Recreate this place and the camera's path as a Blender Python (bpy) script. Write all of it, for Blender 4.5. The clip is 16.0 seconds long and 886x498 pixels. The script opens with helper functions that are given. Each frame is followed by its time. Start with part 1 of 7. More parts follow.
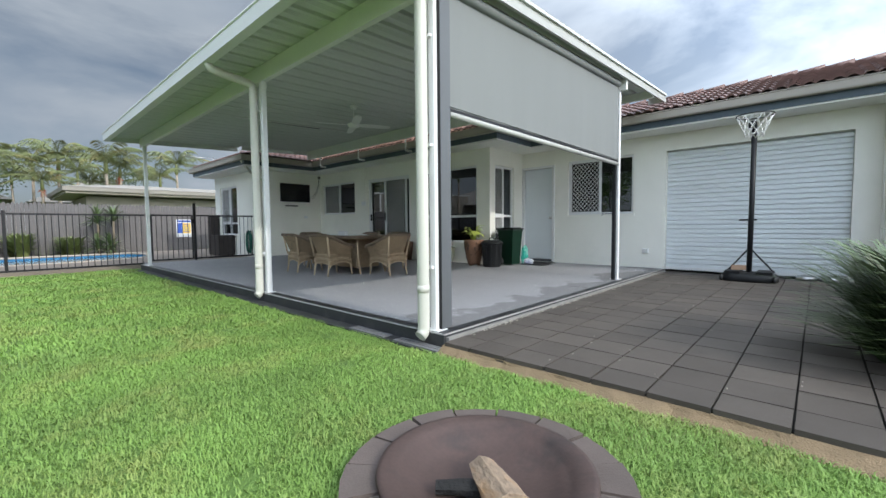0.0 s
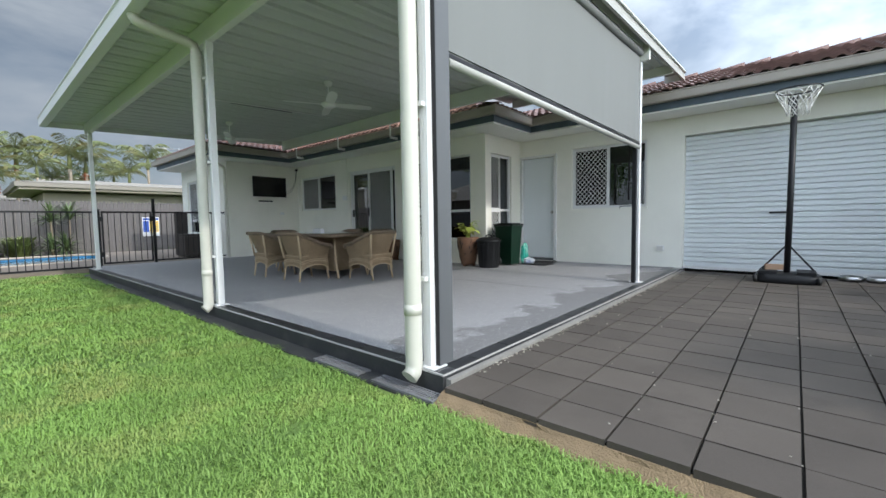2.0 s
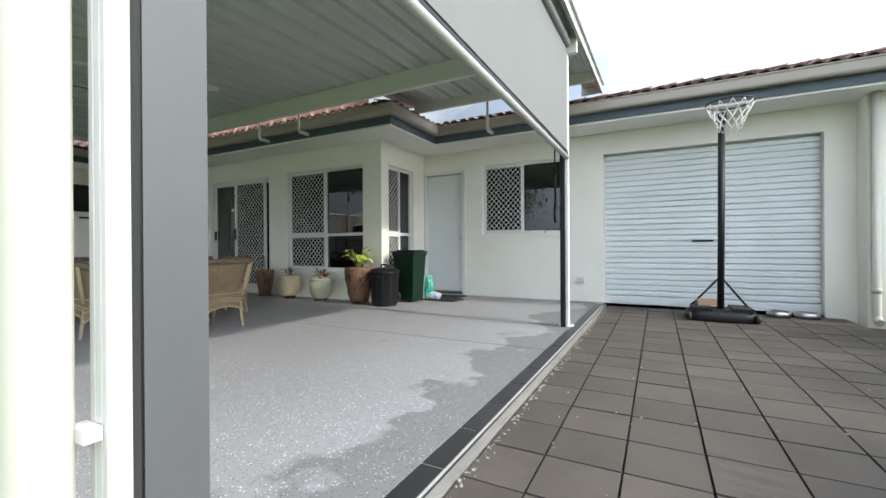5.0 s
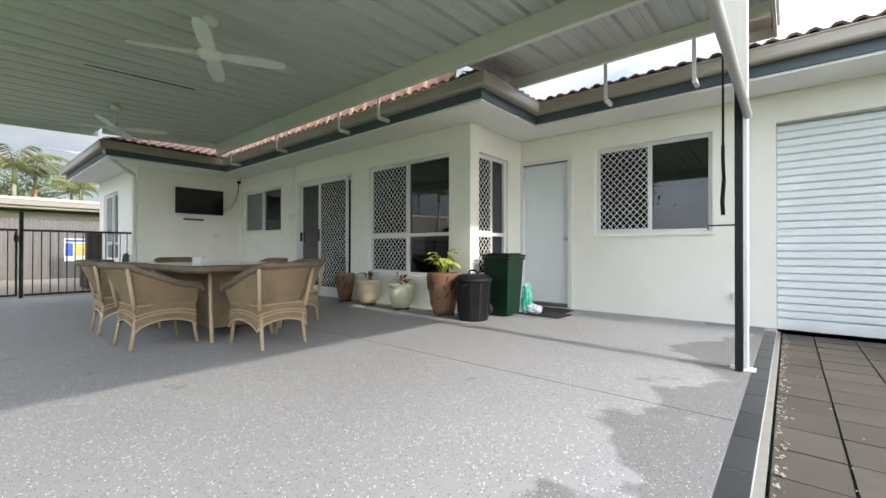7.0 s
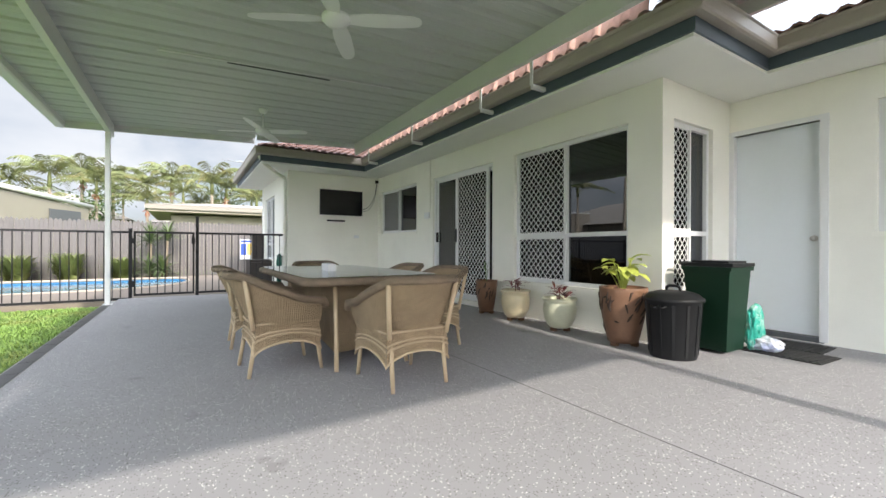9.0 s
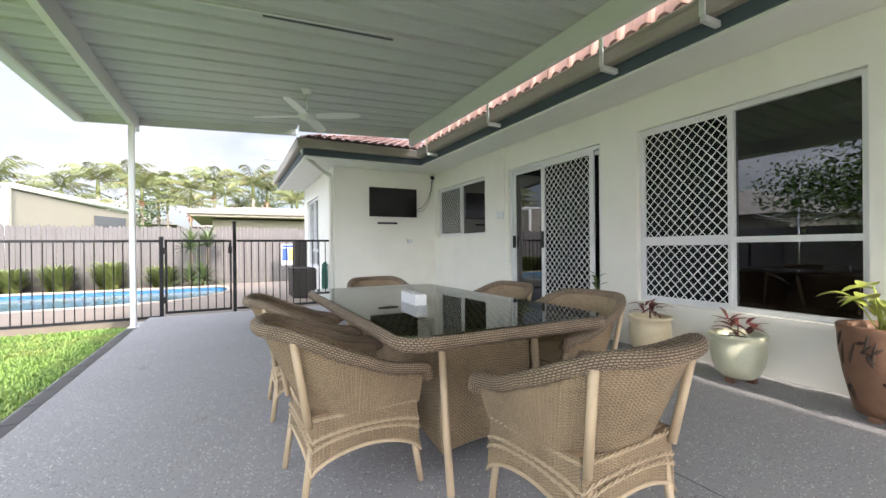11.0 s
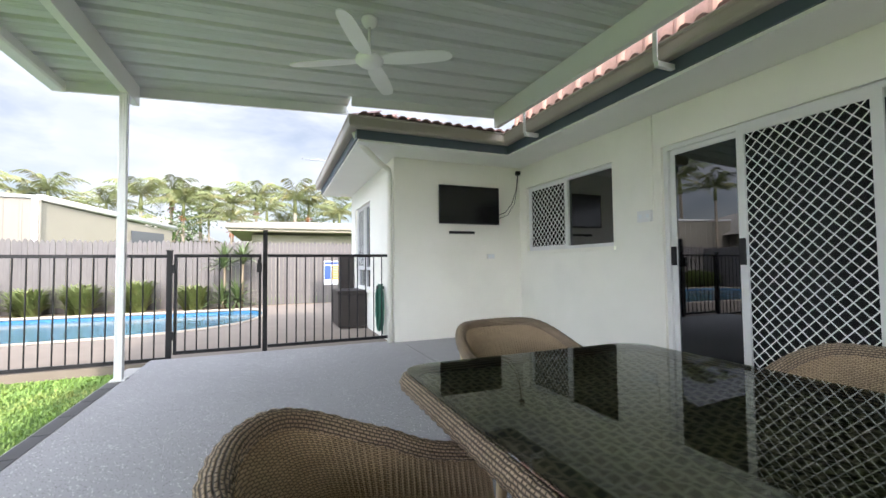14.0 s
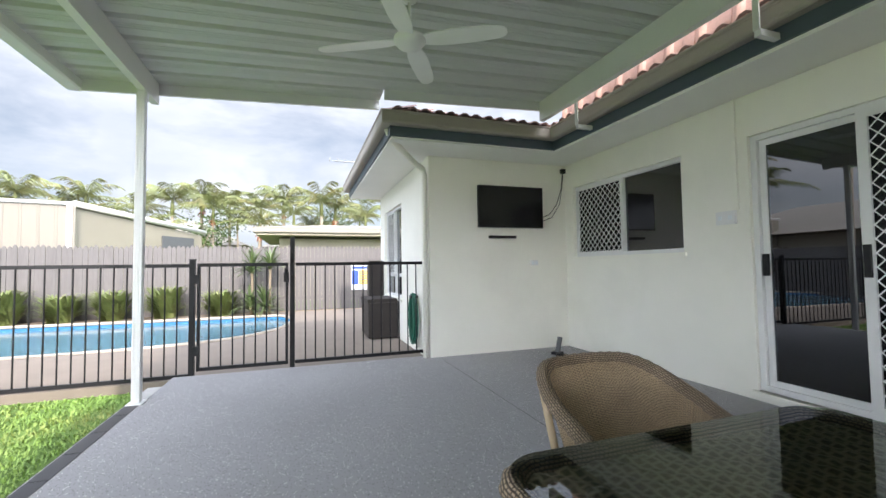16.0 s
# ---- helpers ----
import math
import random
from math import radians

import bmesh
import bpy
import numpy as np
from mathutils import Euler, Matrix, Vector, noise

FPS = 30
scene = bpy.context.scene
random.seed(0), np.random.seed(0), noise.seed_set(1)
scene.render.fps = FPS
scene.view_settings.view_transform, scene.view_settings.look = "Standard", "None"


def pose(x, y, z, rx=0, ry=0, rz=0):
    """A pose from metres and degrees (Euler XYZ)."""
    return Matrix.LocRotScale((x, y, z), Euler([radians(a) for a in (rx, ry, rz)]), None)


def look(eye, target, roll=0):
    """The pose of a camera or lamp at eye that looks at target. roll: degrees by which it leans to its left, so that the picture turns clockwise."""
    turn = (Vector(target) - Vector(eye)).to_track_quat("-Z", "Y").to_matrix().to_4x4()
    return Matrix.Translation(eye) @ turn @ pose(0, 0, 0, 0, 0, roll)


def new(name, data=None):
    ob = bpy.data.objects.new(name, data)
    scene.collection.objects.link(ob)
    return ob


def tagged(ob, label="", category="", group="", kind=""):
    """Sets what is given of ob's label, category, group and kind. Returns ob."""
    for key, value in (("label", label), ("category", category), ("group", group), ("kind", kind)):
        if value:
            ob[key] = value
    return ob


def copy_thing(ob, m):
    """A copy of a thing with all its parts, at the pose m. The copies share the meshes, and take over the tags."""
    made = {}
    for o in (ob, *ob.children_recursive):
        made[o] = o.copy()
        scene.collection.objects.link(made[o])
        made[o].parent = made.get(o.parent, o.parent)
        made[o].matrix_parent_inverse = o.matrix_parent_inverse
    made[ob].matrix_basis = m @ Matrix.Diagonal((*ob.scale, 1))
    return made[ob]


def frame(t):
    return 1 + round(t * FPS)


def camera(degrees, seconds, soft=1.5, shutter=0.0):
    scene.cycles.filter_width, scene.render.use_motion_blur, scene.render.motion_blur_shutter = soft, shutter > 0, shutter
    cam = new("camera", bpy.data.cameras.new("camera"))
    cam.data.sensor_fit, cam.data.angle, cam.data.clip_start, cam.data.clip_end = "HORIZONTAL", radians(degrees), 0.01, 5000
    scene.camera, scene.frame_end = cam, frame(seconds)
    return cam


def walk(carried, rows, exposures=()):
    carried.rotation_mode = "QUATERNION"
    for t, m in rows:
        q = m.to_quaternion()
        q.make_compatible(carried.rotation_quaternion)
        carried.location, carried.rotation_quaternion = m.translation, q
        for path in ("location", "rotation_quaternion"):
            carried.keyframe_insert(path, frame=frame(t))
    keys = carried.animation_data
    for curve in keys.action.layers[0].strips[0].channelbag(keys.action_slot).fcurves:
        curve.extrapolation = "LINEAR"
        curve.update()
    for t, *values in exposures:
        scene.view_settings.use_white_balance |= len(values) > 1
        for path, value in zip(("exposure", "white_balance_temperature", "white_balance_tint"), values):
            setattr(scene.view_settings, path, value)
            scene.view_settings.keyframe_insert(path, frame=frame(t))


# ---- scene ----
cam = camera(94.3, 16.0)
PATH = [
    (0, (2.304, -2.425, 0.854), (0.959, -0.949, 0.742), -0.5),
    (0.5, (2.133, -2.294, 0.846), (0.789, -0.817, 0.728), -0.8),
    (1, (1.95, -2.084, 0.794), (0.61, -0.604, 0.684), -0.4),
    (1.5, (1.787, -1.941, 0.827), (0.462, -0.449, 0.7), -0.4),
    (2, (1.600, -1.735, 0.840), (0.301, -0.220, 0.711), -0.9),
    (2.5, (1.409, -1.538, 0.854), (0.167, 0.024, 0.721), -0.8),
    (3, (1.227, -1.261, 0.91), (0.07, 0.367, 0.795), -0.6),
    (3.5, (1.092, -1.007, 0.943), (0.042, 0.693, 0.841), -0.8),
    (5.8, (0.642, -0.077, 0.794), (-0.281, 1.702, 0.815), -0.2),
    (6, (0.562, 0.000, 0.849), (-0.400, 1.758, 0.853), -0.4),
    (6.5, (0.444, 0.242, 0.837), (-0.671, 1.903, 0.847), -0.2),
    (7, (0.252, 0.505, 0.833), (-1.036, 2.033, 0.843), 0.1),
    (7.5, (0.06, 0.645, 0.881), (-1.383, 2.031, 0.877), 0.1),
    (8, (-0.219, 0.861, 0.906), (-1.782, 2.109, 0.9), 0.1),
    (8.5, (-0.474, 0.997, 0.926), (-2.118, 2.135, 0.918), 0.1),
    (9, (-0.773, 1.064, 0.907), (-2.469, 2.124, 0.905), 0.2),
    (9.2, (-0.944, 1.072, 0.934), (-2.645, 2.123, 0.934), -0.1),
    (11.5, (-2.580, 1.244, 1.032), (-4.380, 2.115, 1.041), -0.5),
    (12, (-2.961, 1.280, 1.027), (-4.779, 2.112, 1.062), -0.5),
    (12.5, (-3.327, 1.299, 1.064), (-5.160, 2.098, 1.117), -0.5),
    (13, (-3.675, 1.326, 1.054), (-5.517, 2.102, 1.121), -0.5),
    (13.5, (-4.025, 1.343, 1.042), (-5.872, 2.108, 1.124), -0.5),
    (14, (-4.337, 1.367, 1.043), (-6.188, 2.121, 1.122), -0.6),
    (14.5, (-4.583, 1.419, 1.051), (-6.440, 2.157, 1.127), -0.6),
    (15, (-4.790, 1.443, 1.090), (-6.652, 2.166, 1.174), -0.7),
    (15.5, (-4.852, 1.418, 1.120), (-6.727, 2.108, 1.208), -0.8),
    (16, (-4.855, 1.357, 1.130), (-6.746, 2.004, 1.217), -0.8),
]
walk(cam, [(t, look(eye, target, roll)) for t, eye, target, roll in PATH],
     exposures=[(0, -1.0, 5950, 8), (1.5, -1.0, 5950, 8), (2.5, -0.96, 6000, 8), (3.5, -0.88, 6100, 8), (6.0, -0.40, 6400, 9), (9.0, 0.0, 6500, 12), (11.5, 0.40, 6450, 16), (13.5, 0.36, 6350, 15), (16, 0.22, 6350, 14)])

# ---------------------------------------------------------------- world, sun
SUN_FROM = Vector((1.0, -0.05, 0.60)).normalized()
world = bpy.data.worlds.new("sky")
scene.world = world
world.use_nodes = True
wn, wl = world.node_tree.nodes, world.node_tree.links
wn.clear()
w_out = wn.new("ShaderNodeOutputWorld")
w_bg = wn.new("ShaderNodeBackground")
w_sky = wn.new("ShaderNodeTexSky")
w_sky.sky_type = 'NISHITA'
w_sky.sun_disc = False
w_sky.sun_elevation = math.asin(SUN_FROM.z)
w_sky.sun_rotation = math.atan2(SUN_FROM.x, SUN_FROM.y)
w_sky.air_density, w_sky.dust_density, w_sky.ozone_density = 1.0, 1.5, 1.0
w_co = wn.new("ShaderNodeTexCoord")
w_map = wn.new("ShaderNodeMapping")
w_map.inputs["Scale"].default_value = (1.0, 1.0, 2.6)
w_map.inputs["Rotation"].default_value = (0, 0, 0.6)
w_n1 = wn.new("ShaderNodeTexNoise")
w_n1.inputs["Scale"].default_value, w_n1.inputs["Detail"].default_value = 2.3, 8.0
w_n1.inputs["Roughness"].default_value = 0.55
w_n1.inputs["Distortion"].default_value = 0.35
w_r1 = wn.new("ShaderNodeValToRGB")
w_r1.color_ramp.elements[0].position, w_r1.color_ramp.elements[0].color = 0.38, (0.30, 0.30, 0.30, 1)
w_r1.color_ramp.elements[1].position, w_r1.color_ramp.elements[1].color = 0.60, (1, 1, 1, 1)
w_n2 = wn.new("ShaderNodeTexNoise")
w_n2.inputs["Scale"].default_value, w_n2.inputs["Detail"].default_value = 3.4, 6.0
w_r2 = wn.new("ShaderNodeValToRGB")
w_r2.color_ramp.elements[0].position, w_r2.color_ramp.elements[0].color = 0.32, (7.3, 8.0, 8.9, 1)
w_r2.color_ramp.elements[1].position, w_r2.color_ramp.elements[1].color = 0.66, (9.8, 10.2, 10.6, 1)
w_mix = wn.new("ShaderNodeMix")
w_mix.data_type = 'RGBA'
wl.new(w_co.outputs["Generated"], w_map.inputs["Vector"])
wl.new(w_map.outputs["Vector"], w_n1.inputs["Vector"])
wl.new(w_map.outputs["Vector"], w_n2.inputs["Vector"])
wl.new(w_n1.outputs["Fac"], w_r1.inputs["Fac"])
wl.new(w_n2.outputs["Fac"], w_r2.inputs["Fac"])
wl.new(w_r1.outputs["Color"], w_mix.inputs["Factor"])
wl.new(w_sky.outputs["Color"], w_mix.inputs["A"])
wl.new(w_r2.outputs["Color"], w_mix.inputs["B"])
w_bg.inputs["Strength"].default_value = 0.10
# haze and cloud glow towards the sun
w_dot = wn.new("ShaderNodeVectorMath")
w_dot.operation = 'DOT_PRODUCT'
w_dot.inputs[1].default_value = SUN_FROM
w_rng = wn.new("ShaderNodeMapRange")
w_rng.interpolation_type = 'SMOOTHSTEP'
w_rng.inputs["From Min"].default_value, w_rng.inputs["From Max"].default_value = -0.60, 1.0
w_rng.inputs["To Min"].default_value, w_rng.inputs["To Max"].default_value = 0.98, 6.2
w_glow = wn.new("ShaderNodeVectorMath")
w_glow.operation = 'SCALE'
wl.new(w_co.outputs["Generated"], w_dot.inputs[0])
wl.new(w_dot.outputs["Value"], w_rng.inputs["Value"])
wl.new(w_mix.outputs["Result"], w_glow.inputs[0])
wl.new(w_rng.outputs[0], w_glow.inputs["Scale"])
wl.new(w_glow.outputs[0], w_bg.inputs["Color"])
wl.new(w_bg.outputs["Background"], w_out.inputs["Surface"])

sun = new("sun", bpy.data.lights.new("sun", 'SUN'))
sun.data.energy, sun.data.angle, sun.data.color = 4.8, radians(1.2), (1.0, 0.93, 0.82)
sun.matrix_world = look((30, -1.5, 20), Vector((30, -1.5, 20)) - SUN_FROM)

# ---------------------------------------------------------------- materials
def mat(name, color, rough=0.6, metal=0.0, vary=0.12, scale=6.0, fine=80.0, bump=0.1, depth=0.003, dark=None, dark_scale=1.3,
        dark_amount=0.0, per_object=0.0, spec=0.5, coords="Object", stretch=(1, 1, 1)):
    """A painted, cast or natural surface: base colour with broad and fine variation, stains and fine relief, in metres."""
    m = bpy.data.materials.new(name)
    m.use_nodes = True
    n, l = m.node_tree.nodes, m.node_tree.links
    b = n["Principled BSDF"]
    b.inputs["Roughness"].default_value, b.inputs["Metallic"].default_value = rough, metal
    b.inputs["Specular IOR Level"].default_value = spec
    co = n.new("ShaderNodeTexCoord")
    mp = n.new("ShaderNodeMapping")
    mp.inputs["Scale"].default_value = stretch
    info = n.new("ShaderNodeObjectInfo")
    off = n.new("ShaderNodeVectorMath")
    off.operation = 'MULTIPLY_ADD'
    off.inputs[1].default_value = (1, 1, 1)
    shift = n.new("ShaderNodeMath")
    shift.operation = 'MULTIPLY'
    shift.inputs[1].default_value = 37.0 if per_object else 0.0
    l.new(info.outputs["Random"], shift.inputs[0])
    l.new(co.outputs[coords], mp.inputs["Vector"])
    l.new(mp.outputs["Vector"], off.inputs[0])
    l.new(shift.outputs[0], off.inputs[2])
    n1, n2 = n.new("ShaderNodeTexNoise"), n.new("ShaderNodeTexNoise")
    n1.inputs["Scale"].default_value, n1.inputs["Detail"].default_value = scale, 5
    n2.inputs["Scale"].default_value, n2.inputs["Detail"].default_value = fine, 4
    l.new(off.outputs[0], n1.inputs["Vector"])
    l.new(off.outputs[0], n2.inputs["Vector"])
    mul = n.new("ShaderNodeMath")
    mul.operation = 'MULTIPLY_ADD'
    l.new(n1.outputs["Fac"], mul.inputs[0])
    mul.inputs[1].default_value = 2.2 * vary
    mul.inputs[2].default_value = 1.0 - 1.65 * vary
    add = n.new("ShaderNodeMath")
    add.operation = 'MULTIPLY_ADD'
    l.new(n2.outputs["Fac"], add.inputs[0])
    add.inputs[1].default_value = 1.1 * vary
    l.new(mul.outputs[0], add.inputs[2])
    last = add
    if per_object:
        po = n.new("ShaderNodeMath")
        po.operation = 'MULTIPLY_ADD'
        l.new(info.outputs["Random"], po.inputs[0])
        po.inputs[1].default_value = 2 * per_object
        po.inputs[2].default_value = 1 - per_object
        pm = n.new("ShaderNodeMath")
        pm.operation = 'MULTIPLY'
        l.new(last.outputs[0], pm.inputs[0])
        l.new(po.outputs[0], pm.inputs[1])
        last = pm
    vm = n.new("ShaderNodeVectorMath")
    vm.operation = 'SCALE'
    vm.inputs[0].default_value = color
    l.new(last.outputs[0], vm.inputs["Scale"])
    out = vm.outputs[0]
    if dark is not None:
        n3 = n.new("ShaderNodeTexNoise")
        n3.inputs["Scale"].default_value, n3.inputs["Detail"].default_value = dark_scale, 7
        n3.inputs["Roughness"].default_value = 0.62
        l.new(off.outputs[0], n3.inputs["Vector"])
        r = n.new("ShaderNodeValToRGB")
        r.color_ramp.elements[0].position = 0.50
        r.color_ramp.elements[1].position = 0.72
        r.color_ramp.elements[1].color = (dark_amount,) * 3 + (1,)
        r.color_ramp.elements[0].color = (0, 0, 0, 1)
        l.new(n3.outputs["Fac"], r.inputs["Fac"])
        mx = n.new("ShaderNodeMix")
        mx.data_type = 'RGBA'
        l.new(r.outputs["Color"], mx.inputs["Factor"])
        l.new(out, mx.inputs["A"])
        mx.inputs["B"].default_value = (*dark, 1)
        out = mx.outputs["Result"]
    l.new(out, b.inputs["Base Color"])
    if bump:
        bp = n.new("ShaderNodeBump")
        bp.inputs["Strength"].default_value, bp.inputs["Distance"].default_value = bump, depth
        l.new(n2.outputs["Fac"], bp.inputs["Height"])
        l.new(bp.outputs["Normal"], b.inputs["Normal"])
    return m


def glass_mat(name, tint, rough=0.0, ior=1.55):
    """Clear sheet glass: transparent, with Fresnel gloss."""
    m = bpy.data.materials.new(name)
    m.use_nodes = True
    n, l = m.node_tree.nodes, m.node_tree.links
    n.clear()
    out = n.new("ShaderNodeOutputMaterial")
    tr, gl, mx, fr = n.new("ShaderNodeBsdfTransparent"), n.new("ShaderNodeBsdfGlossy"), n.new("ShaderNodeMixShader"), n.new("ShaderNodeFresnel")
    fr.inputs["IOR"].default_value = ior
    tr.inputs["Color"].default_value = (*tint, 1)
    gl.inputs["Roughness"].default_value = rough
    gl.inputs["Color"].default_value = (0.95, 0.97, 1.0, 1)
    l.new(fr.outputs[0], mx.inputs["Fac"])
    l.new(tr.outputs[0], mx.inputs[1])
    l.new(gl.outputs[0], mx.inputs[2])
    l.new(mx.outputs[0], out.inputs["Surface"])
    return m


M_WALL = mat("render_cream", (0.85, 0.835, 0.755), 0.85, vary=0.05, scale=1.6, fine=140, bump=0.35, depth=0.002, dark=(0.55, 0.54, 0.48), dark_amount=0.18, dark_scale=0.9)
M_SOFFIT = mat("soffit_paint", (0.87, 0.865, 0.82), 0.75, vary=0.04, scale=2, fine=60, bump=0.05)
M_WHITE = mat("white_powdercoat", (0.74, 0.74, 0.73), 0.35, vary=0.03, scale=4, fine=60, bump=0.03)
M_PIPE = mat("cream_pipe", (0.58, 0.57, 0.50), 0.4, vary=0.05, scale=5, fine=50, bump=0.03)
M_SHEET = mat("roof_sheet_underside", (0.56, 0.585, 0.555), 0.42, vary=0.05, scale=1.2, fine=30, bump=0.02)
M_BEAM = mat("beam_paint", (0.74, 0.75, 0.70), 0.4, vary=0.04, scale=3, fine=40, bump=0.02)
M_FASCIA = mat("fascia_blue_grey", (0.075, 0.10, 0.125), 0.5, vary=0.1, scale=3, fine=60, bump=0.05)
M_GUTTER = mat("gutter_taupe", (0.37, 0.33, 0.285), 0.45, vary=0.08, scale=3, fine=50, bump=0.04)
M_GUTTERL = mat("gutter_light", (0.62, 0.61, 0.58), 0.45, vary=0.06, scale=3, fine=50, bump=0.04)
M_TRIM = mat("cover_edge_grey", (0.40, 0.40, 0.37), 0.5, vary=0.05, scale=3, fine=50, bump=0.03)
M_EAVESTRIP = mat("pale_terracotta", (0.60, 0.37, 0.30), 0.75, vary=0.22, scale=5, fine=70, bump=0.3, dark=(0.33, 0.19, 0.15), dark_amount=0.6, dark_scale=4)
M_BLACK = mat("black_powdercoat", (0.012, 0.012, 0.014), 0.45, spec=0.3, vary=0.1, fine=60, bump=0.03)
M_CHAR = mat("charcoal_channel", (0.10, 0.105, 0.11), 0.5, vary=0.06, fine=60, bump=0.03)
M_BLIND = mat("blind_fabric", (0.18, 0.188, 0.182), 0.8, vary=0.04, scale=1.5, fine=500, bump=0.3, depth=0.001, stretch=(1, 3, 0.4))
M_DOORP = mat("door_white", (0.72, 0.76, 0.78), 0.45, vary=0.03, scale=2, fine=30, bump=0.03)
M_ROLLER = mat("roller_steel_white", (0.74, 0.77, 0.78), 0.45, vary=0.05, scale=1.2, fine=30, bump=0.02, dark=(0.5, 0.5, 0.48), dark_amount=0.25, dark_scale=0.8)
M_TILE = mat("border_tile_black", (0.030, 0.031, 0.034), 0.38, vary=0.2, scale=7, fine=90, bump=0.12, per_object=0.2)
M_GROUT = mat("grout_grey", (0.40, 0.39, 0.375), 0.9, vary=0.15, fine=90, bump=0.2)
M_SLABSIDE = mat("slab_side", (0.035, 0.036, 0.038), 0.6, vary=0.3, scale=3, fine=60, bump=0.4, depth=0.006, dark=(0.10, 0.095, 0.085), dark_amount=0.5, dark_scale=3)
M_PAVER = mat("paver_concrete", (0.090, 0.076, 0.064), 0.75, spec=0.3, vary=0.22, scale=2.2, fine=160, bump=0.5, depth=0.003, dark=(0.060, 0.051, 0.043), dark_amount=0.5, dark_scale=2.6, per_object=0.14)
M_SAND = mat("sandy_soil", (0.25, 0.18, 0.105), 0.95, vary=0.3, scale=9, fine=120, bump=0.8, depth=0.01)
M_EDGECON = mat("kerb_concrete", (0.24, 0.23, 0.21), 0.9, vary=0.25, scale=6, fine=80, bump=0.5, depth=0.004)
M_RTILE = mat("roof_tile_brown", (0.16, 0.095, 0.082), 0.55, vary=0.28, scale=5, fine=60, bump=0.4, depth=0.003, per_object=0.22)
M_GLASSD = glass_mat("window_glass", (0.12, 0.13, 0.135), 0.0, 1.9)
# rooms behind the glass: their dimness is put into these base colours
M_INNER = mat("inner_wall_dimmed", (0.20, 0.195, 0.18), 0.9, vary=0.05, bump=0.03)
M_INFLOOR = mat("inner_floor_dimmed", (0.12, 0.10, 0.09), 0.5, vary=0.1, bump=0.03)
M_TIMBER = mat("weathered_paling", (0.125, 0.115, 0.112), 0.9, vary=0.25, scale=3, fine=30, bump=0.5, depth=0.006, per_object=0.12, stretch=(1, 1, 0.15), dark=(0.095, 0.085, 0.08), dark_amount=0.6, dark_scale=3)
M_POOLC = mat("pool_surround", (0.20, 0.165, 0.135), 0.9, vary=0.14, scale=3, fine=90, bump=0.3)
M_POOLW = mat("pool_shell", (0.03, 0.17, 0.36), 0.6, vary=0.1, scale=2, fine=20, bump=0.05)


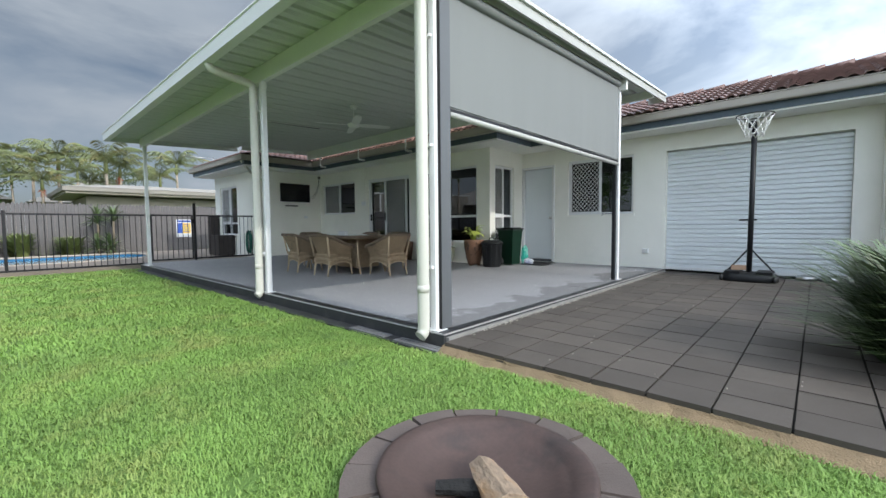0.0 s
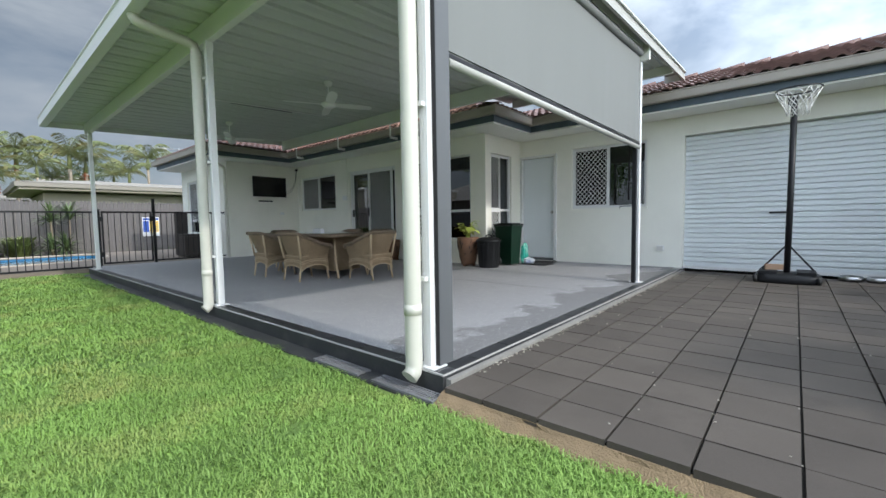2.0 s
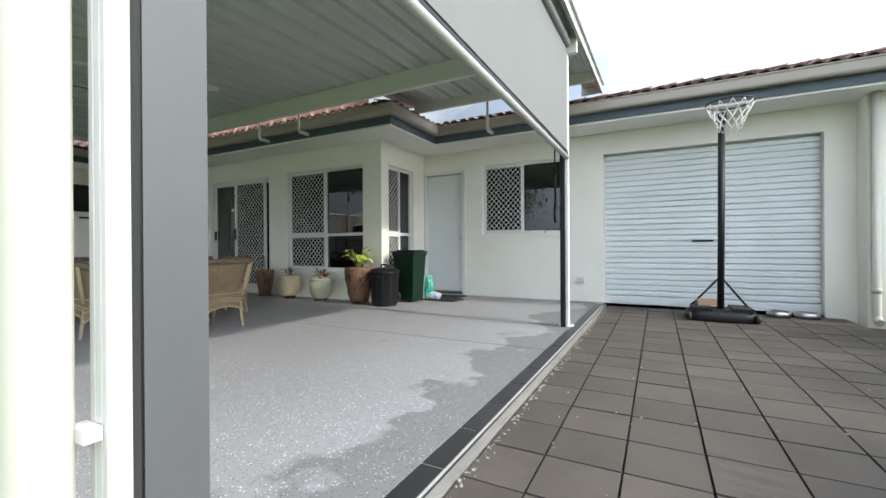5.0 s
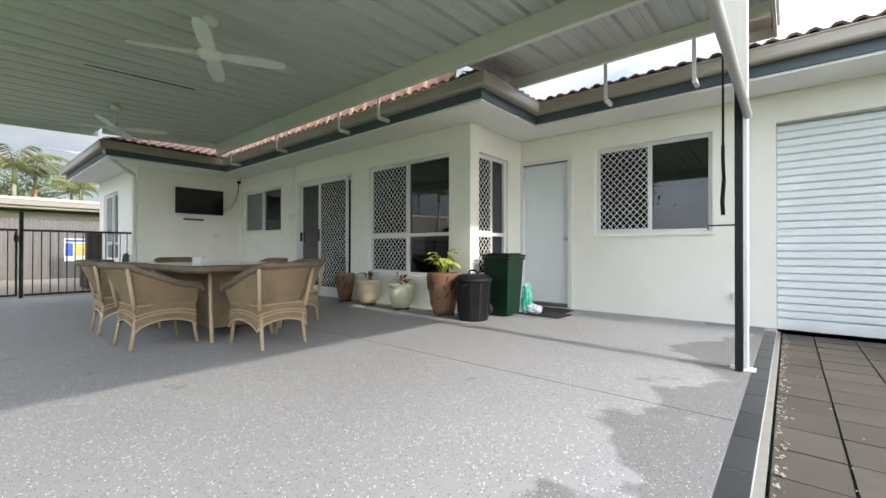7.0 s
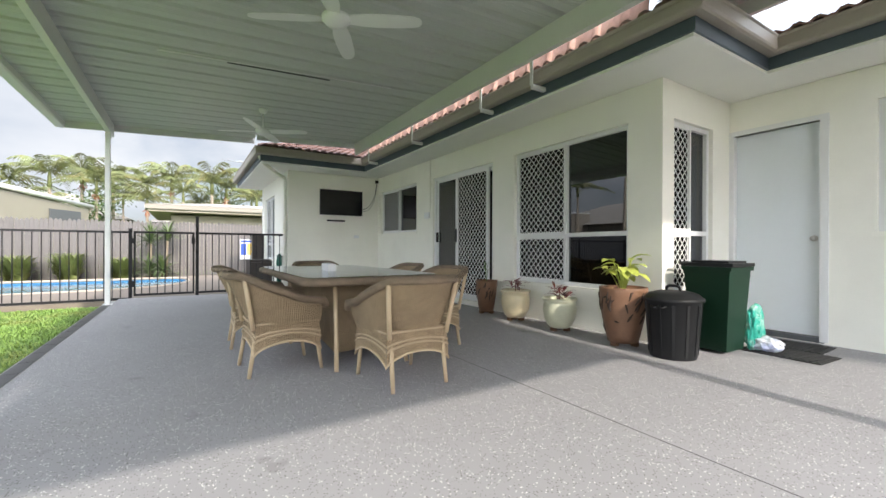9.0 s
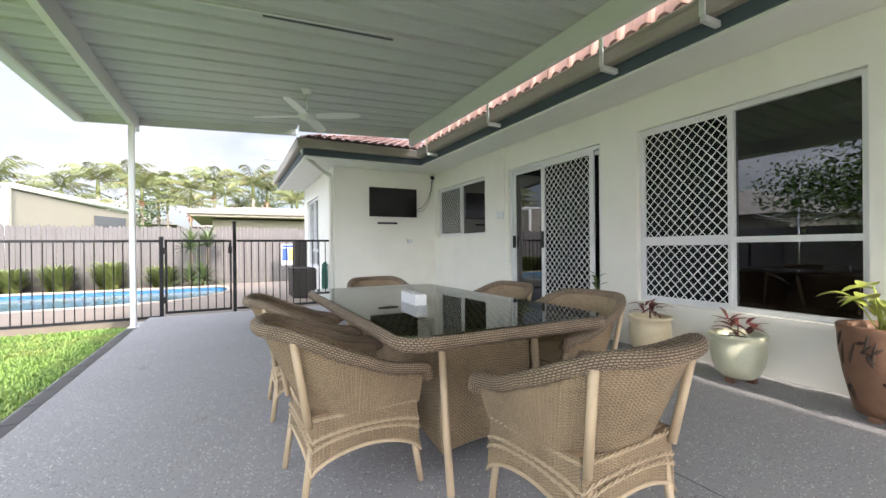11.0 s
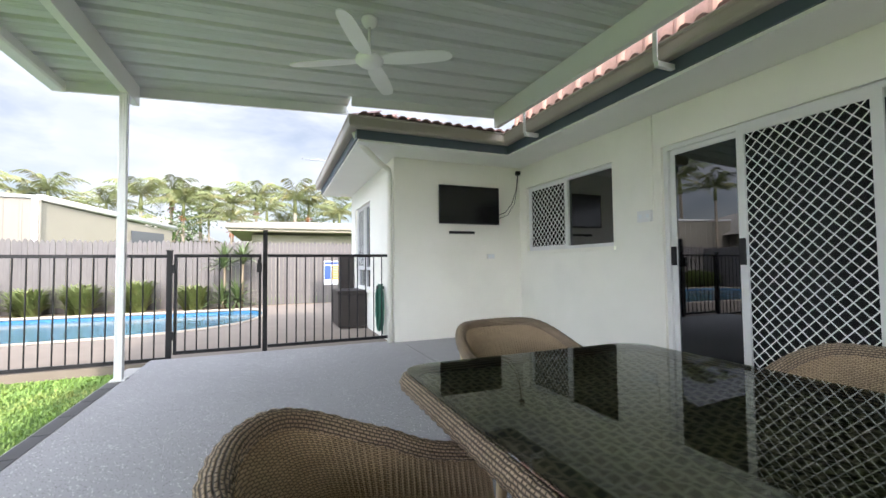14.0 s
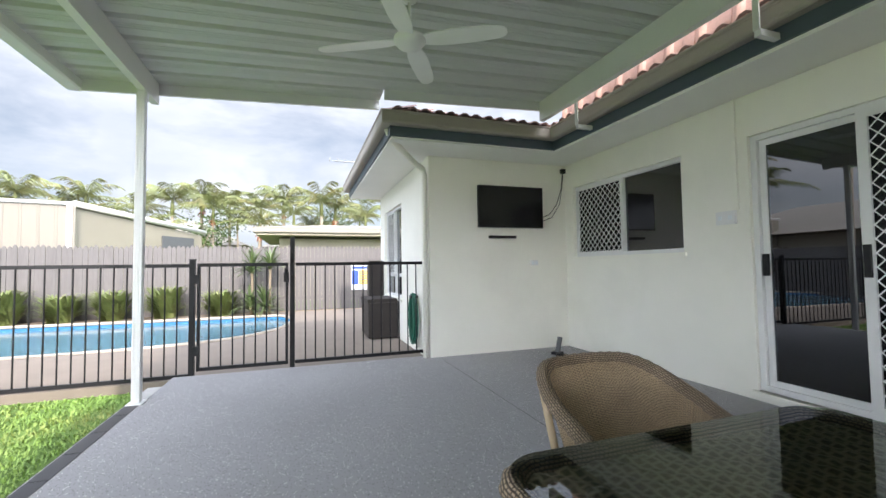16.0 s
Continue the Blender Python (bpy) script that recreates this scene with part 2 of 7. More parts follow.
def aggregate_mat():
    """Sealed grey exposed-aggregate slab: pale and dark chips, damp patches near the driveway edge."""
    m = mat("patio_aggregate", (0.32, 0.315, 0.32), 0.75, spec=0.12, vary=0.10, scale=1.1, fine=240, bump=0.25, depth=0.002)
    n, l = m.node_tree.nodes, m.node_tree.links
    b = n["Principled BSDF"]
    base = b.inputs["Base Color"].links[0].from_socket
    co = n.new("ShaderNodeTexCoord")
    v = n.new("ShaderNodeTexVoronoi")
    v.inputs["Scale"].default_value = 112
    l.new(co.outputs["Object"], v.inputs["Vector"])
    sep = n.new("ShaderNodeSeparateColor")
    l.new(v.outputs["Color"], sep.inputs["Color"])
    small = n.new("ShaderNodeMath")
    small.operation = 'LESS_THAN'
    small.inputs[1].default_value = 0.36
    l.new(v.outputs["Distance"], small.inputs[0])

    def chips(gate, col, prev):
        g = n.new("ShaderNodeMath")
        g.operation = 'GREATER_THAN'
        g.inputs[1].default_value = gate
        l.new(sep.outputs["Red" if col[0] > 0.2 else "Green"], g.inputs[0])
        a = n.new("ShaderNodeMath")
        a.operation = 'MULTIPLY'
        l.new(g.outputs[0], a.inputs[0])
        l.new(small.outputs[0], a.inputs[1])
        x = n.new("ShaderNodeMix")
        x.data_type = 'RGBA'
        l.new(a.outputs[0], x.inputs["Factor"])
        l.new(prev, x.inputs["A"])
        x.inputs["B"].default_value = (*col, 1)
        return x.outputs["Result"]

    c = chips(0.88, (0.78, 0.77, 0.74), base)
    c = chips(0.78, (0.16, 0.155, 0.15), c)
    # damp, worn band along the driveway side
    sx = n.new("ShaderNodeSeparateXYZ")
    l.new(co.outputs["Object"], sx.inputs[0])
    nz = n.new("ShaderNodeTexNoise")
    nz.inputs["Scale"].default_value, nz.inputs["Detail"].default_value = 1.5, 6
    l.new(co.outputs["Object"], nz.inputs["Vector"])
    e = n.new("ShaderNodeMath")
    e.operation = 'MULTIPLY_ADD'
    l.new(nz.outputs["Fac"], e.inputs[0])
    e.inputs[1].default_value = 1.9
    l.new(sx.outputs["X"], e.inputs[2])
    r = n.new("ShaderNodeMapRange")
    r.inputs["From Min"].default_value, r.inputs["From Max"].default_value = 0.58, 0.66
    r.inputs["To Max"].default_value = 0.60
    l.new(e.outputs[0], r.inputs["Value"])
    x = n.new("ShaderNodeMix")
    x.data_type = 'RGBA'
    x.blend_type = 'MULTIPLY'
    l.new(r.outputs[0], x.inputs["Factor"])
    l.new(c, x.inputs["A"])
    x.inputs["B"].default_value = (0.40, 0.39, 0.38, 1)
    # scattered drip stains
    n4 = n.new("ShaderNodeTexNoise")
    n4.inputs["Scale"].default_value, n4.inputs["Detail"].default_value = 3.2, 3
    l.new(co.outputs["Object"], n4.inputs["Vector"])
    r4 = n.new("ShaderNodeMapRange")
    r4.inputs["From Min"].default_value, r4.inputs["From Max"].default_value = 0.69, 0.74
    r4.inputs["To Max"].default_value = 0.3
    l.new(n4.outputs["Fac"], r4.inputs["Value"])
    y = n.new("ShaderNodeMix")
    y.data_type = 'RGBA'
    y.blend_type = 'MULTIPLY'
    l.new(r4.outputs[0], y.inputs["Factor"])
    l.new(x.outputs["Result"], y.inputs["A"])
    y.inputs["B"].default_value = (0.35, 0.34, 0.33, 1)
    l.new(y.outputs["Result"], b.inputs["Base Color"])
    return m


M_AGG = aggregate_mat()

# ---------------------------------------------------------------- mesh tools
class Builder:
    """Collects simple solids into one mesh."""

    def __init__(self):
        self.bm = bmesh.new()
        self.slot = 0

    def face(self, pts):
        f = self.bm.faces.new([self.bm.verts.new(p) for p in pts])
        f.material_index = self.slot
        return f

    def box(self, x0, x1, y0, y1, z0, z1, m=None):
        v = [Vector((x, y, z)) for z in (z0, z1) for y in (y0, y1) for x in (x0, x1)]
        if m is not None:
            v = [m @ p for p in v]
        v = [self.bm.verts.new(p) for p in v]
        for q in ((0, 2, 3, 1), (4, 5, 7, 6), (0, 1, 5, 4), (2, 6, 7, 3), (0, 4, 6, 2), (1, 3, 7, 5)):
            f = self.bm.faces.new([v[i] for i in q])
            f.material_index = self.slot
        return self

    def tube(self, pts, r, seg=8, closed=False, caps=True):
        """A round bar through pts; r a number or one per point."""
        pts = [Vector(p) for p in pts]
        rs = r if isinstance(r, (list, tuple)) else [r] * len(pts)
        rings, count = [], len(pts)
        up = None
        for i, p in enumerate(pts):
            a = pts[i - 1] if (i or closed) else p
            b = pts[(i + 1) % count] if (i < count - 1 or closed) else p
            d = (b - a).normalized()
            if up is None:
                up = Vector((0, 0, 1)) if abs(d.z) < 0.9 else Vector((1, 0, 0))
            s = d.cross(up).normalized()
            up = s.cross(d).normalized()
            rings.append([self.bm.verts.new(p + rs[i] * (math.cos(k * 2 * math.pi / seg) * s + math.sin(k * 2 * math.pi / seg) * up)) for k in range(seg)])
        pairs = list(zip(rings, rings[1:]))
        if closed:
            pairs.append((rings[-1], rings[0]))
        for a, b in pairs:
            for k in range(seg):
                f = self.bm.faces.new((a[k], a[(k + 1) % seg], b[(k + 1) % seg], b[k]))
                f.smooth = True
                f.material_index = self.slot
        if caps and not closed:
            for ring in (rings[0][::-1], rings[-1]):
                f = self.bm.faces.new(ring)
                f.material_index = self.slot
        return self

    def lathe(self, profile, seg=32, at=(0, 0, 0)):
        """A turned solid from (radius, height) pairs."""
        at = Vector(at)
        rings = []
        for r, z in profile:
            if r < 1e-5:
                rings.append([self.bm.verts.new(at + Vector((0, 0, z)))])
            else:
                rings.append([self.bm.verts.new(at + Vector((r * math.cos(k * 2 * math.pi / seg), r * math.sin(k * 2 * math.pi / seg), z))) for k in range(seg)])
        for a, b in zip(rings, rings[1:]):
            for k in range(seg):
                j = (k + 1) % seg
                q = [a[0]] if len(a) == 1 else [a[k], a[j]]
                q += [b[0]] if len(b) == 1 else [b[j], b[k]]
                if len(q) > 2:
                    f = self.bm.faces.new(q)
                    f.smooth = True
                    f.material_index = self.slot
        return self

    def sweep(self, profile, x0, x1, axis="x"):
        """A section of (u, z) points pulled along an axis, with ends."""
        def put(s, u, z):
            return (s, u, z) if axis == "x" else (u, s, z)
        a = [self.bm.verts.new(put(x0, u, z)) for u, z in profile]
        b = [self.bm.verts.new(put(x1, u, z)) for u, z in profile]
        for k in range(len(profile)):
            j = (k + 1) % len(profile)
            f = self.bm.faces.new((a[k], a[j], b[j], b[k]))
            f.material_index = self.slot
        for ring in (a[::-1], b):
            f = self.bm.faces.new(ring)
            f.material_index = self.slot
        return self

    def mesh(self, name, mats, bevel=0.0, segments=1):
        if bevel:
            sharp = [e for e in self.bm.edges if len(e.link_faces) == 2 and e.calc_face_angle(0) > 0.6]
            bmesh.ops.bevel(self.bm, geom=sharp, offset=bevel, segments=segments, affect='EDGES', clamp_overlap=True)
        bmesh.ops.recalc_face_normals(self.bm, faces=self.bm.faces)
        me = bpy.data.meshes.new(name)
        self.bm.to_mesh(me)
        self.bm.free()
        for m in (mats if isinstance(mats, (list, tuple)) else [mats]):
            me.materials.append(m)
        return me

    def obj(self, name, mats, parent=None, bevel=0.0, segments=1):
        ob = new(name, self.mesh(name, mats, bevel, segments))
        if parent is not None:
            ob.parent = parent
        return ob


def solid_box(name, x0, x1, y0, y1, z0, z1, m, parent=None, bevel=0.004):
    return Builder().box(x0, x1, y0, y1, z0, z1).obj(name, m, parent, bevel)


def raw_mesh(name, verts, faces, mats):
    me = bpy.data.meshes.new(name)
    me.from_pydata(verts, [], faces)
    for m in (mats if isinstance(mats, (list, tuple)) else [mats]):
        me.materials.append(m)
    me.update()
    return me


def thing(name, at, label, category, group="", turn=0.0, kind=""):
    """An Empty at the base of a thing that has parts."""
    ob = new(name)
    ob.matrix_basis = pose(*at, 0, 0, turn)
    return tagged(ob, label, category, group, kind)


def wall(name, label, axis, p0, p1, a0, a1, z0, z1, holes=(), m=None):
    """A wall along x or y between planes p0 and p1, with openings (a0, a1, z0, z1) cut through."""
    us = sorted({a0, a1, *[h[0] for h in holes], *[h[1] for h in holes]})
    zs = sorted({z0, z1, *[h[2] for h in holes], *[h[3] for h in holes]})
    us, zs = [u for u in us if a0 <= u <= a1], [z for z in zs if z0 <= z <= z1]

    def full(i, j):
        if not (0 <= i < len(us) - 1 and 0 <= j < len(zs) - 1):
            return False
        u, z = (us[i] + us[i + 1]) / 2, (zs[j] + zs[j + 1]) / 2
        return not any(h[0] < u < h[1] and h[2] < z < h[3] for h in holes)

    verts, faces, index = [], [], {}

    def v(u, p, z):
        k = (u, p, z)
        if k not in index:
            index[k] = len(verts)
            verts.append((u, p, z) if axis == "x" else (p, u, z))
        return index[k]

    for i in range(len(us) - 1):
        for j in range(len(zs) - 1):
            if not full(i, j):
                continue
            u, w, b, t = us[i], us[i + 1], zs[j], zs[j + 1]
            faces.append((v(u, p0, b), v(w, p0, b), v(w, p0, t), v(u, p0, t)))
            faces.append((v(u, p1, b), v(u, p1, t), v(w, p1, t), v(w, p1, b)))
            if not full(i - 1, j):
                faces.append((v(u, p0, b), v(u, p0, t), v(u, p1, t), v(u, p1, b)))
            if not full(i + 1, j):
                faces.append((v(w, p0, b), v(w, p1, b), v(w, p1, t), v(w, p0, t)))
            if not full(i, j - 1):
                faces.append((v(u, p0, b), v(u, p1, b), v(w, p1, b), v(w, p0, b)))
            if not full(i, j + 1):
                faces.append((v(u, p0, t), v(w, p0, t), v(w, p1, t), v(u, p1, t)))
    me = raw_mesh(name, verts, faces, m or M_WALL)
    b = bmesh.new()
    b.from_mesh(me)
    bmesh.ops.recalc_face_normals(b, faces=b.faces)
    b.to_mesh(me)
    b.free()
    return tagged(new(name, me), label, "wall", kind="structure")

# ---------------------------------------------------------------- house shell
WY, DY, TX, BX = 4.90, 6.24, -9.80, -2.98      # main wall, door wall, screen wall, bay side wall
SOF = 2.545                                    # soffit height
H_W1, H_SD, H_W3 = (-9.62, -7.90, 1.24, 2.20), (-7.26, -5.53, 0.08, 2.19), (-5.06, -3.34, 0.47, 2.20)
H_W3S = (5.08, 5.86, 0.47, 2.19)
H_DOOR, H_W4, H_GAR = (-3.02 + 0.05, -2.17, 0.02, 2.16), (-1.82, -0.44, 1.07, 2.25), (0.145, 2.675, -0.02, 2.235)
wall("wall_main", "cream rendered rear wall with window and door openings", "x", WY, WY + 0.2, TX, BX, -0.15, SOF, [H_W1, H_SD, H_W3])
wall("wall_bay_side", "cream rendered side of the kitchen bay", "y", BX - 0.2, BX - 0.003, WY + 0.2, DY, -0.15, SOF, [H_W3S])
wall("wall_garage", "cream rendered wall with door, window and garage opening", "x", DY, DY + 0.22, -3.18, 6.0, -0.15, SOF, [H_DOOR, H_W4, H_GAR])
wall("wall_screen", "cream rendered end wall carrying the television", "y", TX - 0.2, TX, 2.87, WY, -0.15, SOF)
H_WW = (-12.75, -11.35, 0.62, 2.18)
wall("wall_wing", "white rendered wing wall facing the pool", "x", 2.87, 3.07, -13.0, TX - 0.2, -0.15, SOF, [H_WW])
wall("wall_wing_far", "white rendered far end of the wing", "y", -13.2, -13.0, 2.87, 13.0, -0.15, SOF)
wall("wall_back", "plain rendered street side wall", "x", 13.0, 13.2, -13.2, 6.0, -0.15, SOF)
wall("wall_step", "cream rendered wall stepping forward beside the garage", "x", 5.97, 6.237, 2.97, 6.0, -0.15, SOF)
wall("wall_east", "plain rendered end wall", "y", 6.0, 6.2, 6.24, 13.2, -0.15, SOF)
# inner walls and floors, added to keep the rooms behind the windows dark
wall("wall_inner", "added wall between rooms, coloured dark for dimness", "y", -0.25, -0.1, DY + 0.22, 13.0, -0.15, SOF, m=M_INNER)
wall("wall_inner_rear", "added wall across the rooms, coloured dark for dimness", "x", 9.0, 9.1, -13.0, -0.25, -0.15, SOF, m=M_INNER)
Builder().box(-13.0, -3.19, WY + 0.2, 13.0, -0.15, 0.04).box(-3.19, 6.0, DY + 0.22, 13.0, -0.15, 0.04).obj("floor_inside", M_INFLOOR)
tagged(bpy.data.objects["floor_inside"], "added floor inside the house, coloured dark for dimness", "floor", kind="structure")
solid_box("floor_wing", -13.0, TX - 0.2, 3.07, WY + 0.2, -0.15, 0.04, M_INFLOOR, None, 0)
tagged(bpy.data.objects["floor_wing"], "added floor inside the wing, coloured dark for dimness", "floor", kind="structure")


def soffit(name, rects):
    b = Builder()
    for x0, x1, y0, y1 in rects:
        b.box(x0, x1, y0, y1, SOF + 0.003, SOF + 0.03)
    return tagged(b.obj(name, M_SOFFIT), "white painted eave soffit and ceiling sheet", "ceiling", kind="structure")


EY, GY, EX, WX, WEY = 4.36, 5.66, -2.43, -9.25, 2.28      # eave lines
soffit("ceiling_eaves", [(-13.35, WX, WEY, 4.9), (-13.35, 6.5, 6.0, 13.3), (-13.35, EX, 4.9, 6.0), (WX, EX, EY, 4.9), (EX, 6.5, GY, 6.0)])


def eave_run(name, pts, closed_label):
    """Blue-grey fascia with a taupe box gutter above it, along a line of corners, outside on the left hand of the run."""
    for part, prof, m in (("fascia", ((0.0, 2.575), (0.022, 2.575), (0.022, 2.685), (0.0, 2.685)), M_FASCIA),
                          ("gutter", ((0.0, 2.688), (0.10, 2.680), (0.118, 2.690), (0.125, 2.71), (0.125, 2.800), (0.136, 2.812), (0.136, 2.822), (0.112, 2.822), (0.110, 2.72), (0.0, 2.73)), M_GUTTER)):
        vs, fs, k = [], [], len(prof)
        for i, p in enumerate(pts):
            p = Vector((*p, 0))
            dirs = []
            if i:
                dirs.append((p - Vector((*pts[i - 1], 0))).normalized())
            if i < len(pts) - 1:
                dirs.append((Vector((*pts[i + 1], 0)) - p).normalized())
            nrm = [Vector((d.y, -d.x, 0)) for d in dirs]
            n = sum(nrm, Vector()) if len(nrm) == 1 else (nrm[0] + nrm[1]) / (1 + nrm[0].dot(nrm[1]))
            vs += [p + n * u + Vector((0, 0, z)) for u, z in prof]
        for i in range(len(pts) - 1):
            for j in range(k):
                fs.append((i * k + j, i * k + (j + 1) % k, (i + 1) * k + (j + 1) % k, (i + 1) * k + j))
        fs += [tuple(range(k)), tuple(range((len(pts) - 1) * k, len(pts) * k))]
        me = raw_mesh(part, vs, fs, m)
        b = bmesh.new()
        b.from_mesh(me)
        bmesh.ops.recalc_face_normals(b, faces=b.faces)
        b.to_mesh(me)
        b.free()
        tagged(new(part + "_" + name, me), closed_label if part == "gutter" else "dark blue-grey painted fascia board under the gutter", part, kind="structure")


eave_run("rear", [(-13.35, 9.0), (-13.35, WEY), (WX, WEY), (WX, EY), (EX, EY), (EX, GY), (6.4, GY)], "taupe metal box gutter along the tiled eave")

# ---------------------------------------------------------------- tiled roofs
SLOPE = 0.34
RECTS = [(-13.35, WX, WEY, 12.0), (-13.35, EX, EY, 13.3), (-6.0, 6.5, GY, 10.2)]


def roof_z(x, y):
    return 2.86 + SLOPE * max(min(x - a, b - x, y - c, d - y) for a, b, c, d in RECTS)


def roof_deck():
    xs = np.arange(-13.35, 6.51, 0.15)
    ys = np.arange(WEY, 13.31, 0.15)
    verts, faces, idx = [], [], {}
    for i, x in enumerate(xs):
        for j, y in enumerate(ys):
            z = roof_z(x, y)
            if z >= 2.859 - 0.06:
                idx[i, j] = len(verts)
                verts.append((x, y, z - 0.03))
    for i in range(len(xs) - 1):
        for j in range(len(ys) - 1):
            q = [(i, j), (i + 1, j), (i + 1, j + 1), (i, j + 1)]
            if all(k in idx for k in q):
                faces.append([idx[k] for k in q])
    return tagged(new("roof_deck", raw_mesh("roof_deck", verts, faces, M_RTILE)), "dark underlay of the tiled hip roof", "roof", kind="structure")


roof_house = roof_deck()

# ---------------------------------------------------------------- patio slab
slab = Builder().box(-9.95, 0.045, 0.06, DY, -0.16, 0.0).box(-9.95, TX, 0.06, 2.87, -0.16, -0.001).obj("floor", M_AGG)
tagged(slab, "grey sealed exposed-aggregate concrete patio floor with damp patches", "floor", kind="structure")
edge = Builder().box(-9.62, 0.145, -0.055, 0.058, -0.16, -0.012).box(0.047, 0.145, 0.058, DY - 0.004, -0.16, -0.012).obj("slab_edge", [M_SLABSIDE])
tagged(edge, "dark painted concrete slab edge under the border tiles", "slab edge", kind="structure")
kerb = Builder().box(0.147, 0.182, -0.03, DY - 0.004, -0.16, -0.03).obj("kerb", M_EDGECON, None, 0.008)
tagged(kerb, "rough pale mortar strip between patio and paving", "kerb", kind="structure")
joint = Builder().box(-9.6, 0.04, 2.976, 2.980, 0.0, 0.0012).obj("floor_joint", M_SLABSIDE)
tagged(joint, "dark saw-cut control joint across the patio", "joint", kind="structure")

# ---------------------------------------------------------------- ground
def ground_sheet():
    """One sheet to the horizon; a hole is left for the pool."""
    xs = [-400, -120, -60, -30, -17.2, -16.0, -12.0, -10.0, -6, -2, 0.19, 3, 8, 30, 120, 400]
    ys = [-400, -120, -60, -30, -14, -9.0, -4, -0.3, 1.15, 7, 14, 30, 120, 400]
    v = [(x, y, -0.125 if -10 <= x <= 0.3 else -0.13) for x in xs for y in ys]
    f = []
    for i in range(len(xs) - 1):
        for j in range(len(ys) - 1):
            cx, cy = (xs[i] + xs[i + 1]) / 2, (ys[j] + ys[j + 1]) / 2
            if -16.0 < cx < -12.0 and -9.0 < cy < 1.15:
                continue
            a = i * len(ys) + j
            f.append((a, a + len(ys), a + len(ys) + 1, a + 1))
    return f, v


f_, v_ = ground_sheet()
M_LAWN = mat("lawn_ground", (0.11, 0.19, 0.035), 0.95, vary=0.35, scale=1.2, fine=60, bump=0.8, depth=0.02, dark=(0.19, 0.19, 0.06), dark_amount=0.6, dark_scale=0.8)
ground = tagged(new("ground", raw_mesh("ground", v_, f_, M_LAWN)), "green mown lawn with drier patches", "lawn", kind="structure")

# ---------------------------------------------------------------- patio cover
def sheet_z(y):
    """Underside of the roofing sheet."""
    return 2.895 + 0.0455 * (y + 0.67)


RX0, RX1, RY0, RY1 = -9.44, 0.16, -0.67, 6.08
STEP_X, BACK_Y = -2.78, 4.20
DOOR_Y = 5.50
WING_Y = 2.18          # the sheets stop short of the wing eave from here on


def roof_sheets():
    """Flat-pan sheets with trapezoid ribs and fine pencil ribs; the ribs run down the fall."""
    b = Builder()
    pitch = 0.30
    count = int(round((RX1 - RX0 - 0.06) / pitch))
    prof = []
    for i in range(count):
        x = RX0 + 0.03 + i * pitch
        prof += [(x, 0.0), (x + 0.095, 0.0), (x + 0.102, 0.008), (x + 0.109, 0.0), (x + 0.125, 0.0), (x + 0.132, 0.008), (x + 0.139, 0.0),
                 (x + 0.155, 0.0), (x + 0.162, 0.008), (x + 0.169, 0.0), (x + 0.225, 0.0), (x + 0.242, 0.038), (x + 0.278, 0.038), (x + 0.295, 0.0)]
    prof.append((RX1 - 0.03, 0.0))
    for (xa, za), (xc, zc) in zip(prof, prof[1:]):
        end = (RY1 - 0.03 if xa > RX1 - 0.30 else DOOR_Y) if (xa + xc) / 2 > STEP_X else (WING_Y if xc < -9.10 else BACK_Y)
        for dz in (0.0, 0.006):
            b.face([(xa, RY0 + 0.03, sheet_z(RY0 + 0.03) + za + dz), (xc, RY0 + 0.03, sheet_z(RY0 + 0.03) + zc + dz), (xc, end, sheet_z(end) + zc + dz), (xa, end, sheet_z(end) + za + dz)])
    return b


cover = thing("patio_cover", (0, 0, 0), "white steel patio cover with ribbed roofing on slim posts", "patio cover")
roof_sheets().obj("roof_sheet", M_SHEET, cover)


def side_trim(b, x0, x1, ya, yb):
    """A folded edge channel along y, following the fall."""
    za, zb = sheet_z(ya), sheet_z(yb)
    v = [b.bm.verts.new(p) for p in ((x0, ya, za - 0.105), (x1, ya, za - 0.105), (x1, ya, za + 0.06), (x0, ya, za + 0.06),
                                      (x0, yb, zb - 0.105), (x1, yb, zb - 0.105), (x1, yb, zb + 0.06), (x0, yb, zb + 0.06))]
    for q in ((0, 1, 2, 3), (4, 7, 6, 5), (0, 4, 5, 1), (1, 5, 6, 2), (2, 6, 7, 3), (3, 7, 4, 0)):
        b.bm.faces.new([v[i] for i in q])


b = Builder()
side_trim(b, RX1 - 0.03, RX1, RY0, RY1)
b.obj("edge_trim", M_TRIM, cover, 0.003)
b = Builder()
side_trim(b, RX0, RX0 + 0.03, RY0, WING_Y)
side_trim(b, -9.135, -9.112, WING_Y, BACK_Y)
b.obj("edge_trim", M_WHITE, cover, 0.003)
# front gutter with rolled lip
z0 = sheet_z(RY0)
Builder().sweep(((RY0, z0 - 0.105), (RY0 + 0.10, z0 - 0.105), (RY0 + 0.115, z0 - 0.09), (RY0 + 0.115, z0 - 0.012), (RY0 + 0.105, z0 - 0.012), (RY0 + 0.10, z0 - 0.09),
                 (RY0 + 0.012, z0 - 0.09), (RY0 + 0.012, z0 + 0.05), (RY0 - 0.012, z0 + 0.06), (RY0 - 0.016, z0 + 0.045), (RY0 - 0.002, z0 + 0.035)), RX0, RX1).obj("front_gutter", M_WHITE, cover)
# end cap of the deep part over the door
zb = sheet_z(RY1)
Builder().box(RX1 - 0.30, RX1 - 0.032, RY1 - 0.03, RY1, zb - 0.10, zb + 0.06).obj("edge_trim", M_WHITE, cover, 0.003)


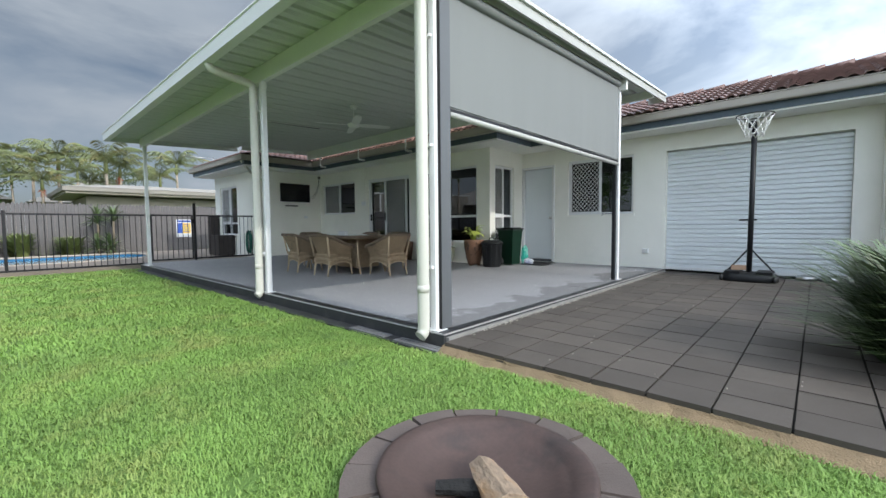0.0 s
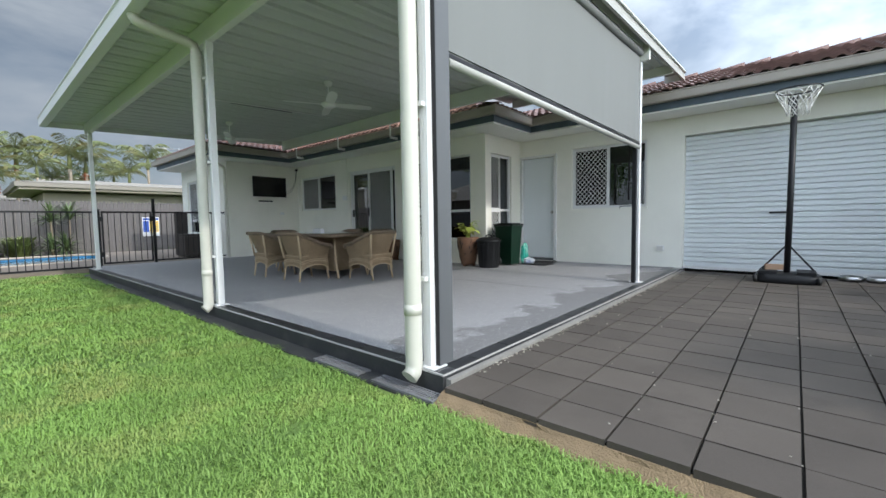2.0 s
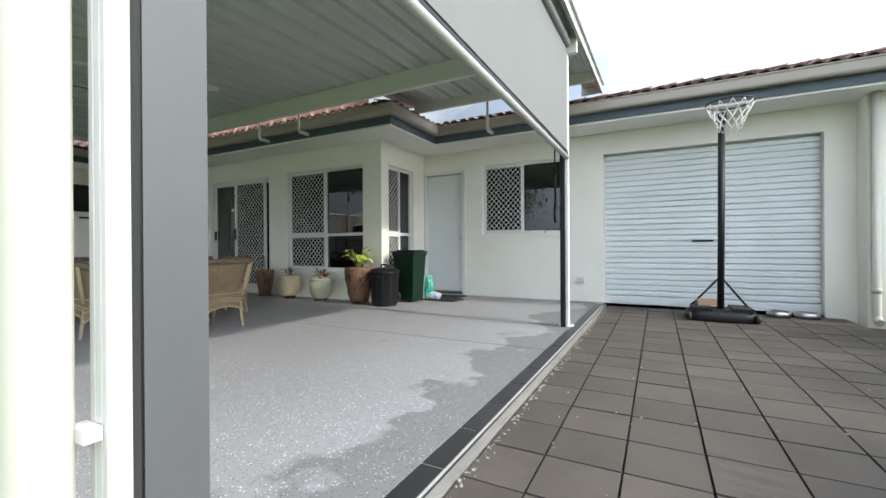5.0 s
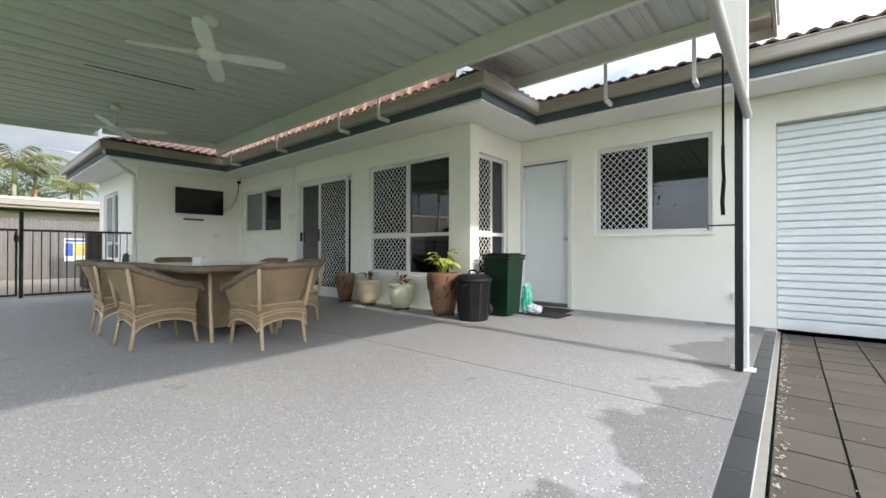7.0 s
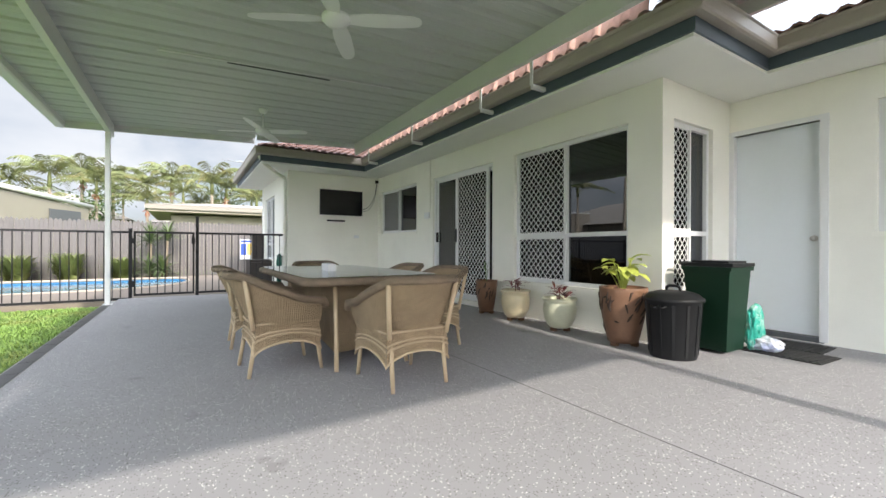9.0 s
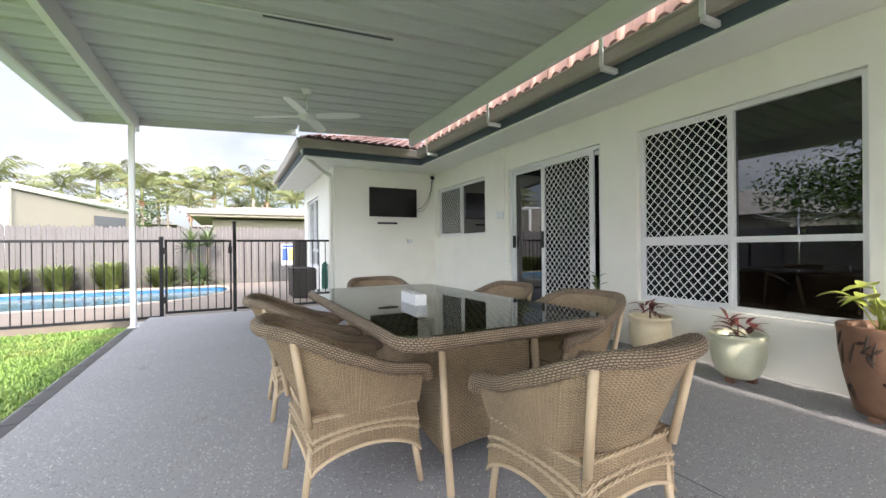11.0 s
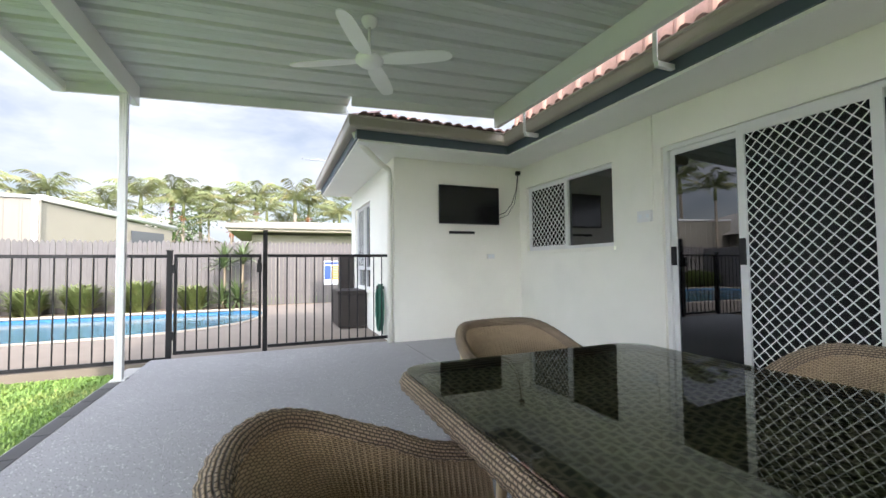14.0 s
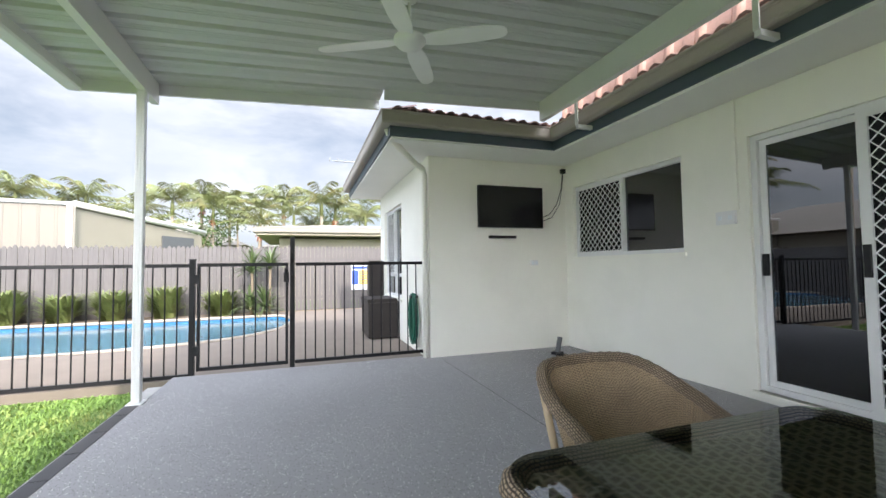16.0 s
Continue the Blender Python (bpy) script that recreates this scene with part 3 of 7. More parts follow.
def c_beam(b, x0, x1, y, depth=0.20, half=0.032):
    z = sheet_z(y) - 0.004
    b.sweep(((y - half, z - depth), (y + half, z - depth), (y + half, z), (y - half, z)), x0, x1)


b = Builder()
c_beam(b, RX0 + 0.035, RX1 - 0.035, 0.02)
b.obj("front_beam", M_BEAM, cover, 0.004)
b = Builder()
c_beam(b, -9.105, RX1 - 0.035, 4.10, 0.235)
b.obj("rear_beam", M_BEAM, cover, 0.004)


def nose_row(name, x0, x1, y, z0, z1):
    """A wavy pale terracotta strip added above the gutter lip: shallow rolls and pans, with a gap under each roll."""
    b, k = Builder(), 0
    x = x0
    while x < x1 - 0.02:
        w = min(0.30, x1 - x)
        cols = []
        for i in range(13):
            f = i / 12
            roll = math.sin(math.pi * min(1.0, f / 0.34)) if f < 0.34 else 0.0
            low = z0 + 0.034 * roll ** 0.7 + 0.003 * math.sin(k * 2.7 + f * 4)
            out = 0.022 * roll + (0.006 if f > 0.66 else 0.0)
            cols.append([(x + f * w, y - out + d, z) for z, d in ((low, 0.0), ((low + z1) / 2, 0.012), (z1, 0.03))])
        for a, c in zip(cols, cols[1:]):
            for j in (0, 1):
                b.face([a[j], c[j], c[j + 1], a[j + 1]])
        x += 0.30
        k += 1
    bmesh.ops.remove_doubles(b.bm, verts=b.bm.verts, dist=1e-4)
    o = b.obj(name, M_EAVESTRIP, cover)
    md = o.modifiers.new("thick", 'SOLIDIFY')
    md.thickness = 0.008
    return o


# pale strip added to fill the opening between gutter and rear beam
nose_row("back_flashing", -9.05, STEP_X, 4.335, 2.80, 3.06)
b = Builder()
c_beam(b, STEP_X + 0.12, RX1 - 0.035, 5.40, 0.13, 0.025)
b.obj("door_beam", M_BEAM, cover, 0.004)
# blind head beam between the end posts
b = Builder()
za, zc = sheet_z(0.06) - 0.004, sheet_z(4.06) - 0.004
v = [b.bm.verts.new(p) for p in ((0.002, 0.053, za - 0.1), (0.06, 0.053, za - 0.1), (0.06, 0.053, za), (0.01, 0.053, za),
                                  (0.01, 4.06, zc - 0.1), (0.06, 4.06, zc - 0.1), (0.06, 4.06, zc), (0.01, 4.06, zc))]
for q in ((0, 1, 2, 3), (4, 7, 6, 5), (0, 4, 5, 1), (1, 5, 6, 2), (2, 6, 7, 3), (3, 7, 4, 0)):
    b.bm.faces.new([v[i] for i in q])
b.obj("side_beam", M_BEAM, cover, 0.003)

# posts with base plates
for x, y in ((-0.002, 0.012), (-3.03, 0.012), (-9.09, 0.012), (0.0, 4.10)):
    top = sheet_z(y) - (0.204 if y < 1 else 0.240)
    b, ring = Builder(), []
    for qx, qy in ((1, -1), (1, 1), (-1, 1), (-1, -1)):
        for u, d in ((-0.029, 0.033), (-0.014, 0.033), (-0.013, 0.0312), (-0.011, 0.0312), (-0.010, 0.033), (0.010, 0.033), (0.011, 0.0312), (0.013, 0.0312), (0.014, 0.033), (0.029, 0.033)):
            ring.append({(1, -1): (u, -d), (1, 1): (d, u), (-1, 1): (-u, d), (-1, -1): (-d, -u)}[qx, qy])
    lo = [b.bm.verts.new((x + u, y + w, 0.008)) for u, w in ring]
    hi = [b.bm.verts.new((x + u, y + w, top)) for u, w in ring]
    b.bm.faces.new(lo[::-1])
    b.bm.faces.new(hi)
    for k in range(len(ring)):
        b.bm.faces.new((lo[k], lo[(k + 1) % len(ring)], hi[(k + 1) % len(ring)], hi[k]))
    b.obj("post", M_WHITE, cover)
    Builder().box(x - 0.075, x + 0.075, y - 0.06, y + 0.06, 0.001, 0.009).obj("base_plate", M_WHITE, cover, 0.003)
    b = Builder().box(x - 0.028, x + 0.028, y + 0.034, y + 0.042, top - 0.09, top - 0.004)
    b.obj("post_bracket", M_WHITE, cover, 0.002)
# brackets that hang the rear beam from the eave
for x in (-8.5, -6.65, -4.83, -3.95):
    z = sheet_z(4.14)
    Builder().box(x - 0.02, x + 0.02, 4.134, 4.146, 2.635, z - 0.02).box(x - 0.02, x + 0.02, 4.146, 4.33, 2.595, 2.638).obj("eave_bracket", M_WHITE, cover, 0.003)
for x in (-1.4, -0.5):
    z = sheet_z(5.43)
    Builder().box(x - 0.02, x + 0.02, 5.427, 5.44, 2.635, z - 0.02).box(x - 0.02, x + 0.02, 5.44, 5.635, 2.595, 2.638).obj("eave_bracket", M_WHITE, cover, 0.003)


# downpipes beside the front posts, with elbows up to the gutter
def downpipe(x):
    r = 0.049
    b = Builder()
    gz = sheet_z(RY0) - 0.10
    path = [(x, -0.60, gz), (x, -0.60, gz - 0.02), (x, -0.58, gz - 0.05), (x, -0.53, gz - 0.065), (x, -0.16, gz - 0.115), (x, -0.11, gz - 0.135), (x, -0.092, gz - 0.18),
            (x, -0.092, 0.10), (x, -0.092, 0.03), (x, -0.10, -0.01), (x, -0.135, -0.035)]
    b.tube(path, r, 16)
    b.tube([(x, -0.092, 0.32), (x, -0.092, 0.38)], r + 0.003, 16)
    ob = b.obj("downpipe", M_PIPE, cover)
    for z in (0.52, 1.5, 2.35):
        Builder().box(x + 0.0, x + 0.055, -0.05, -0.023, z - 0.012, z + 0.012).obj("pipe_clip", M_WHITE, cover, 0.003)
    return ob


downpipe(-0.04)
downpipe(-3.075)

# ---------------------------------------------------------------- outdoor blind
blind = thing("outdoor_blind", (0, 0, 0), "pale grey fabric outdoor blind half lowered between two posts", "blind")
n = 24
vs, fs = [], []
for i in range(n + 1):
    y = 0.14 + (4.0 - 0.14) * i / n
    top = sheet_z(y) - 0.11
    for k in range(9):
        z = 1.80 + (top - 1.80) * k / 8
        vs.append((0.035 + 0.004 * math.sin(i * 1.7) * (1 - k / 8) + 0.003 * math.sin(y * 2.2 + k * 0.5), y, z))
for i in range(n):
    for k in range(8):
        a = i * 9 + k
        fs.append((a, a + 9, a + 10, a + 1))
fab = new("fabric", raw_mesh("fabric", vs, fs, M_BLIND))
fab.parent = blind
md = fab.modifiers.new("thick", 'SOLIDIFY')
md.thickness = 0.002
Builder().box(0.024, 0.048, 0.15, 4.0, 1.83, 1.845).obj("hem_pocket", M_BLIND, blind)
Builder().box(0.022, 0.050, 0.15, 4.0, 1.795, 1.815).obj("black_strip", M_BLACK, blind)
Builder().tube([(0.036, 0.15, 1.768), (0.036, 4.0, 1.768)], 0.026, 12).obj("bottom_bar", M_TRIM, blind)
Builder().tube([(0.036, 0.15, sheet_z(0.1) - 0.16), (0.036, 4.0, sheet_z(4.0) - 0.16)], 0.045, 14).obj("roller", M_BLIND, blind)
Builder().box(0.034, 0.062, 0.02, 0.138, 0.012, sheet_z(0.1) - 0.11).obj("side_channel", M_CHAR, blind, 0.004)
# black strip stands in for the shade in the gap beside the channel
Builder().box(0.033, 0.060, 0.0155, 0.0185, 0.012, sheet_z(0.1) - 0.11).obj("channel_gap", M_BLACK, blind)
Builder().box(-0.040, 0.006, 4.005, 4.058, 0.002, sheet_z(4.0) - 0.11).obj("side_channel", M_BLACK, blind, 0.004)
Builder().tube([(-0.02, 4.03, 1.02), (-0.20, 4.03, 1.02), (-0.20, 4.03, 0.99)], 0.006, 6).obj("latch", M_BLACK, blind)

# crank rod hanging by the post
rod = Builder().tube([(-0.12, 4.14, 2.86), (-0.12, 4.14, 1.62)], 0.008, 8).tube([(-0.12, 4.14, 1.62), (-0.12, 4.14, 1.50), (-0.115, 4.14, 1.36)], 0.012, 8).tube([(-0.115, 4.14, 1.36), (-0.125, 4.14, 1.20), (-0.12, 4.14, 1.1)], 0.014, 8).obj("crank_rod", M_BLACK)
tagged(rod, "black metal blind crank rod hanging from the beam", "crank rod")

# ---------------------------------------------------------------- windows and doors
M_MESHW = mat("mesh_white", (0.82, 0.82, 0.80), 0.4, vary=0.05, bump=0.02)
M_FLY = bpy.data.materials.new("fly_screen")
M_FLY.use_nodes = True
_b = M_FLY.node_tree.nodes["Principled BSDF"]
_b.inputs["Base Color"].default_value, _b.inputs["Roughness"].default_value, _b.inputs["Alpha"].default_value = (0.006, 0.006, 0.007, 1), 0.8, 0.86
M_RUBBER = mat("black_rubber", (0.02, 0.02, 0.02), 0.7, vary=0.2, bump=0.1)


def frame_rect(b, a0, a1, z0, z1, w, d0, d1):
    """Four bars round a rectangle in the u-z plane; depth from d0 to d1."""
    b.box(a0, a1, d0, d1, z0, z0 + w).box(a0, a1, d0, d1, z1 - w, z1)
    b.box(a0, a0 + w, d0, d1, z0 + w, z1 - w).box(a1 - w, a1, d0, d1, z0 + w, z1 - w)


def lattice(b, a0, a1, z0, z1, d, dx=0.085, dz=0.093, w=0.0038):
    """Diamond security lattice of flat strips, clipped to a rectangle."""
    slope = dz / dx
    for sign in (1, -1):
        c0 = z0 - sign * slope * (a1 if sign > 0 else a0)
        c1 = z1 - sign * slope * (a0 if sign > 0 else a1)
        k = 0
        while c0 + k * dz < c1:
            off = c0 + k * dz
            k += 1
            pts = []
            for u in (a0, a1):
                z = off + sign * slope * u
                if z0 <= z <= z1:
                    pts.append((u, z))
            for z in (z0, z1):
                u = (z - off) / (sign * slope)
                if a0 < u < a1:
                    pts.append((u, z))
            if len(pts) < 2:
                continue
            (ua, za), (ub, zb) = pts[0], pts[1]
            le = math.hypot(ub - ua, zb - za)
            if le < 0.01:
                continue
            nu, nz = -(zb - za) / le * w, (ub - ua) / le * w
            e = 0.003 if sign > 0 else 0.0
            q = [(ua + nu, za + nz), (ua - nu, za - nz), (ub - nu, zb - nz), (ub + nu, zb + nz)]
            f = [b.bm.verts.new((u, d + e, z)) for u, z in q]
            g = [b.bm.verts.new((u, d + e + 0.003, z)) for u, z in q]
            b.bm.faces.new(f)
            b.bm.faces.new(g[::-1])
            for i in range(4):
                j = (i + 1) % 4
                b.bm.faces.new((f[j], f[i], g[i], g[j]))


def window(name, m, width, z0, z1, screens, panes, mull=(), rails=(), label="", sill=True):
    """A white aluminium window; local x along the wall, y into the wall, built in an opening of that width."""
    top = new(name)
    top.matrix_basis = m
    tagged(top, label, "window", kind="structure")
    b = Builder()
    frame_rect(b, 0.002, width - 0.002, z0 + 0.002, z1 - 0.002, 0.042, 0.045, 0.125)
    for u in mull:
        b.box(u - 0.024, u + 0.024, 0.05, 0.12, z0 + 0.045, z1 - 0.045)
    for z in rails:
        b.box(0.044, width - 0.044, 0.048, 0.122, z - 0.024, z + 0.024)
    b.obj("window_frame", M_WHITE, top, 0.003)
    if sill:
        Builder().box(-0.03, width + 0.03, -0.025, 0.16, z0 - 0.04, z0 + 0.001).obj("sill", M_WALL, top, 0.006)
    for a0, a1, c0, c1 in screens:
        b = Builder()
        frame_rect(b, a0, a1, c0, c1, 0.028, 0.035, 0.06)
        b.obj("screen_frame", M_WHITE, top, 0.003)
        b = Builder()
        lattice(b, a0 + 0.026, a1 - 0.026, c0 + 0.026, c1 - 0.026, 0.044)
        b.obj("security_lattice", M_MESHW, top)
        Builder().box(a0 + 0.02, a1 - 0.02, 0.056, 0.057, c0 + 0.02, c1 - 0.02).obj("fly_screen", M_FLY, top)
    for a0, a1, c0, c1 in panes:
        Builder().box(a0, a1, 0.085, 0.09, c0, c1).obj("pane", M_GLASSD, top)
    return top


def opening(name, h, plane, label, **kw):
    return window(name, pose(h[0], plane, 0), h[1] - h[0], h[2], h[3], label=label, **kw)


w = H_W1[1] - H_W1[0]
opening("window_1", H_W1, WY, "white sliding window with a diamond security screen", mull=(w / 2,), screens=[(0.035, w / 2 + 0.01, 1.275, 2.165)], panes=[(0.04, w - 0.04, 1.28, 2.16)])
w = H_W3[1] - H_W3[0]
opening("window_2", H_W3, WY, "tall white window in two tiers with diamond security screens", mull=(w / 2,), rails=(1.075,),
        screens=[(0.035, w / 2 + 0.01, 1.09, 2.165), (0.035, w / 2 + 0.01, 0.505, 1.06)], panes=[(0.04, w - 0.04, 1.09, 2.16), (0.04, w - 0.04, 0.51, 1.06)])
w = H_W4[1] - H_W4[0]
opening("window_3", H_W4, DY, "white sliding window beside the door with a diamond screen", mull=(w / 2,), screens=[(0.035, w / 2 + 0.01, 1.105, 2.215)], panes=[(0.04, w - 0.04, 1.11, 2.21)])
w = H_W3S[1] - H_W3S[0]
window("window_4", pose(BX, H_W3S[0], 0, 0, 0, 90), w, H_W3S[2], H_W3S[3], mull=(w / 2,), rails=(1.075,),
       screens=[(0.035, w / 2 + 0.01, 1.09, 2.155), (0.035, w / 2 + 0.01, 0.505, 1.06)], panes=[(0.04, w - 0.04, 1.09, 2.15), (0.04, w - 0.04, 0.51, 1.06)],
       label="narrow white bay window with diamond security screens")
w = H_WW[1] - H_WW[0]
opening("window_5", H_WW, 2.87, "white sliding window of the wing with louvred blind", mull=(w / 2,), rails=(1.0,), screens=[(0.035, w / 2, 1.02, 2.14)], panes=[(0.04, w - 0.04, 1.03, 2.14), (0.04, w - 0.04, 0.66, 0.97)])


# sliding door: fixed glass pane, security screen slid to the middle
def sliding_door():
    a0, a1, z0, z1 = H_SD
    w = a1 - a0
    top = new("door_1")
    top.matrix_basis = pose(a0, WY, 0)
    tagged(top, "white aluminium sliding glass door with diamond security screen door", "sliding door", kind="structure")
    b = Builder()
    frame_rect(b, 0.002, w - 0.002, z0 + 0.002, z1 - 0.002, 0.045, 0.03, 0.13)
    b.obj("door_frame", M_WHITE, top, 0.003)
    Builder().box(-0.035, w + 0.035, -0.04, 0.03, z0 - 0.035, z0).obj("sill", M_WALL, top, 0.005)
    s0, s1 = 0.70, 1.60
    b = Builder()
    frame_rect(b, s0, s1, z0 + 0.03, z1 - 0.03, 0.062, 0.028, 0.054)
    b.obj("screen_frame", M_WHITE, top, 0.004)
    b = Builder()
    lattice(b, s0 + 0.058, s1 - 0.058, z0 + 0.09, z1 - 0.09, 0.034)
    b.obj("security_lattice", M_MESHW, top)
    Builder().box(s0 + 0.05, s1 - 0.05, 0.0465, 0.0475, z0 + 0.08, z1 - 0.08).obj("fly_screen", M_FLY, top)
    Builder().box(s0 + 0.012, s0 + 0.05, 0.006, 0.03, 1.02, 1.24).obj("screen_lock", M_BLACK, top, 0.004)
    b = Builder()
    for u0, u1, d in ((0.05, 0.86, 0.075), (0.82, w - 0.05, 0.10)):
        frame_rect(b, u0, u1, z0 + 0.045, z1 - 0.045, 0.05, d - 0.012, d + 0.012)
    b.obj("sash", M_WHITE, top, 0.003)
    for u0, u1, d in ((0.09, 0.82, 0.075), (0.86, w - 0.09, 0.10)):
        Builder().box(u0, u1, d - 0.003, d + 0.003, z0 + 0.09, z1 - 0.09).obj("pane", M_GLASSD, top)
    Builder().box(0.058, 0.095, 0.03, 0.062, 1.02, 1.20).obj("door_handle", M_BLACK, top, 0.004)
    return top


sliding_door()


def entry_door():
    a0, a1, z0, z1 = H_DOOR
    top = new("door_2")
    top.matrix_basis = pose(a0, DY, 0)
    w = a1 - a0
    tagged(top, "plain pale grey-white painted flush door, closed", "door", kind="structure")
    b = Builder()
    b.box(-0.03, 0.035, -0.015, 0.12, z0, z1).box(w - 0.035, w + 0.03, -0.015, 0.12, z0, z1).box(-0.03, w + 0.03, -0.015, 0.12, z1, z1 + 0.05)
    b.obj("door_frame", M_WHITE, top, 0.004)
    Builder().box(0.038, w - 0.038, 0.05, 0.088, z0 + 0.045, z1 - 0.003).obj("door_leaf", M_DOORP, top, 0.003)
    Builder().box(0.0, w, -0.01, 0.13, z0 - 0.01, z0 + 0.038).obj("threshold", M_CHAR, top, 0.004)
    b = Builder().lathe([(0.0, 0.062), (0.018, 0.058), (0.026, 0.045), (0.024, 0.030), (0.012, 0.02), (0.012, 0.004), (0.03, 0.003), (0.03, 0.0)], 16)
    k = b.obj("door_knob", mat("brushed_chrome", (0.55, 0.54, 0.52), 0.3, 1.0, vary=0.05, bump=0.02), top)
    k.matrix_basis = pose(w - 0.09, 0.05, 1.02, 90, 0, 0)
    return top


entry_door()


def garage_door():
    a0, a1, z0, z1 = H_GAR
    top = new("door_3")
    top.matrix_basis = pose(0, DY, 0)
    tagged(top, "closed white ribbed steel roller garage door", "garage door", kind="structure")
    b = Builder()
    rows = 27
    h = (z1 - 0.01 - 0.03) / rows
    prof = []
    for i in range(rows):
        z = 0.03 + i * h
        prof += [(0.118, z), (0.104, z + 0.10 * h), (0.104, z + 0.66 * h), (0.118, z + 0.78 * h), (0.136, z + 0.84 * h), (0.136, z + 0.95 * h)]
    prof.append((0.118, 0.03 + rows * h))
    prof += [(0.16, 0.03 + rows * h), (0.16, 0.03)]
    b.sweep(prof, a0 + 0.004, a1 - 0.004)
    b.obj("curtain", M_ROLLER, top)
    Builder().box(a0 + 0.004, a1 - 0.004, 0.095, 0.135, -0.015, 0.035).obj("bottom_rail", M_WHITE, top, 0.003)
    Builder().box(a0 + 1.145, a0 + 1.395, 0.085, 0.107, 0.90, 0.925).obj("pull_handle", M_BLACK, top, 0.004)
    Builder().box(a0, a1, 0.0, 0.22, -0.13, -0.02).obj("sill", M_EDGECON, top, 0.004)
    return top


garage_door()

# ---------------------------------------------------------------- pool fence
FX = -10.02


def fence_panel(y0, y1, z0, z1, name="pool_fence", label="black tubular steel pool fence panel", gate=False):
    f = thing(name, (FX, y0, 0), label, "gate" if gate else "fence", "" if gate else "pool fence panels")
    w = y1 - y0
    Builder().box(-0.019, 0.019, 0.0, w, z1 - 0.038, z1).obj("top_rail", M_BLACK, f, 0.004)
    Builder().box(-0.019, 0.019, 0.0, w, z0, z0 + 0.038).obj("bottom_rail", M_BLACK, f, 0.004)
    n = int(round(w / 0.112))
    me = Builder().tube([(0, 0, z0 + 0.036), (0, 0, z1 - 0.036)], 0.008, 8, caps=False).mesh("baluster", M_BLACK)
    for i in range(1, n):
        o = new("baluster", me)
        o.parent = f
        o.location = (0, w * i / n, 0)
    if gate:
        Builder().box(-0.019, 0.019, 0.0, 0.03, z0 + 0.036, z1 - 0.036).obj("stile", M_BLACK, f, 0.003)
        Builder().box(-0.019, 0.019, w - 0.03, w, z0 + 0.036, z1 - 0.036).obj("stile", M_BLACK, f, 0.003)
        Builder().box(0.021, 0.065, w - 0.05, w + 0.01, 0.98, 1.09).box(0.0, 0.05, w - 0.04, w - 0.01, 1.09, 1.14).obj("latch", M_BLACK, f, 0.005)
        for z in (0.25, 1.03):
            Builder().box(0.0, 0.04, -0.035, 0.03, z - 0.05, z + 0.05).obj("hinge", M_BLACK, f, 0.004)
    return f


def fence_post(y, z1, r=0.027, z0=-0.12):
    p = Builder().box(-r, r, -r, r, z0, z1).box(-r - 0.004, r + 0.004, -r - 0.004, r + 0.004, z1, z1 + 0.012)
    o = p.obj("fence_post", M_BLACK, None, 0.004)
    o.location = (FX, y, 0)
    return tagged(o, "black square steel pool fence post", "fence post", "pool fence posts")


for y in (-9.6, -7.15, -4.7, -2.25):
    fence_post(y, 1.24)
fence_post(0.215, 1.24)
fence_post(1.245, 1.50)
for a, c in ((-12.0, -9.63), (-9.57, -7.18), (-7.12, -4.73), (-4.67, -2.28), (-2.22, 0.186)):
    fence_panel(a, c, -0.03, 1.20)
fence_panel(0.262, 1.20, 0.03, 1.205, "pool_gate", "black tubular steel pool gate, closed, with latch", True)
fence_panel(1.277, 2.86, 0.03, 1.205)
wc = tagged(Builder().box(FX - 0.03, FX + 0.03, 2.84, 2.868, 1.14, 1.22).obj("fence_bracket", M_BLACK, None, 0.004), "black wall bracket of the pool fence", "bracket")

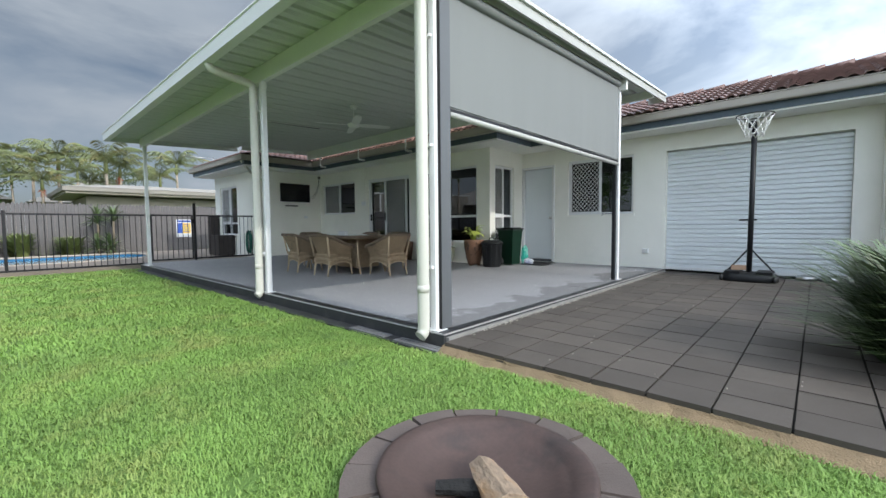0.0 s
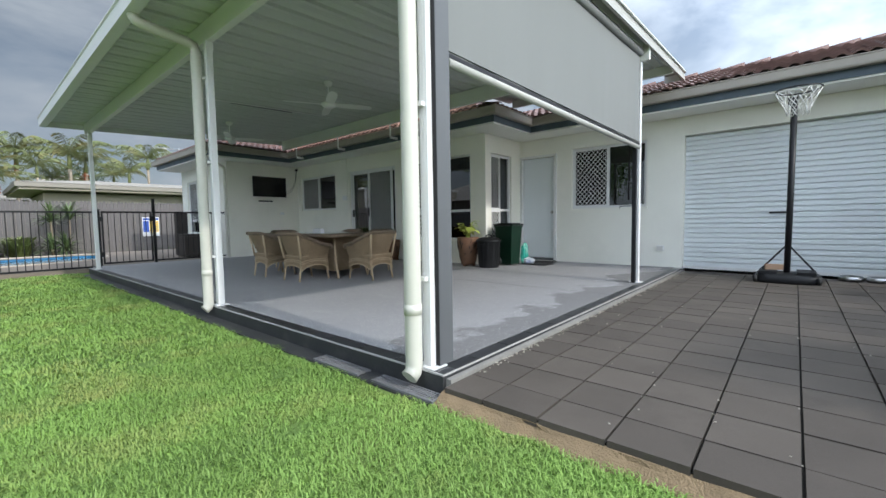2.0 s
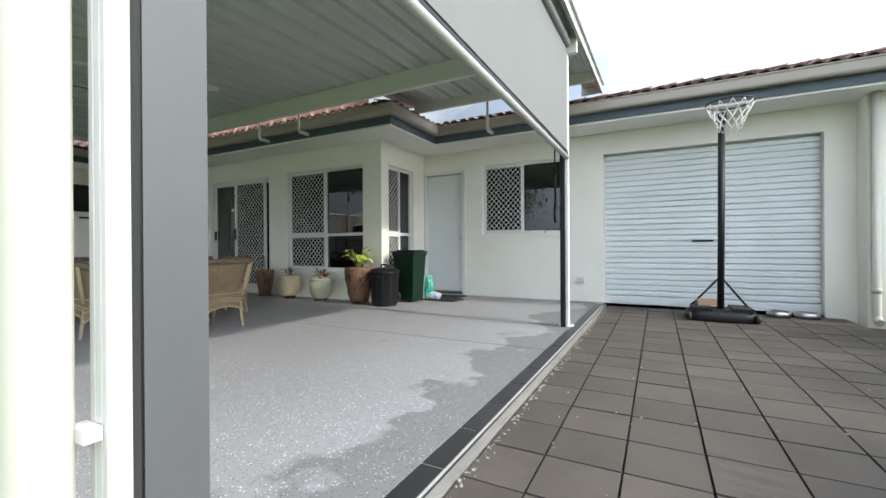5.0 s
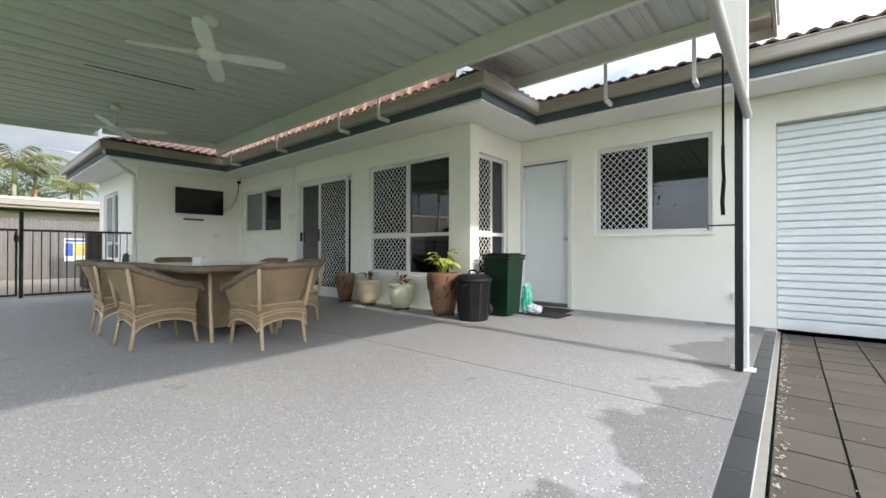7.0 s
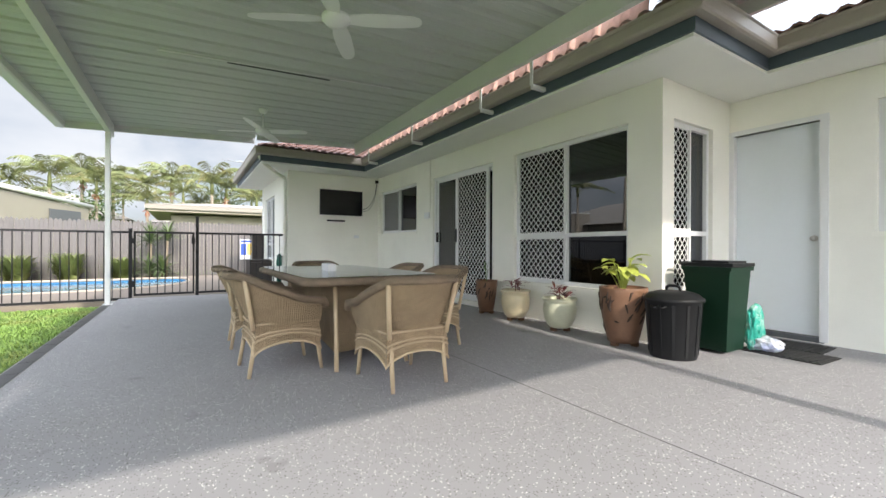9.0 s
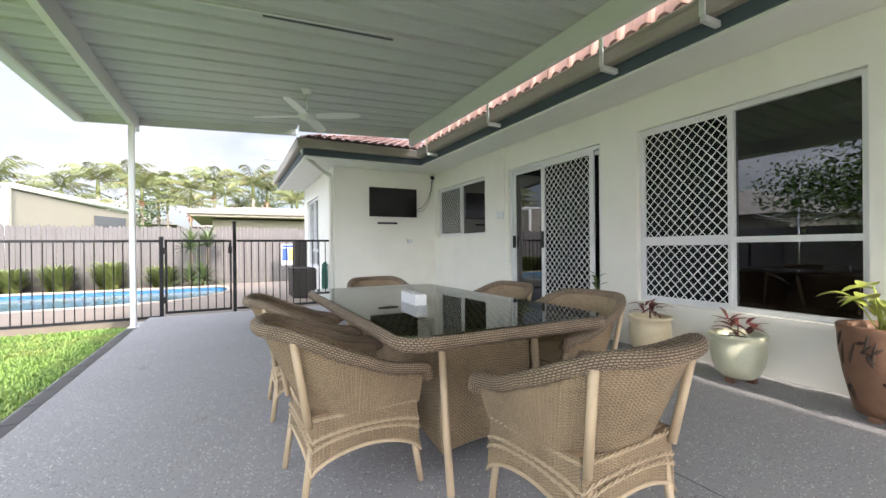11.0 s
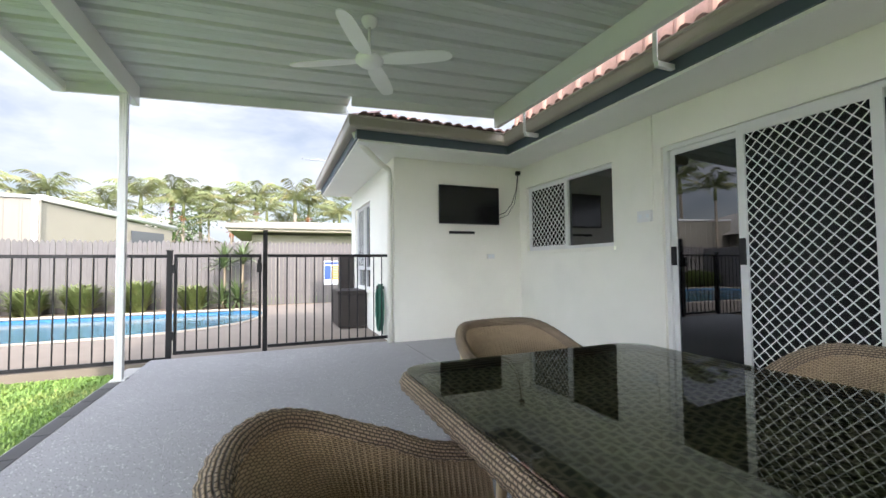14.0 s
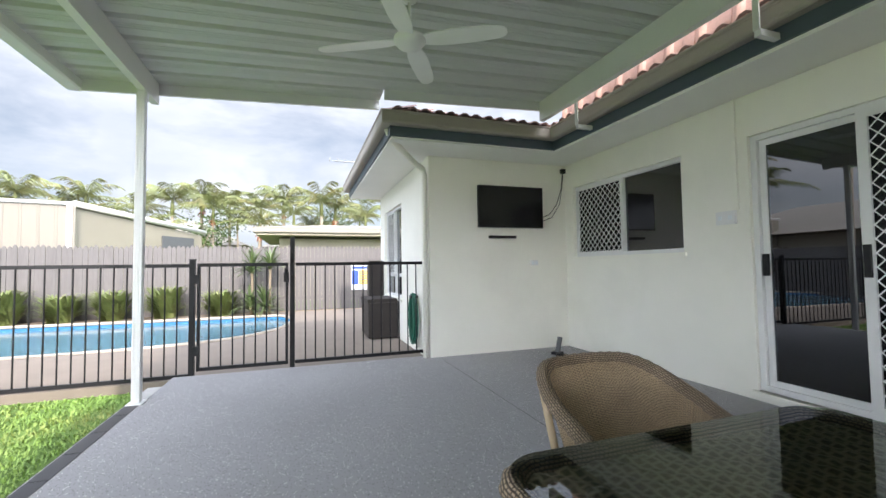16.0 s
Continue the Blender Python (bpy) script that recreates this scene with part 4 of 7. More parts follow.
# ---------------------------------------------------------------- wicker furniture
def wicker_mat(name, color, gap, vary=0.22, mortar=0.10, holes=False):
    """Woven cane: short strands over and under in broken rows, counted by the UV map, with the shade in the gaps
    between them painted dark.
    """
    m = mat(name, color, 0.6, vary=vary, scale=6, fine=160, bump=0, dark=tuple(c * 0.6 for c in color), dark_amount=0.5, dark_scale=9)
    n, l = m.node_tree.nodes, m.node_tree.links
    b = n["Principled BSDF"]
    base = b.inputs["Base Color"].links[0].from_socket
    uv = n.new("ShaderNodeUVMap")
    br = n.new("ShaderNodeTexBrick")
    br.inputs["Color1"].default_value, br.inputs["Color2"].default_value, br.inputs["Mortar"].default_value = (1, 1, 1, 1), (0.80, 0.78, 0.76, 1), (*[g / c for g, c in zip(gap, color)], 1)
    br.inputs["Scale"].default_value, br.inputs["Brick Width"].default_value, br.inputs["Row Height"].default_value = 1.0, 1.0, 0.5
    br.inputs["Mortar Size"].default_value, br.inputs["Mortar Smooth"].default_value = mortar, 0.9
    # panel: the dark cells paint the shade inside the holes
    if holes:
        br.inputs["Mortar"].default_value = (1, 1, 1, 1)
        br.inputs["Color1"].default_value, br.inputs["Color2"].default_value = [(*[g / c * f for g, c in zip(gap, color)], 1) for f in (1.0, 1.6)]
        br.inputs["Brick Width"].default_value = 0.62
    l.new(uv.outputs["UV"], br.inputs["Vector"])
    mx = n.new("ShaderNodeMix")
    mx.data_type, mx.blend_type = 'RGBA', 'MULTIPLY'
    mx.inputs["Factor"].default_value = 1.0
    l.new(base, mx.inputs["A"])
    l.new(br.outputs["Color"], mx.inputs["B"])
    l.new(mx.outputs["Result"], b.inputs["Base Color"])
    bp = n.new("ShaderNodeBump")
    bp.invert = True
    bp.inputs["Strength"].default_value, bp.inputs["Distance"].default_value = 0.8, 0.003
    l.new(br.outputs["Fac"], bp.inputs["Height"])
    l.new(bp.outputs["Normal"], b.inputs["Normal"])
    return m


# second colour of each cane is the shade painted into its gaps
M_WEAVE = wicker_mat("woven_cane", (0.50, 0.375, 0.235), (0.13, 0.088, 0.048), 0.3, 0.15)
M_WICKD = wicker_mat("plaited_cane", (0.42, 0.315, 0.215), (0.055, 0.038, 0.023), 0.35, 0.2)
M_WICK = mat("wicker_tan", (0.36, 0.255, 0.15), 0.6, vary=0.22, scale=5, fine=180, bump=0.5, depth=0.002, dark=(0.17, 0.11, 0.06), dark_amount=0.55, dark_scale=22)
M_POLE = mat("wrapped_pole", (0.50, 0.385, 0.25), 0.55, vary=0.15, scale=10, fine=200, bump=0.3)


def weave(b, point, nu, nv, amp, flip=False, stakes=50, rows=22):
    """A woven surface: point(u, v) gives place and outward normal; upright stakes stand proud; the UV map counts strands."""
    uv = b.bm.loops.layers.uv.verify()
    grid = []
    for i in range(nu + 1):
        col = []
        for j in range(nv + 1):
            p, n = point(i / nu, j / nv)
            d = amp * math.cos(2 * math.pi * stakes * i / nu)
            col.append(b.bm.verts.new(p + n * d))
        grid.append(col)
    for i in range(nu):
        for j in range(nv):
            q = (grid[i][j], grid[i + 1][j], grid[i + 1][j + 1], grid[i][j + 1])
            f = b.bm.faces.new(q[::-1] if flip else q)
            f.smooth = True
            c = ((i, j), (i + 1, j), (i + 1, j + 1), (i, j + 1))
            for lp, (a, e) in zip(f.loops, c[::-1] if flip else c):
                lp[uv].uv = (stakes * a / nu, rows * e / nv)
    return b


def braid(b, pts, r, seg=10, step=0.011, closed=False):
    """A plaited roll along pts."""
    uv = b.bm.loops.layers.uv.verify()
    pts = [Vector(p) for p in pts]
    out = []
    line = pts + ([pts[0]] if closed else [])
    for a, c in zip(line, line[1:]):
        k = max(1, int((c - a).length / step))
        out += [a.lerp(c, i / k) for i in range(k)]
    if not closed:
        out.append(line[-1])
    if len(out) % 2 and closed:
        out.pop()
    rings, up = [], Vector((0, 0, 1))
    n = len(out)
    for i, p in enumerate(out):
        a = out[i - 1] if (i or closed) else p
        c = out[(i + 1) % n] if (i < n - 1 or closed) else p
        d = (c - a).normalized()
        s = d.cross(up).normalized()
        w = s.cross(d)
        rings.append([b.bm.verts.new(p + r * (1.06 if (i // 2 + k) % 2 else 0.95) * (math.cos(2 * math.pi * k / seg) * s + math.sin(2 * math.pi * k / seg) * w)) for k in range(seg)])
    pairs = list(zip(rings, rings[1:])) + ([(rings[-1], rings[0])] if closed else [])
    for i, (a, c) in enumerate(pairs):
        for k in range(seg):
            f = b.bm.faces.new((a[k], a[(k + 1) % seg], c[(k + 1) % seg], c[k]))
            f.smooth = True
            for lp, (e, g) in zip(f.loops, ((i, k), (i, k + 1), (i + 1, k + 1), (i + 1, k))):
                lp[uv].uv = (e * step / 0.0125 + 2.0 * g / seg, 10.0 * g / seg)
    if not closed:
        b.bm.faces.new(rings[0][::-1])
        b.bm.faces.new(rings[-1])
    return b


def chair_line(s, k):
    """Plan of the tub, s from -1 (one arm's front) over 0 (back) to 1; k from 0 at the seat to 1 at the rim."""
    wid = 0.245 + 0.055 * k
    front = 0.235
    back = -0.205 - 0.165 * k
    a = abs(s)
    if a > 0.62:
        f = (a - 0.62) / 0.38
        x, y = wid, -0.04 + (front + 0.04) * f
        x -= 0.012 * f * f
    else:
        t = a / 0.62 * math.pi / 2
        x = wid * math.sin(t) ** 0.80
        y = -0.04 + (back + 0.04) * math.cos(t) ** 0.85 if t < math.pi / 2 - 1e-6 else -0.04
    return Vector((math.copysign(x, s), y, 0))


def rim_height(s):
    a = abs(s)
    f = max(0.0, min(1.0, (a - 0.22) / 0.66))
    return 0.712 - 0.175 * (f * f * (3 - 2 * f)) - 0.015 * max(0.0, a - 0.85) / 0.15


def chair_shell(s, v, off):
    z0 = 0.36
    z = z0 + (rim_height(s) - z0) * v
    e = 0.004
    p = chair_line(s, v)
    d = chair_line(min(1, s + e), v) - chair_line(max(-1, s - e), v)
    n = Vector((-d.y, d.x, 0))
    n = -n.normalized() if n.dot(Vector((p.x, p.y + 0.02, 0))) < 0 else n.normalized()
    return Vector((p.x, p.y, z)) + n * off, n


def wicker_chair():
    c = thing("wicker_armchair", (0, 0, 0), "tan woven wicker tub armchair with plaited rim and short legs", "chair", "chairs round the table")
    b = Builder()
    weave(b, lambda u, v: chair_shell(2 * u - 1, v, 0.009), 384, 14, 0.0022, stakes=96, rows=30)
    weave(b, lambda u, v: (lambda r: (r[0], -r[1]))(chair_shell(2 * u - 1, v, -0.007)), 384, 14, 0.0020, True, stakes=96, rows=30)
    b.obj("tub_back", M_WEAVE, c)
    b = Builder()
    pts = []
    for i in range(-40, 41):
        s = i / 40
        p, n = chair_shell(s, 1.0, 0.012)
        pts.append(p)
    e0, e1 = pts[0].copy(), pts[-1].copy()
    pts = [e0 + Vector((0.01, 0.025, -0.045))] + pts + [e1 + Vector((-0.01, 0.025, -0.045))]
    braid(b, pts, 0.027, 14, 0.009)
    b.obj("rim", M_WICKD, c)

    # skirt below the seat, with arched lower edge on each side
    def skirt(u, v):
        t = u * 4
        side = int(min(3, t))
        f = t - side
        corners = ((-0.24, -0.225), (0.24, -0.225), (0.25, 0.235), (-0.25, 0.235))
        a, d = Vector((*corners[side], 0)), Vector((*corners[(side + 1) % 4], 0))
        arch = 0.155 + 0.085 * math.sin(math.pi * f) ** 0.6
        z = arch + (0.385 - arch) * v
        flare = 1.0 - 0.05 * v
        p = a.lerp(d, f) * flare
        n = Vector((d.y - a.y, -(d.x - a.x), 0)).normalized()
        bow = 0.012 * math.sin(math.pi * f)
        return Vector((p.x, p.y, z)) + n * bow, n

    b = Builder()
    weave(b, skirt, 480, 10, 0.0018, stakes=120, rows=18)
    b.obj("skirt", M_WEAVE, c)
    b = Builder()
    loop = [skirt(i / 96, 0.0)[0] for i in range(96)]
    b.tube(loop, 0.008, 6, closed=True)
    b.obj("skirt_edge", M_POLE, c)
    for z, ph in ((0.40, 0.0), (0.40, math.pi), (0.56, 1.0), (0.56, 1.0 + math.pi), (0.93, 0.5), (0.93, 0.5 + math.pi)):
        b, pts = Builder(), []
        for i in range(240):
            p, n = skirt(i / 240, z)
            w = 2 * math.pi * i / 8 + ph
            pts.append(p + n * (0.005 + 0.0035 * math.cos(w)) + Vector((0, 0, 0.0045 * math.sin(w))))
        b.tube(pts, 0.0036, 5, closed=True)
        b.obj("wrap_band", M_POLE, c)
    Builder().box(-0.228, 0.228, -0.2, 0.225, 0.35, 0.385).obj("seat", M_WICK, c, 0.012)
    for x, y in ((-0.185, -0.21), (0.185, -0.21), (-0.20, 0.21), (0.20, 0.21)):
        Builder().tube([(x * 1.10, y * 1.20, 0.0), (x * 1.06, y * 0.98, 0.30)], [0.0135, 0.017], 10).obj("leg", M_POLE, c)
    for sx in (-1, 1):
        p0 = chair_shell(0.33 * sx, 0.96, 0.028)[0]
        Builder().tube([(0.218 * sx, -0.228, 0.335), p0], 0.0155, 10).obj("back_pole", M_POLE, c)
    return c


chair = wicker_chair()
chair.matrix_basis = pose(-4.11, 1.675, 0, 0, 0, 3)
for x, y, r in ((-5.08, 1.665, -2), (-3.37, 2.35, 93), (-6.02, 2.52, -87), (-4.18, 3.00, 183), (-5.02, 2.98, 178)):
    copy_thing(chair, pose(x, y, 0, 0, 0, r))


def dining_table():
    cx, cy, hx, hy, top = -4.66, 2.285, 1.06, 0.55, 0.70
    t = thing("dining_table", (cx, cy, 0), "long wicker dining table with dark glass top and woven edge", "table")

    def outline(inset, z, n=10):
        r = 0.125 - min(0.05, inset)
        pts = []
        for qx, qy, a0 in ((1, 1, 0), (-1, 1, 90), (-1, -1, 180), (1, -1, 270)):
            for k in range(n + 1):
                a = radians(a0 + 90 * k / n)
                pts.append((qx * (hx - inset - r) + r * math.cos(a), qy * (hy - inset - r) + r * math.sin(a), z))
        return pts
    b = Builder()
    braid(b, outline(0.028, top - 0.032), 0.030, 10, 0.011, closed=True)
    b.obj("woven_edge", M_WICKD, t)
    b = Builder()
    wx, wy = hx - 0.05, hy - 0.05
    nu, nv = 96, 48
    grid = [[b.bm.verts.new((-wx + 2 * wx * i / nu, -wy + 2 * wy * j / nv, top - 0.026 + (0.003 if (i // 2 + j // 2) % 2 else -0.003))) for j in range(nv + 1)] for i in range(nu + 1)]
    uv = b.bm.loops.layers.uv.verify()
    for i in range(nu):
        for j in range(nv):
            f = b.bm.faces.new((grid[i][j], grid[i + 1][j], grid[i + 1][j + 1], grid[i][j + 1]))
            for lp, (a, e) in zip(f.loops, ((i, j), (i + 1, j), (i + 1, j + 1), (i, j + 1))):
                lp[uv].uv = (50.0 * a / nu, 18.5 * e / nv)
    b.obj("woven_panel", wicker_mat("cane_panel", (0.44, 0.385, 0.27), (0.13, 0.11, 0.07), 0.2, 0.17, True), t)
    b = Builder()
    o = outline(0.022, 0)
    hi = [b.bm.verts.new((x, y, top + 0.003)) for x, y, _ in o]
    lo = [b.bm.verts.new((x * 1.0, y * 1.0, top - 0.004)) for x, y, _ in o]
    b.bm.faces.new(hi)
    for k in range(len(o)):
        j = (k + 1) % len(o)
        b.bm.faces.new((lo[k], lo[j], hi[j], hi[k]))
    gt = b.obj("glass_top", glass_mat("table_glass", (0.74, 0.79, 0.71), 0.0, 1.8), t)
    gt.visible_shadow = False
    Builder().box(-0.90, 0.90, -0.40, 0.40, top - 0.075, top - 0.04).obj("underframe", M_WICK, t, 0.006)

    # pedestal with hollowed woven sides
    def side(u, v):
        k = u * 4
        s = int(min(3, k))
        f = k - s
        px, py = 0.78, 0.25
        corners = ((-px, -py), (px, -py), (px, py), (-px, py))
        a, d = Vector((*corners[s], 0)), Vector((*corners[(s + 1) % 4], 0))
        n = Vector((d.y - a.y, -(d.x - a.x), 0)).normalized()
        z = 0.10 + 0.52 * v
        p = a.lerp(d, f)
        return Vector((p.x, p.y, z)) - n * 0.05 * math.sin(math.pi * f), n
    b = Builder()
    weave(b, side, 320, 20, 0.0022, stakes=110, rows=30)
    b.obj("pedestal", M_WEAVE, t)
    for x, y in ((-0.80, -0.26), (0.80, -0.26), (0.80, 0.26), (-0.80, 0.26)):
        Builder().tube([(x * 1.16, y * 1.1, 0.0), (x * 1.04, y * 1.0, 0.30), (x * 1.0, y * 1.0, top - 0.05)], 0.017, 10).obj("pole_leg", M_POLE, t)
    Builder().box(-0.52, 0.52, -0.15, 0.15, 0.30, 0.33).obj("shelf", M_WICK, t, 0.004)
    return t


dining_table()

M_WBOX = mat("whitewashed_timber", (0.74, 0.74, 0.73), 0.7, vary=0.10, scale=9, fine=90, bump=0.4, depth=0.002, stretch=(0.25, 1, 1), dark=(0.52, 0.50, 0.47), dark_amount=0.4, dark_scale=14)
box = thing("candle_holder", (-4.50, 2.165, 0.7032), "whitewashed timber candle block with three glass cups on the table", "candle holder", turn=-2)
Builder().box(-0.12, 0.12, -0.034, 0.034, 0.0, 0.062).obj("block", M_WBOX, box, 0.003)
M_CUP = mat("tealight_glass", (0.50, 0.51, 0.50), 0.12, vary=0.08, bump=0.02)
for x in (-0.076, 0.0, 0.076):
    Builder().lathe([(0.0, 0.063), (0.018, 0.063), (0.0215, 0.069), (0.0245, 0.0695), (0.025, 0.0665), (0.0245, 0.0625)], 24, (x, 0, 0)).obj("glass_cup", M_CUP, box)
    # flat black disc stands in for the shade down in the cup
    Builder().lathe([(0.0, 0.0640), (0.0165, 0.0640), (0.0165, 0.0652), (0.0, 0.0655)], 18, (x, 0, 0)).obj("dark_well", M_BLACK, box)

# ---------------------------------------------------------------- ceiling fans
M_FAN = mat("fan_white", (0.84, 0.85, 0.83), 0.4, vary=0.03, bump=0.02)


def ceiling_fan(x, y, hub, turn):
    top = sheet_z(y)
    f = thing("ceiling_fan", (x, y, hub), "white four-bladed ceiling fan on a short rod", "fan", "patio fans", turn)
    h = top - hub
    Builder().lathe([(0.0, h - 0.002), (0.062, h - 0.002), (0.066, h - 0.02), (0.05, h - 0.06), (0.016, h - 0.075), (0.0, h - 0.075)], 24).obj("canopy", M_FAN, f)
    Builder().tube([(0, 0, 0.06), (0, 0, h - 0.07)], 0.011, 10).obj("rod", M_FAN, f)
    Builder().lathe([(0.0, -0.045), (0.045, -0.042), (0.085, -0.025), (0.112, 0.005), (0.110, 0.028), (0.08, 0.045), (0.035, 0.055), (0.022, 0.085), (0.0, 0.085)], 32).obj("motor", M_FAN, f)
    b = Builder()
    prof = [(0.10, 0.045), (0.18, 0.062), (0.30, 0.070), (0.48, 0.066), (0.60, 0.056), (0.645, 0.038), (0.66, 0.012)]
    rows = []
    for r, w in prof:
        for dz in (0.004, -0.004):
            rows.append([b.bm.verts.new((r, -w, 0.012 + dz + w * 0.18)), b.bm.verts.new((r, w, 0.012 + dz - w * 0.18))])
    n = len(prof)
    for i in range(n - 1):
        a, c, d, e = rows[2 * i], rows[2 * i + 2], rows[2 * i + 1], rows[2 * i + 3]
        for q in ((a[0], c[0], c[1], a[1]), (d[1], e[1], e[0], d[0]), (a[0], d[0], e[0], c[0]), (a[1], c[1], e[1], d[1])):
            b.bm.faces.new(q)
    b.bm.faces.new((rows[-2][0], rows[-1][0], rows[-1][1], rows[-2][1]))
    b.bm.faces.new((rows[0][0], rows[0][1], rows[1][1], rows[1][0]))
    me = b.mesh("blade", M_FAN)
    for k in range(4):
        o = new("blade", me)
        o.parent = f
        o.matrix_basis = pose(0, 0, 0, 0, 0, 90 * k)
    return f


ceiling_fan(-3.90, 2.04, 2.66, 62)
ceiling_fan(-7.52, 2.05, 2.665, 62)
cond = Builder().tube([(-5.94, 0.8, sheet_z(0.8) - 0.009), (-5.86, 3.4, sheet_z(3.4) - 0.009)], 0.009, 6).obj("conduit", M_WHITE)
tagged(cond, "slim white electrical conduit clipped under the roofing", "conduit")
# dark strip added to draw the dark line of a sheet lap
cond = Builder().box(-0.008, 0.008, 0.0, 1.15, -0.013, -0.001).obj("batten_light", M_CHAR, None, 0.004)
cond.matrix_basis = pose(-5.96, 1.45, sheet_z(1.45) - 0.002, math.degrees(math.atan(0.0455)), 0, 0)
tagged(cond, "slim dark strip added for a dark lap line under the roofing", "strip")

# ---------------------------------------------------------------- television wall
tv = thing("television", (TX, 4.0, 1.64), "black flat-screen television mounted on the cream wall", "television")
Builder().box(0.035, 0.075, -0.48, 0.48, 0.0, 0.555).obj("casing", M_BLACK, tv, 0.006)
Builder().box(0.0755, 0.0765, -0.468, 0.468, 0.018, 0.543).obj("screen", mat("dark_screen", (0.006, 0.006, 0.007), 0.18, vary=0.05, bump=0), tv)
Builder().box(0.0, 0.036, -0.15, 0.15, 0.15, 0.42).obj("wall_mount", M_BLACK, tv, 0.003)
sb = tagged(Builder().box(TX, TX + 0.045, 3.69, 4.08, 1.50, 1.535).obj("sound_bar", M_BLACK, None, 0.006), "small black sound bar fixed below the television", "sound bar")
b = Builder()
b.tube([(TX + 0.02, 4.47, 1.78), (TX + 0.02, 4.62, 1.84), (TX + 0.02, 4.74, 1.98), (TX + 0.02, 4.82, 2.2), (TX + 0.02, 4.85, 2.44)], 0.005, 6)
b.tube([(TX + 0.02, 4.47, 1.73), (TX + 0.02, 4.66, 1.80), (TX + 0.02, 4.79, 1.99), (TX + 0.02, 4.84, 2.25), (TX + 0.02, 4.86, 2.44)], 0.004, 6)
tagged(b.obj("cable", M_BLACK), "two thin black cables drooping from television to eave", "cable", kind="stuff")
jb = Builder().box(TX + 0.003, TX + 0.05, 4.82, 4.885, 2.43, 2.49).obj("junction_box", M_BLACK, None, 0.006)
tagged(jb, "small black junction box under the soffit", "junction box")


def wall_plate(name, m, w, h, label, nubs):
    o = thing(name, (0, 0, 0), label, "switch")
    o.matrix_basis = m
    Builder().box(-w / 2, w / 2, -0.030, 0.0, -h / 2, h / 2).obj("plate", M_WHITE, o, 0.006)
    for u in nubs:
        Builder().box(u - 0.016, u + 0.016, -0.035, -0.0295, -0.018, 0.018).obj("rocker", M_DOORP, o, 0.003)
    return o


wall_plate("power_outlet", pose(TX, 4.36, 1.17, 0, 0, 90), 0.115, 0.07, "white double power outlet on the cream wall", (-0.028, 0.028))
wall_plate("light_switch", pose(-7.455, WY, 1.525, 0, 0, 0), 0.17, 0.115, "two white weatherproof switches on the rendered wall", (-0.045, 0.045))
cd = tagged(Builder().box(-7.37, -7.345, WY - 0.022, WY - 0.001, 1.585, SOF - 0.002).obj("cable_cover", M_WALL, None, 0.004), "cream surface cable cover running up to the soffit", "cable cover")
ph = thing("cordless_phone", (-9.38, 4.42, 0), "black cordless handset lying by the wall on the floor", "phone", turn=30)
Builder().box(-0.06, 0.06, -0.05, 0.05, 0.0, 0.035).obj("base", M_BLACK, ph, 0.012)
bb = Builder().box(-0.026, 0.026, -0.016, 0.016, 0.0, 0.19).obj("handset", M_CHAR, ph, 0.008)
bb.matrix_basis = pose(0.0, 0.01, 0.03, -12, 6, 0)
bb = Builder().box(-0.09, 0.05, -0.015, 0.02, 0.0, 0.03).obj("cord", M_BLACK, ph, 0.01)
bb.matrix_basis = pose(0.11, -0.06, 0.0, 0, 0, 35)

# ---------------------------------------------------------------- pots, bins, mats by the wall
M_CREAMPOT = mat("cream_glaze", (0.66, 0.57, 0.38), 0.28, vary=0.12, scale=8, fine=40, bump=0.05, dark=(0.45, 0.36, 0.2), dark_amount=0.4, dark_scale=5)
M_SAGEPOT = mat("sage_glaze", (0.58, 0.58, 0.42), 0.28, vary=0.12, scale=8, fine=40, bump=0.05, dark=(0.42, 0.40, 0.26), dark_amount=0.4, dark_scale=5)
M_BROWNPOT = mat("carved_clay", (0.20, 0.105, 0.06), 0.55, vary=0.25, scale=6, fine=60, bump=0.3, dark=(0.10, 0.055, 0.035), dark_amount=0.5, dark_scale=6)
M_SOIL = mat("potting_soil", (0.06, 0.045, 0.032), 0.95, vary=0.3, fine=90, bump=0.8, depth=0.01)
M_LIME = mat("lime_leaf", (0.44, 0.50, 0.10), 0.45, vary=0.25, scale=30, fine=120, bump=0.1)
M_RED = mat("red_leaf", (0.20, 0.045, 0.045), 0.4, vary=0.4, scale=40, fine=120, bump=0.1, dark=(0.25, 0.24, 0.06), dark_amount=0.7, dark_scale=9)
M_LEAF = mat("green_leaf", (0.075, 0.13, 0.03), 0.5, vary=0.35, scale=6, fine=60, bump=0.1)


def leaf(b, base, tip, width, sag=0.0, n=5, fold=0.12):
    """A pointed, folded leaf from base to tip."""
    base, tip = Vector(base), Vector(tip)
    d = tip - base
    s = d.cross(Vector((0, 0, 1)))
    s = s.normalized() if s.length > 1e-5 else Vector((1, 0, 0))
    up = s.cross(d).normalized()
    prev = None
    for i in range(n + 1):
        f = i / n
        w = width * math.sin(math.pi * min(1.0, 0.08 + f * 0.92)) ** 0.8
        p = base + d * f - Vector((0, 0, sag * f * f)) + up * (0.08 * d.length * math.sin(math.pi * f))
        row = [b.bm.verts.new(p + s * w / 2 + up * fold * w), b.bm.verts.new(p), b.bm.verts.new(p - s * w / 2 + up * fold * w)]
        if prev:
            for k in (0, 1):
                fc = b.bm.faces.new((prev[k], prev[k + 1], row[k + 1], row[k]))
                fc.smooth = True
        prev = row


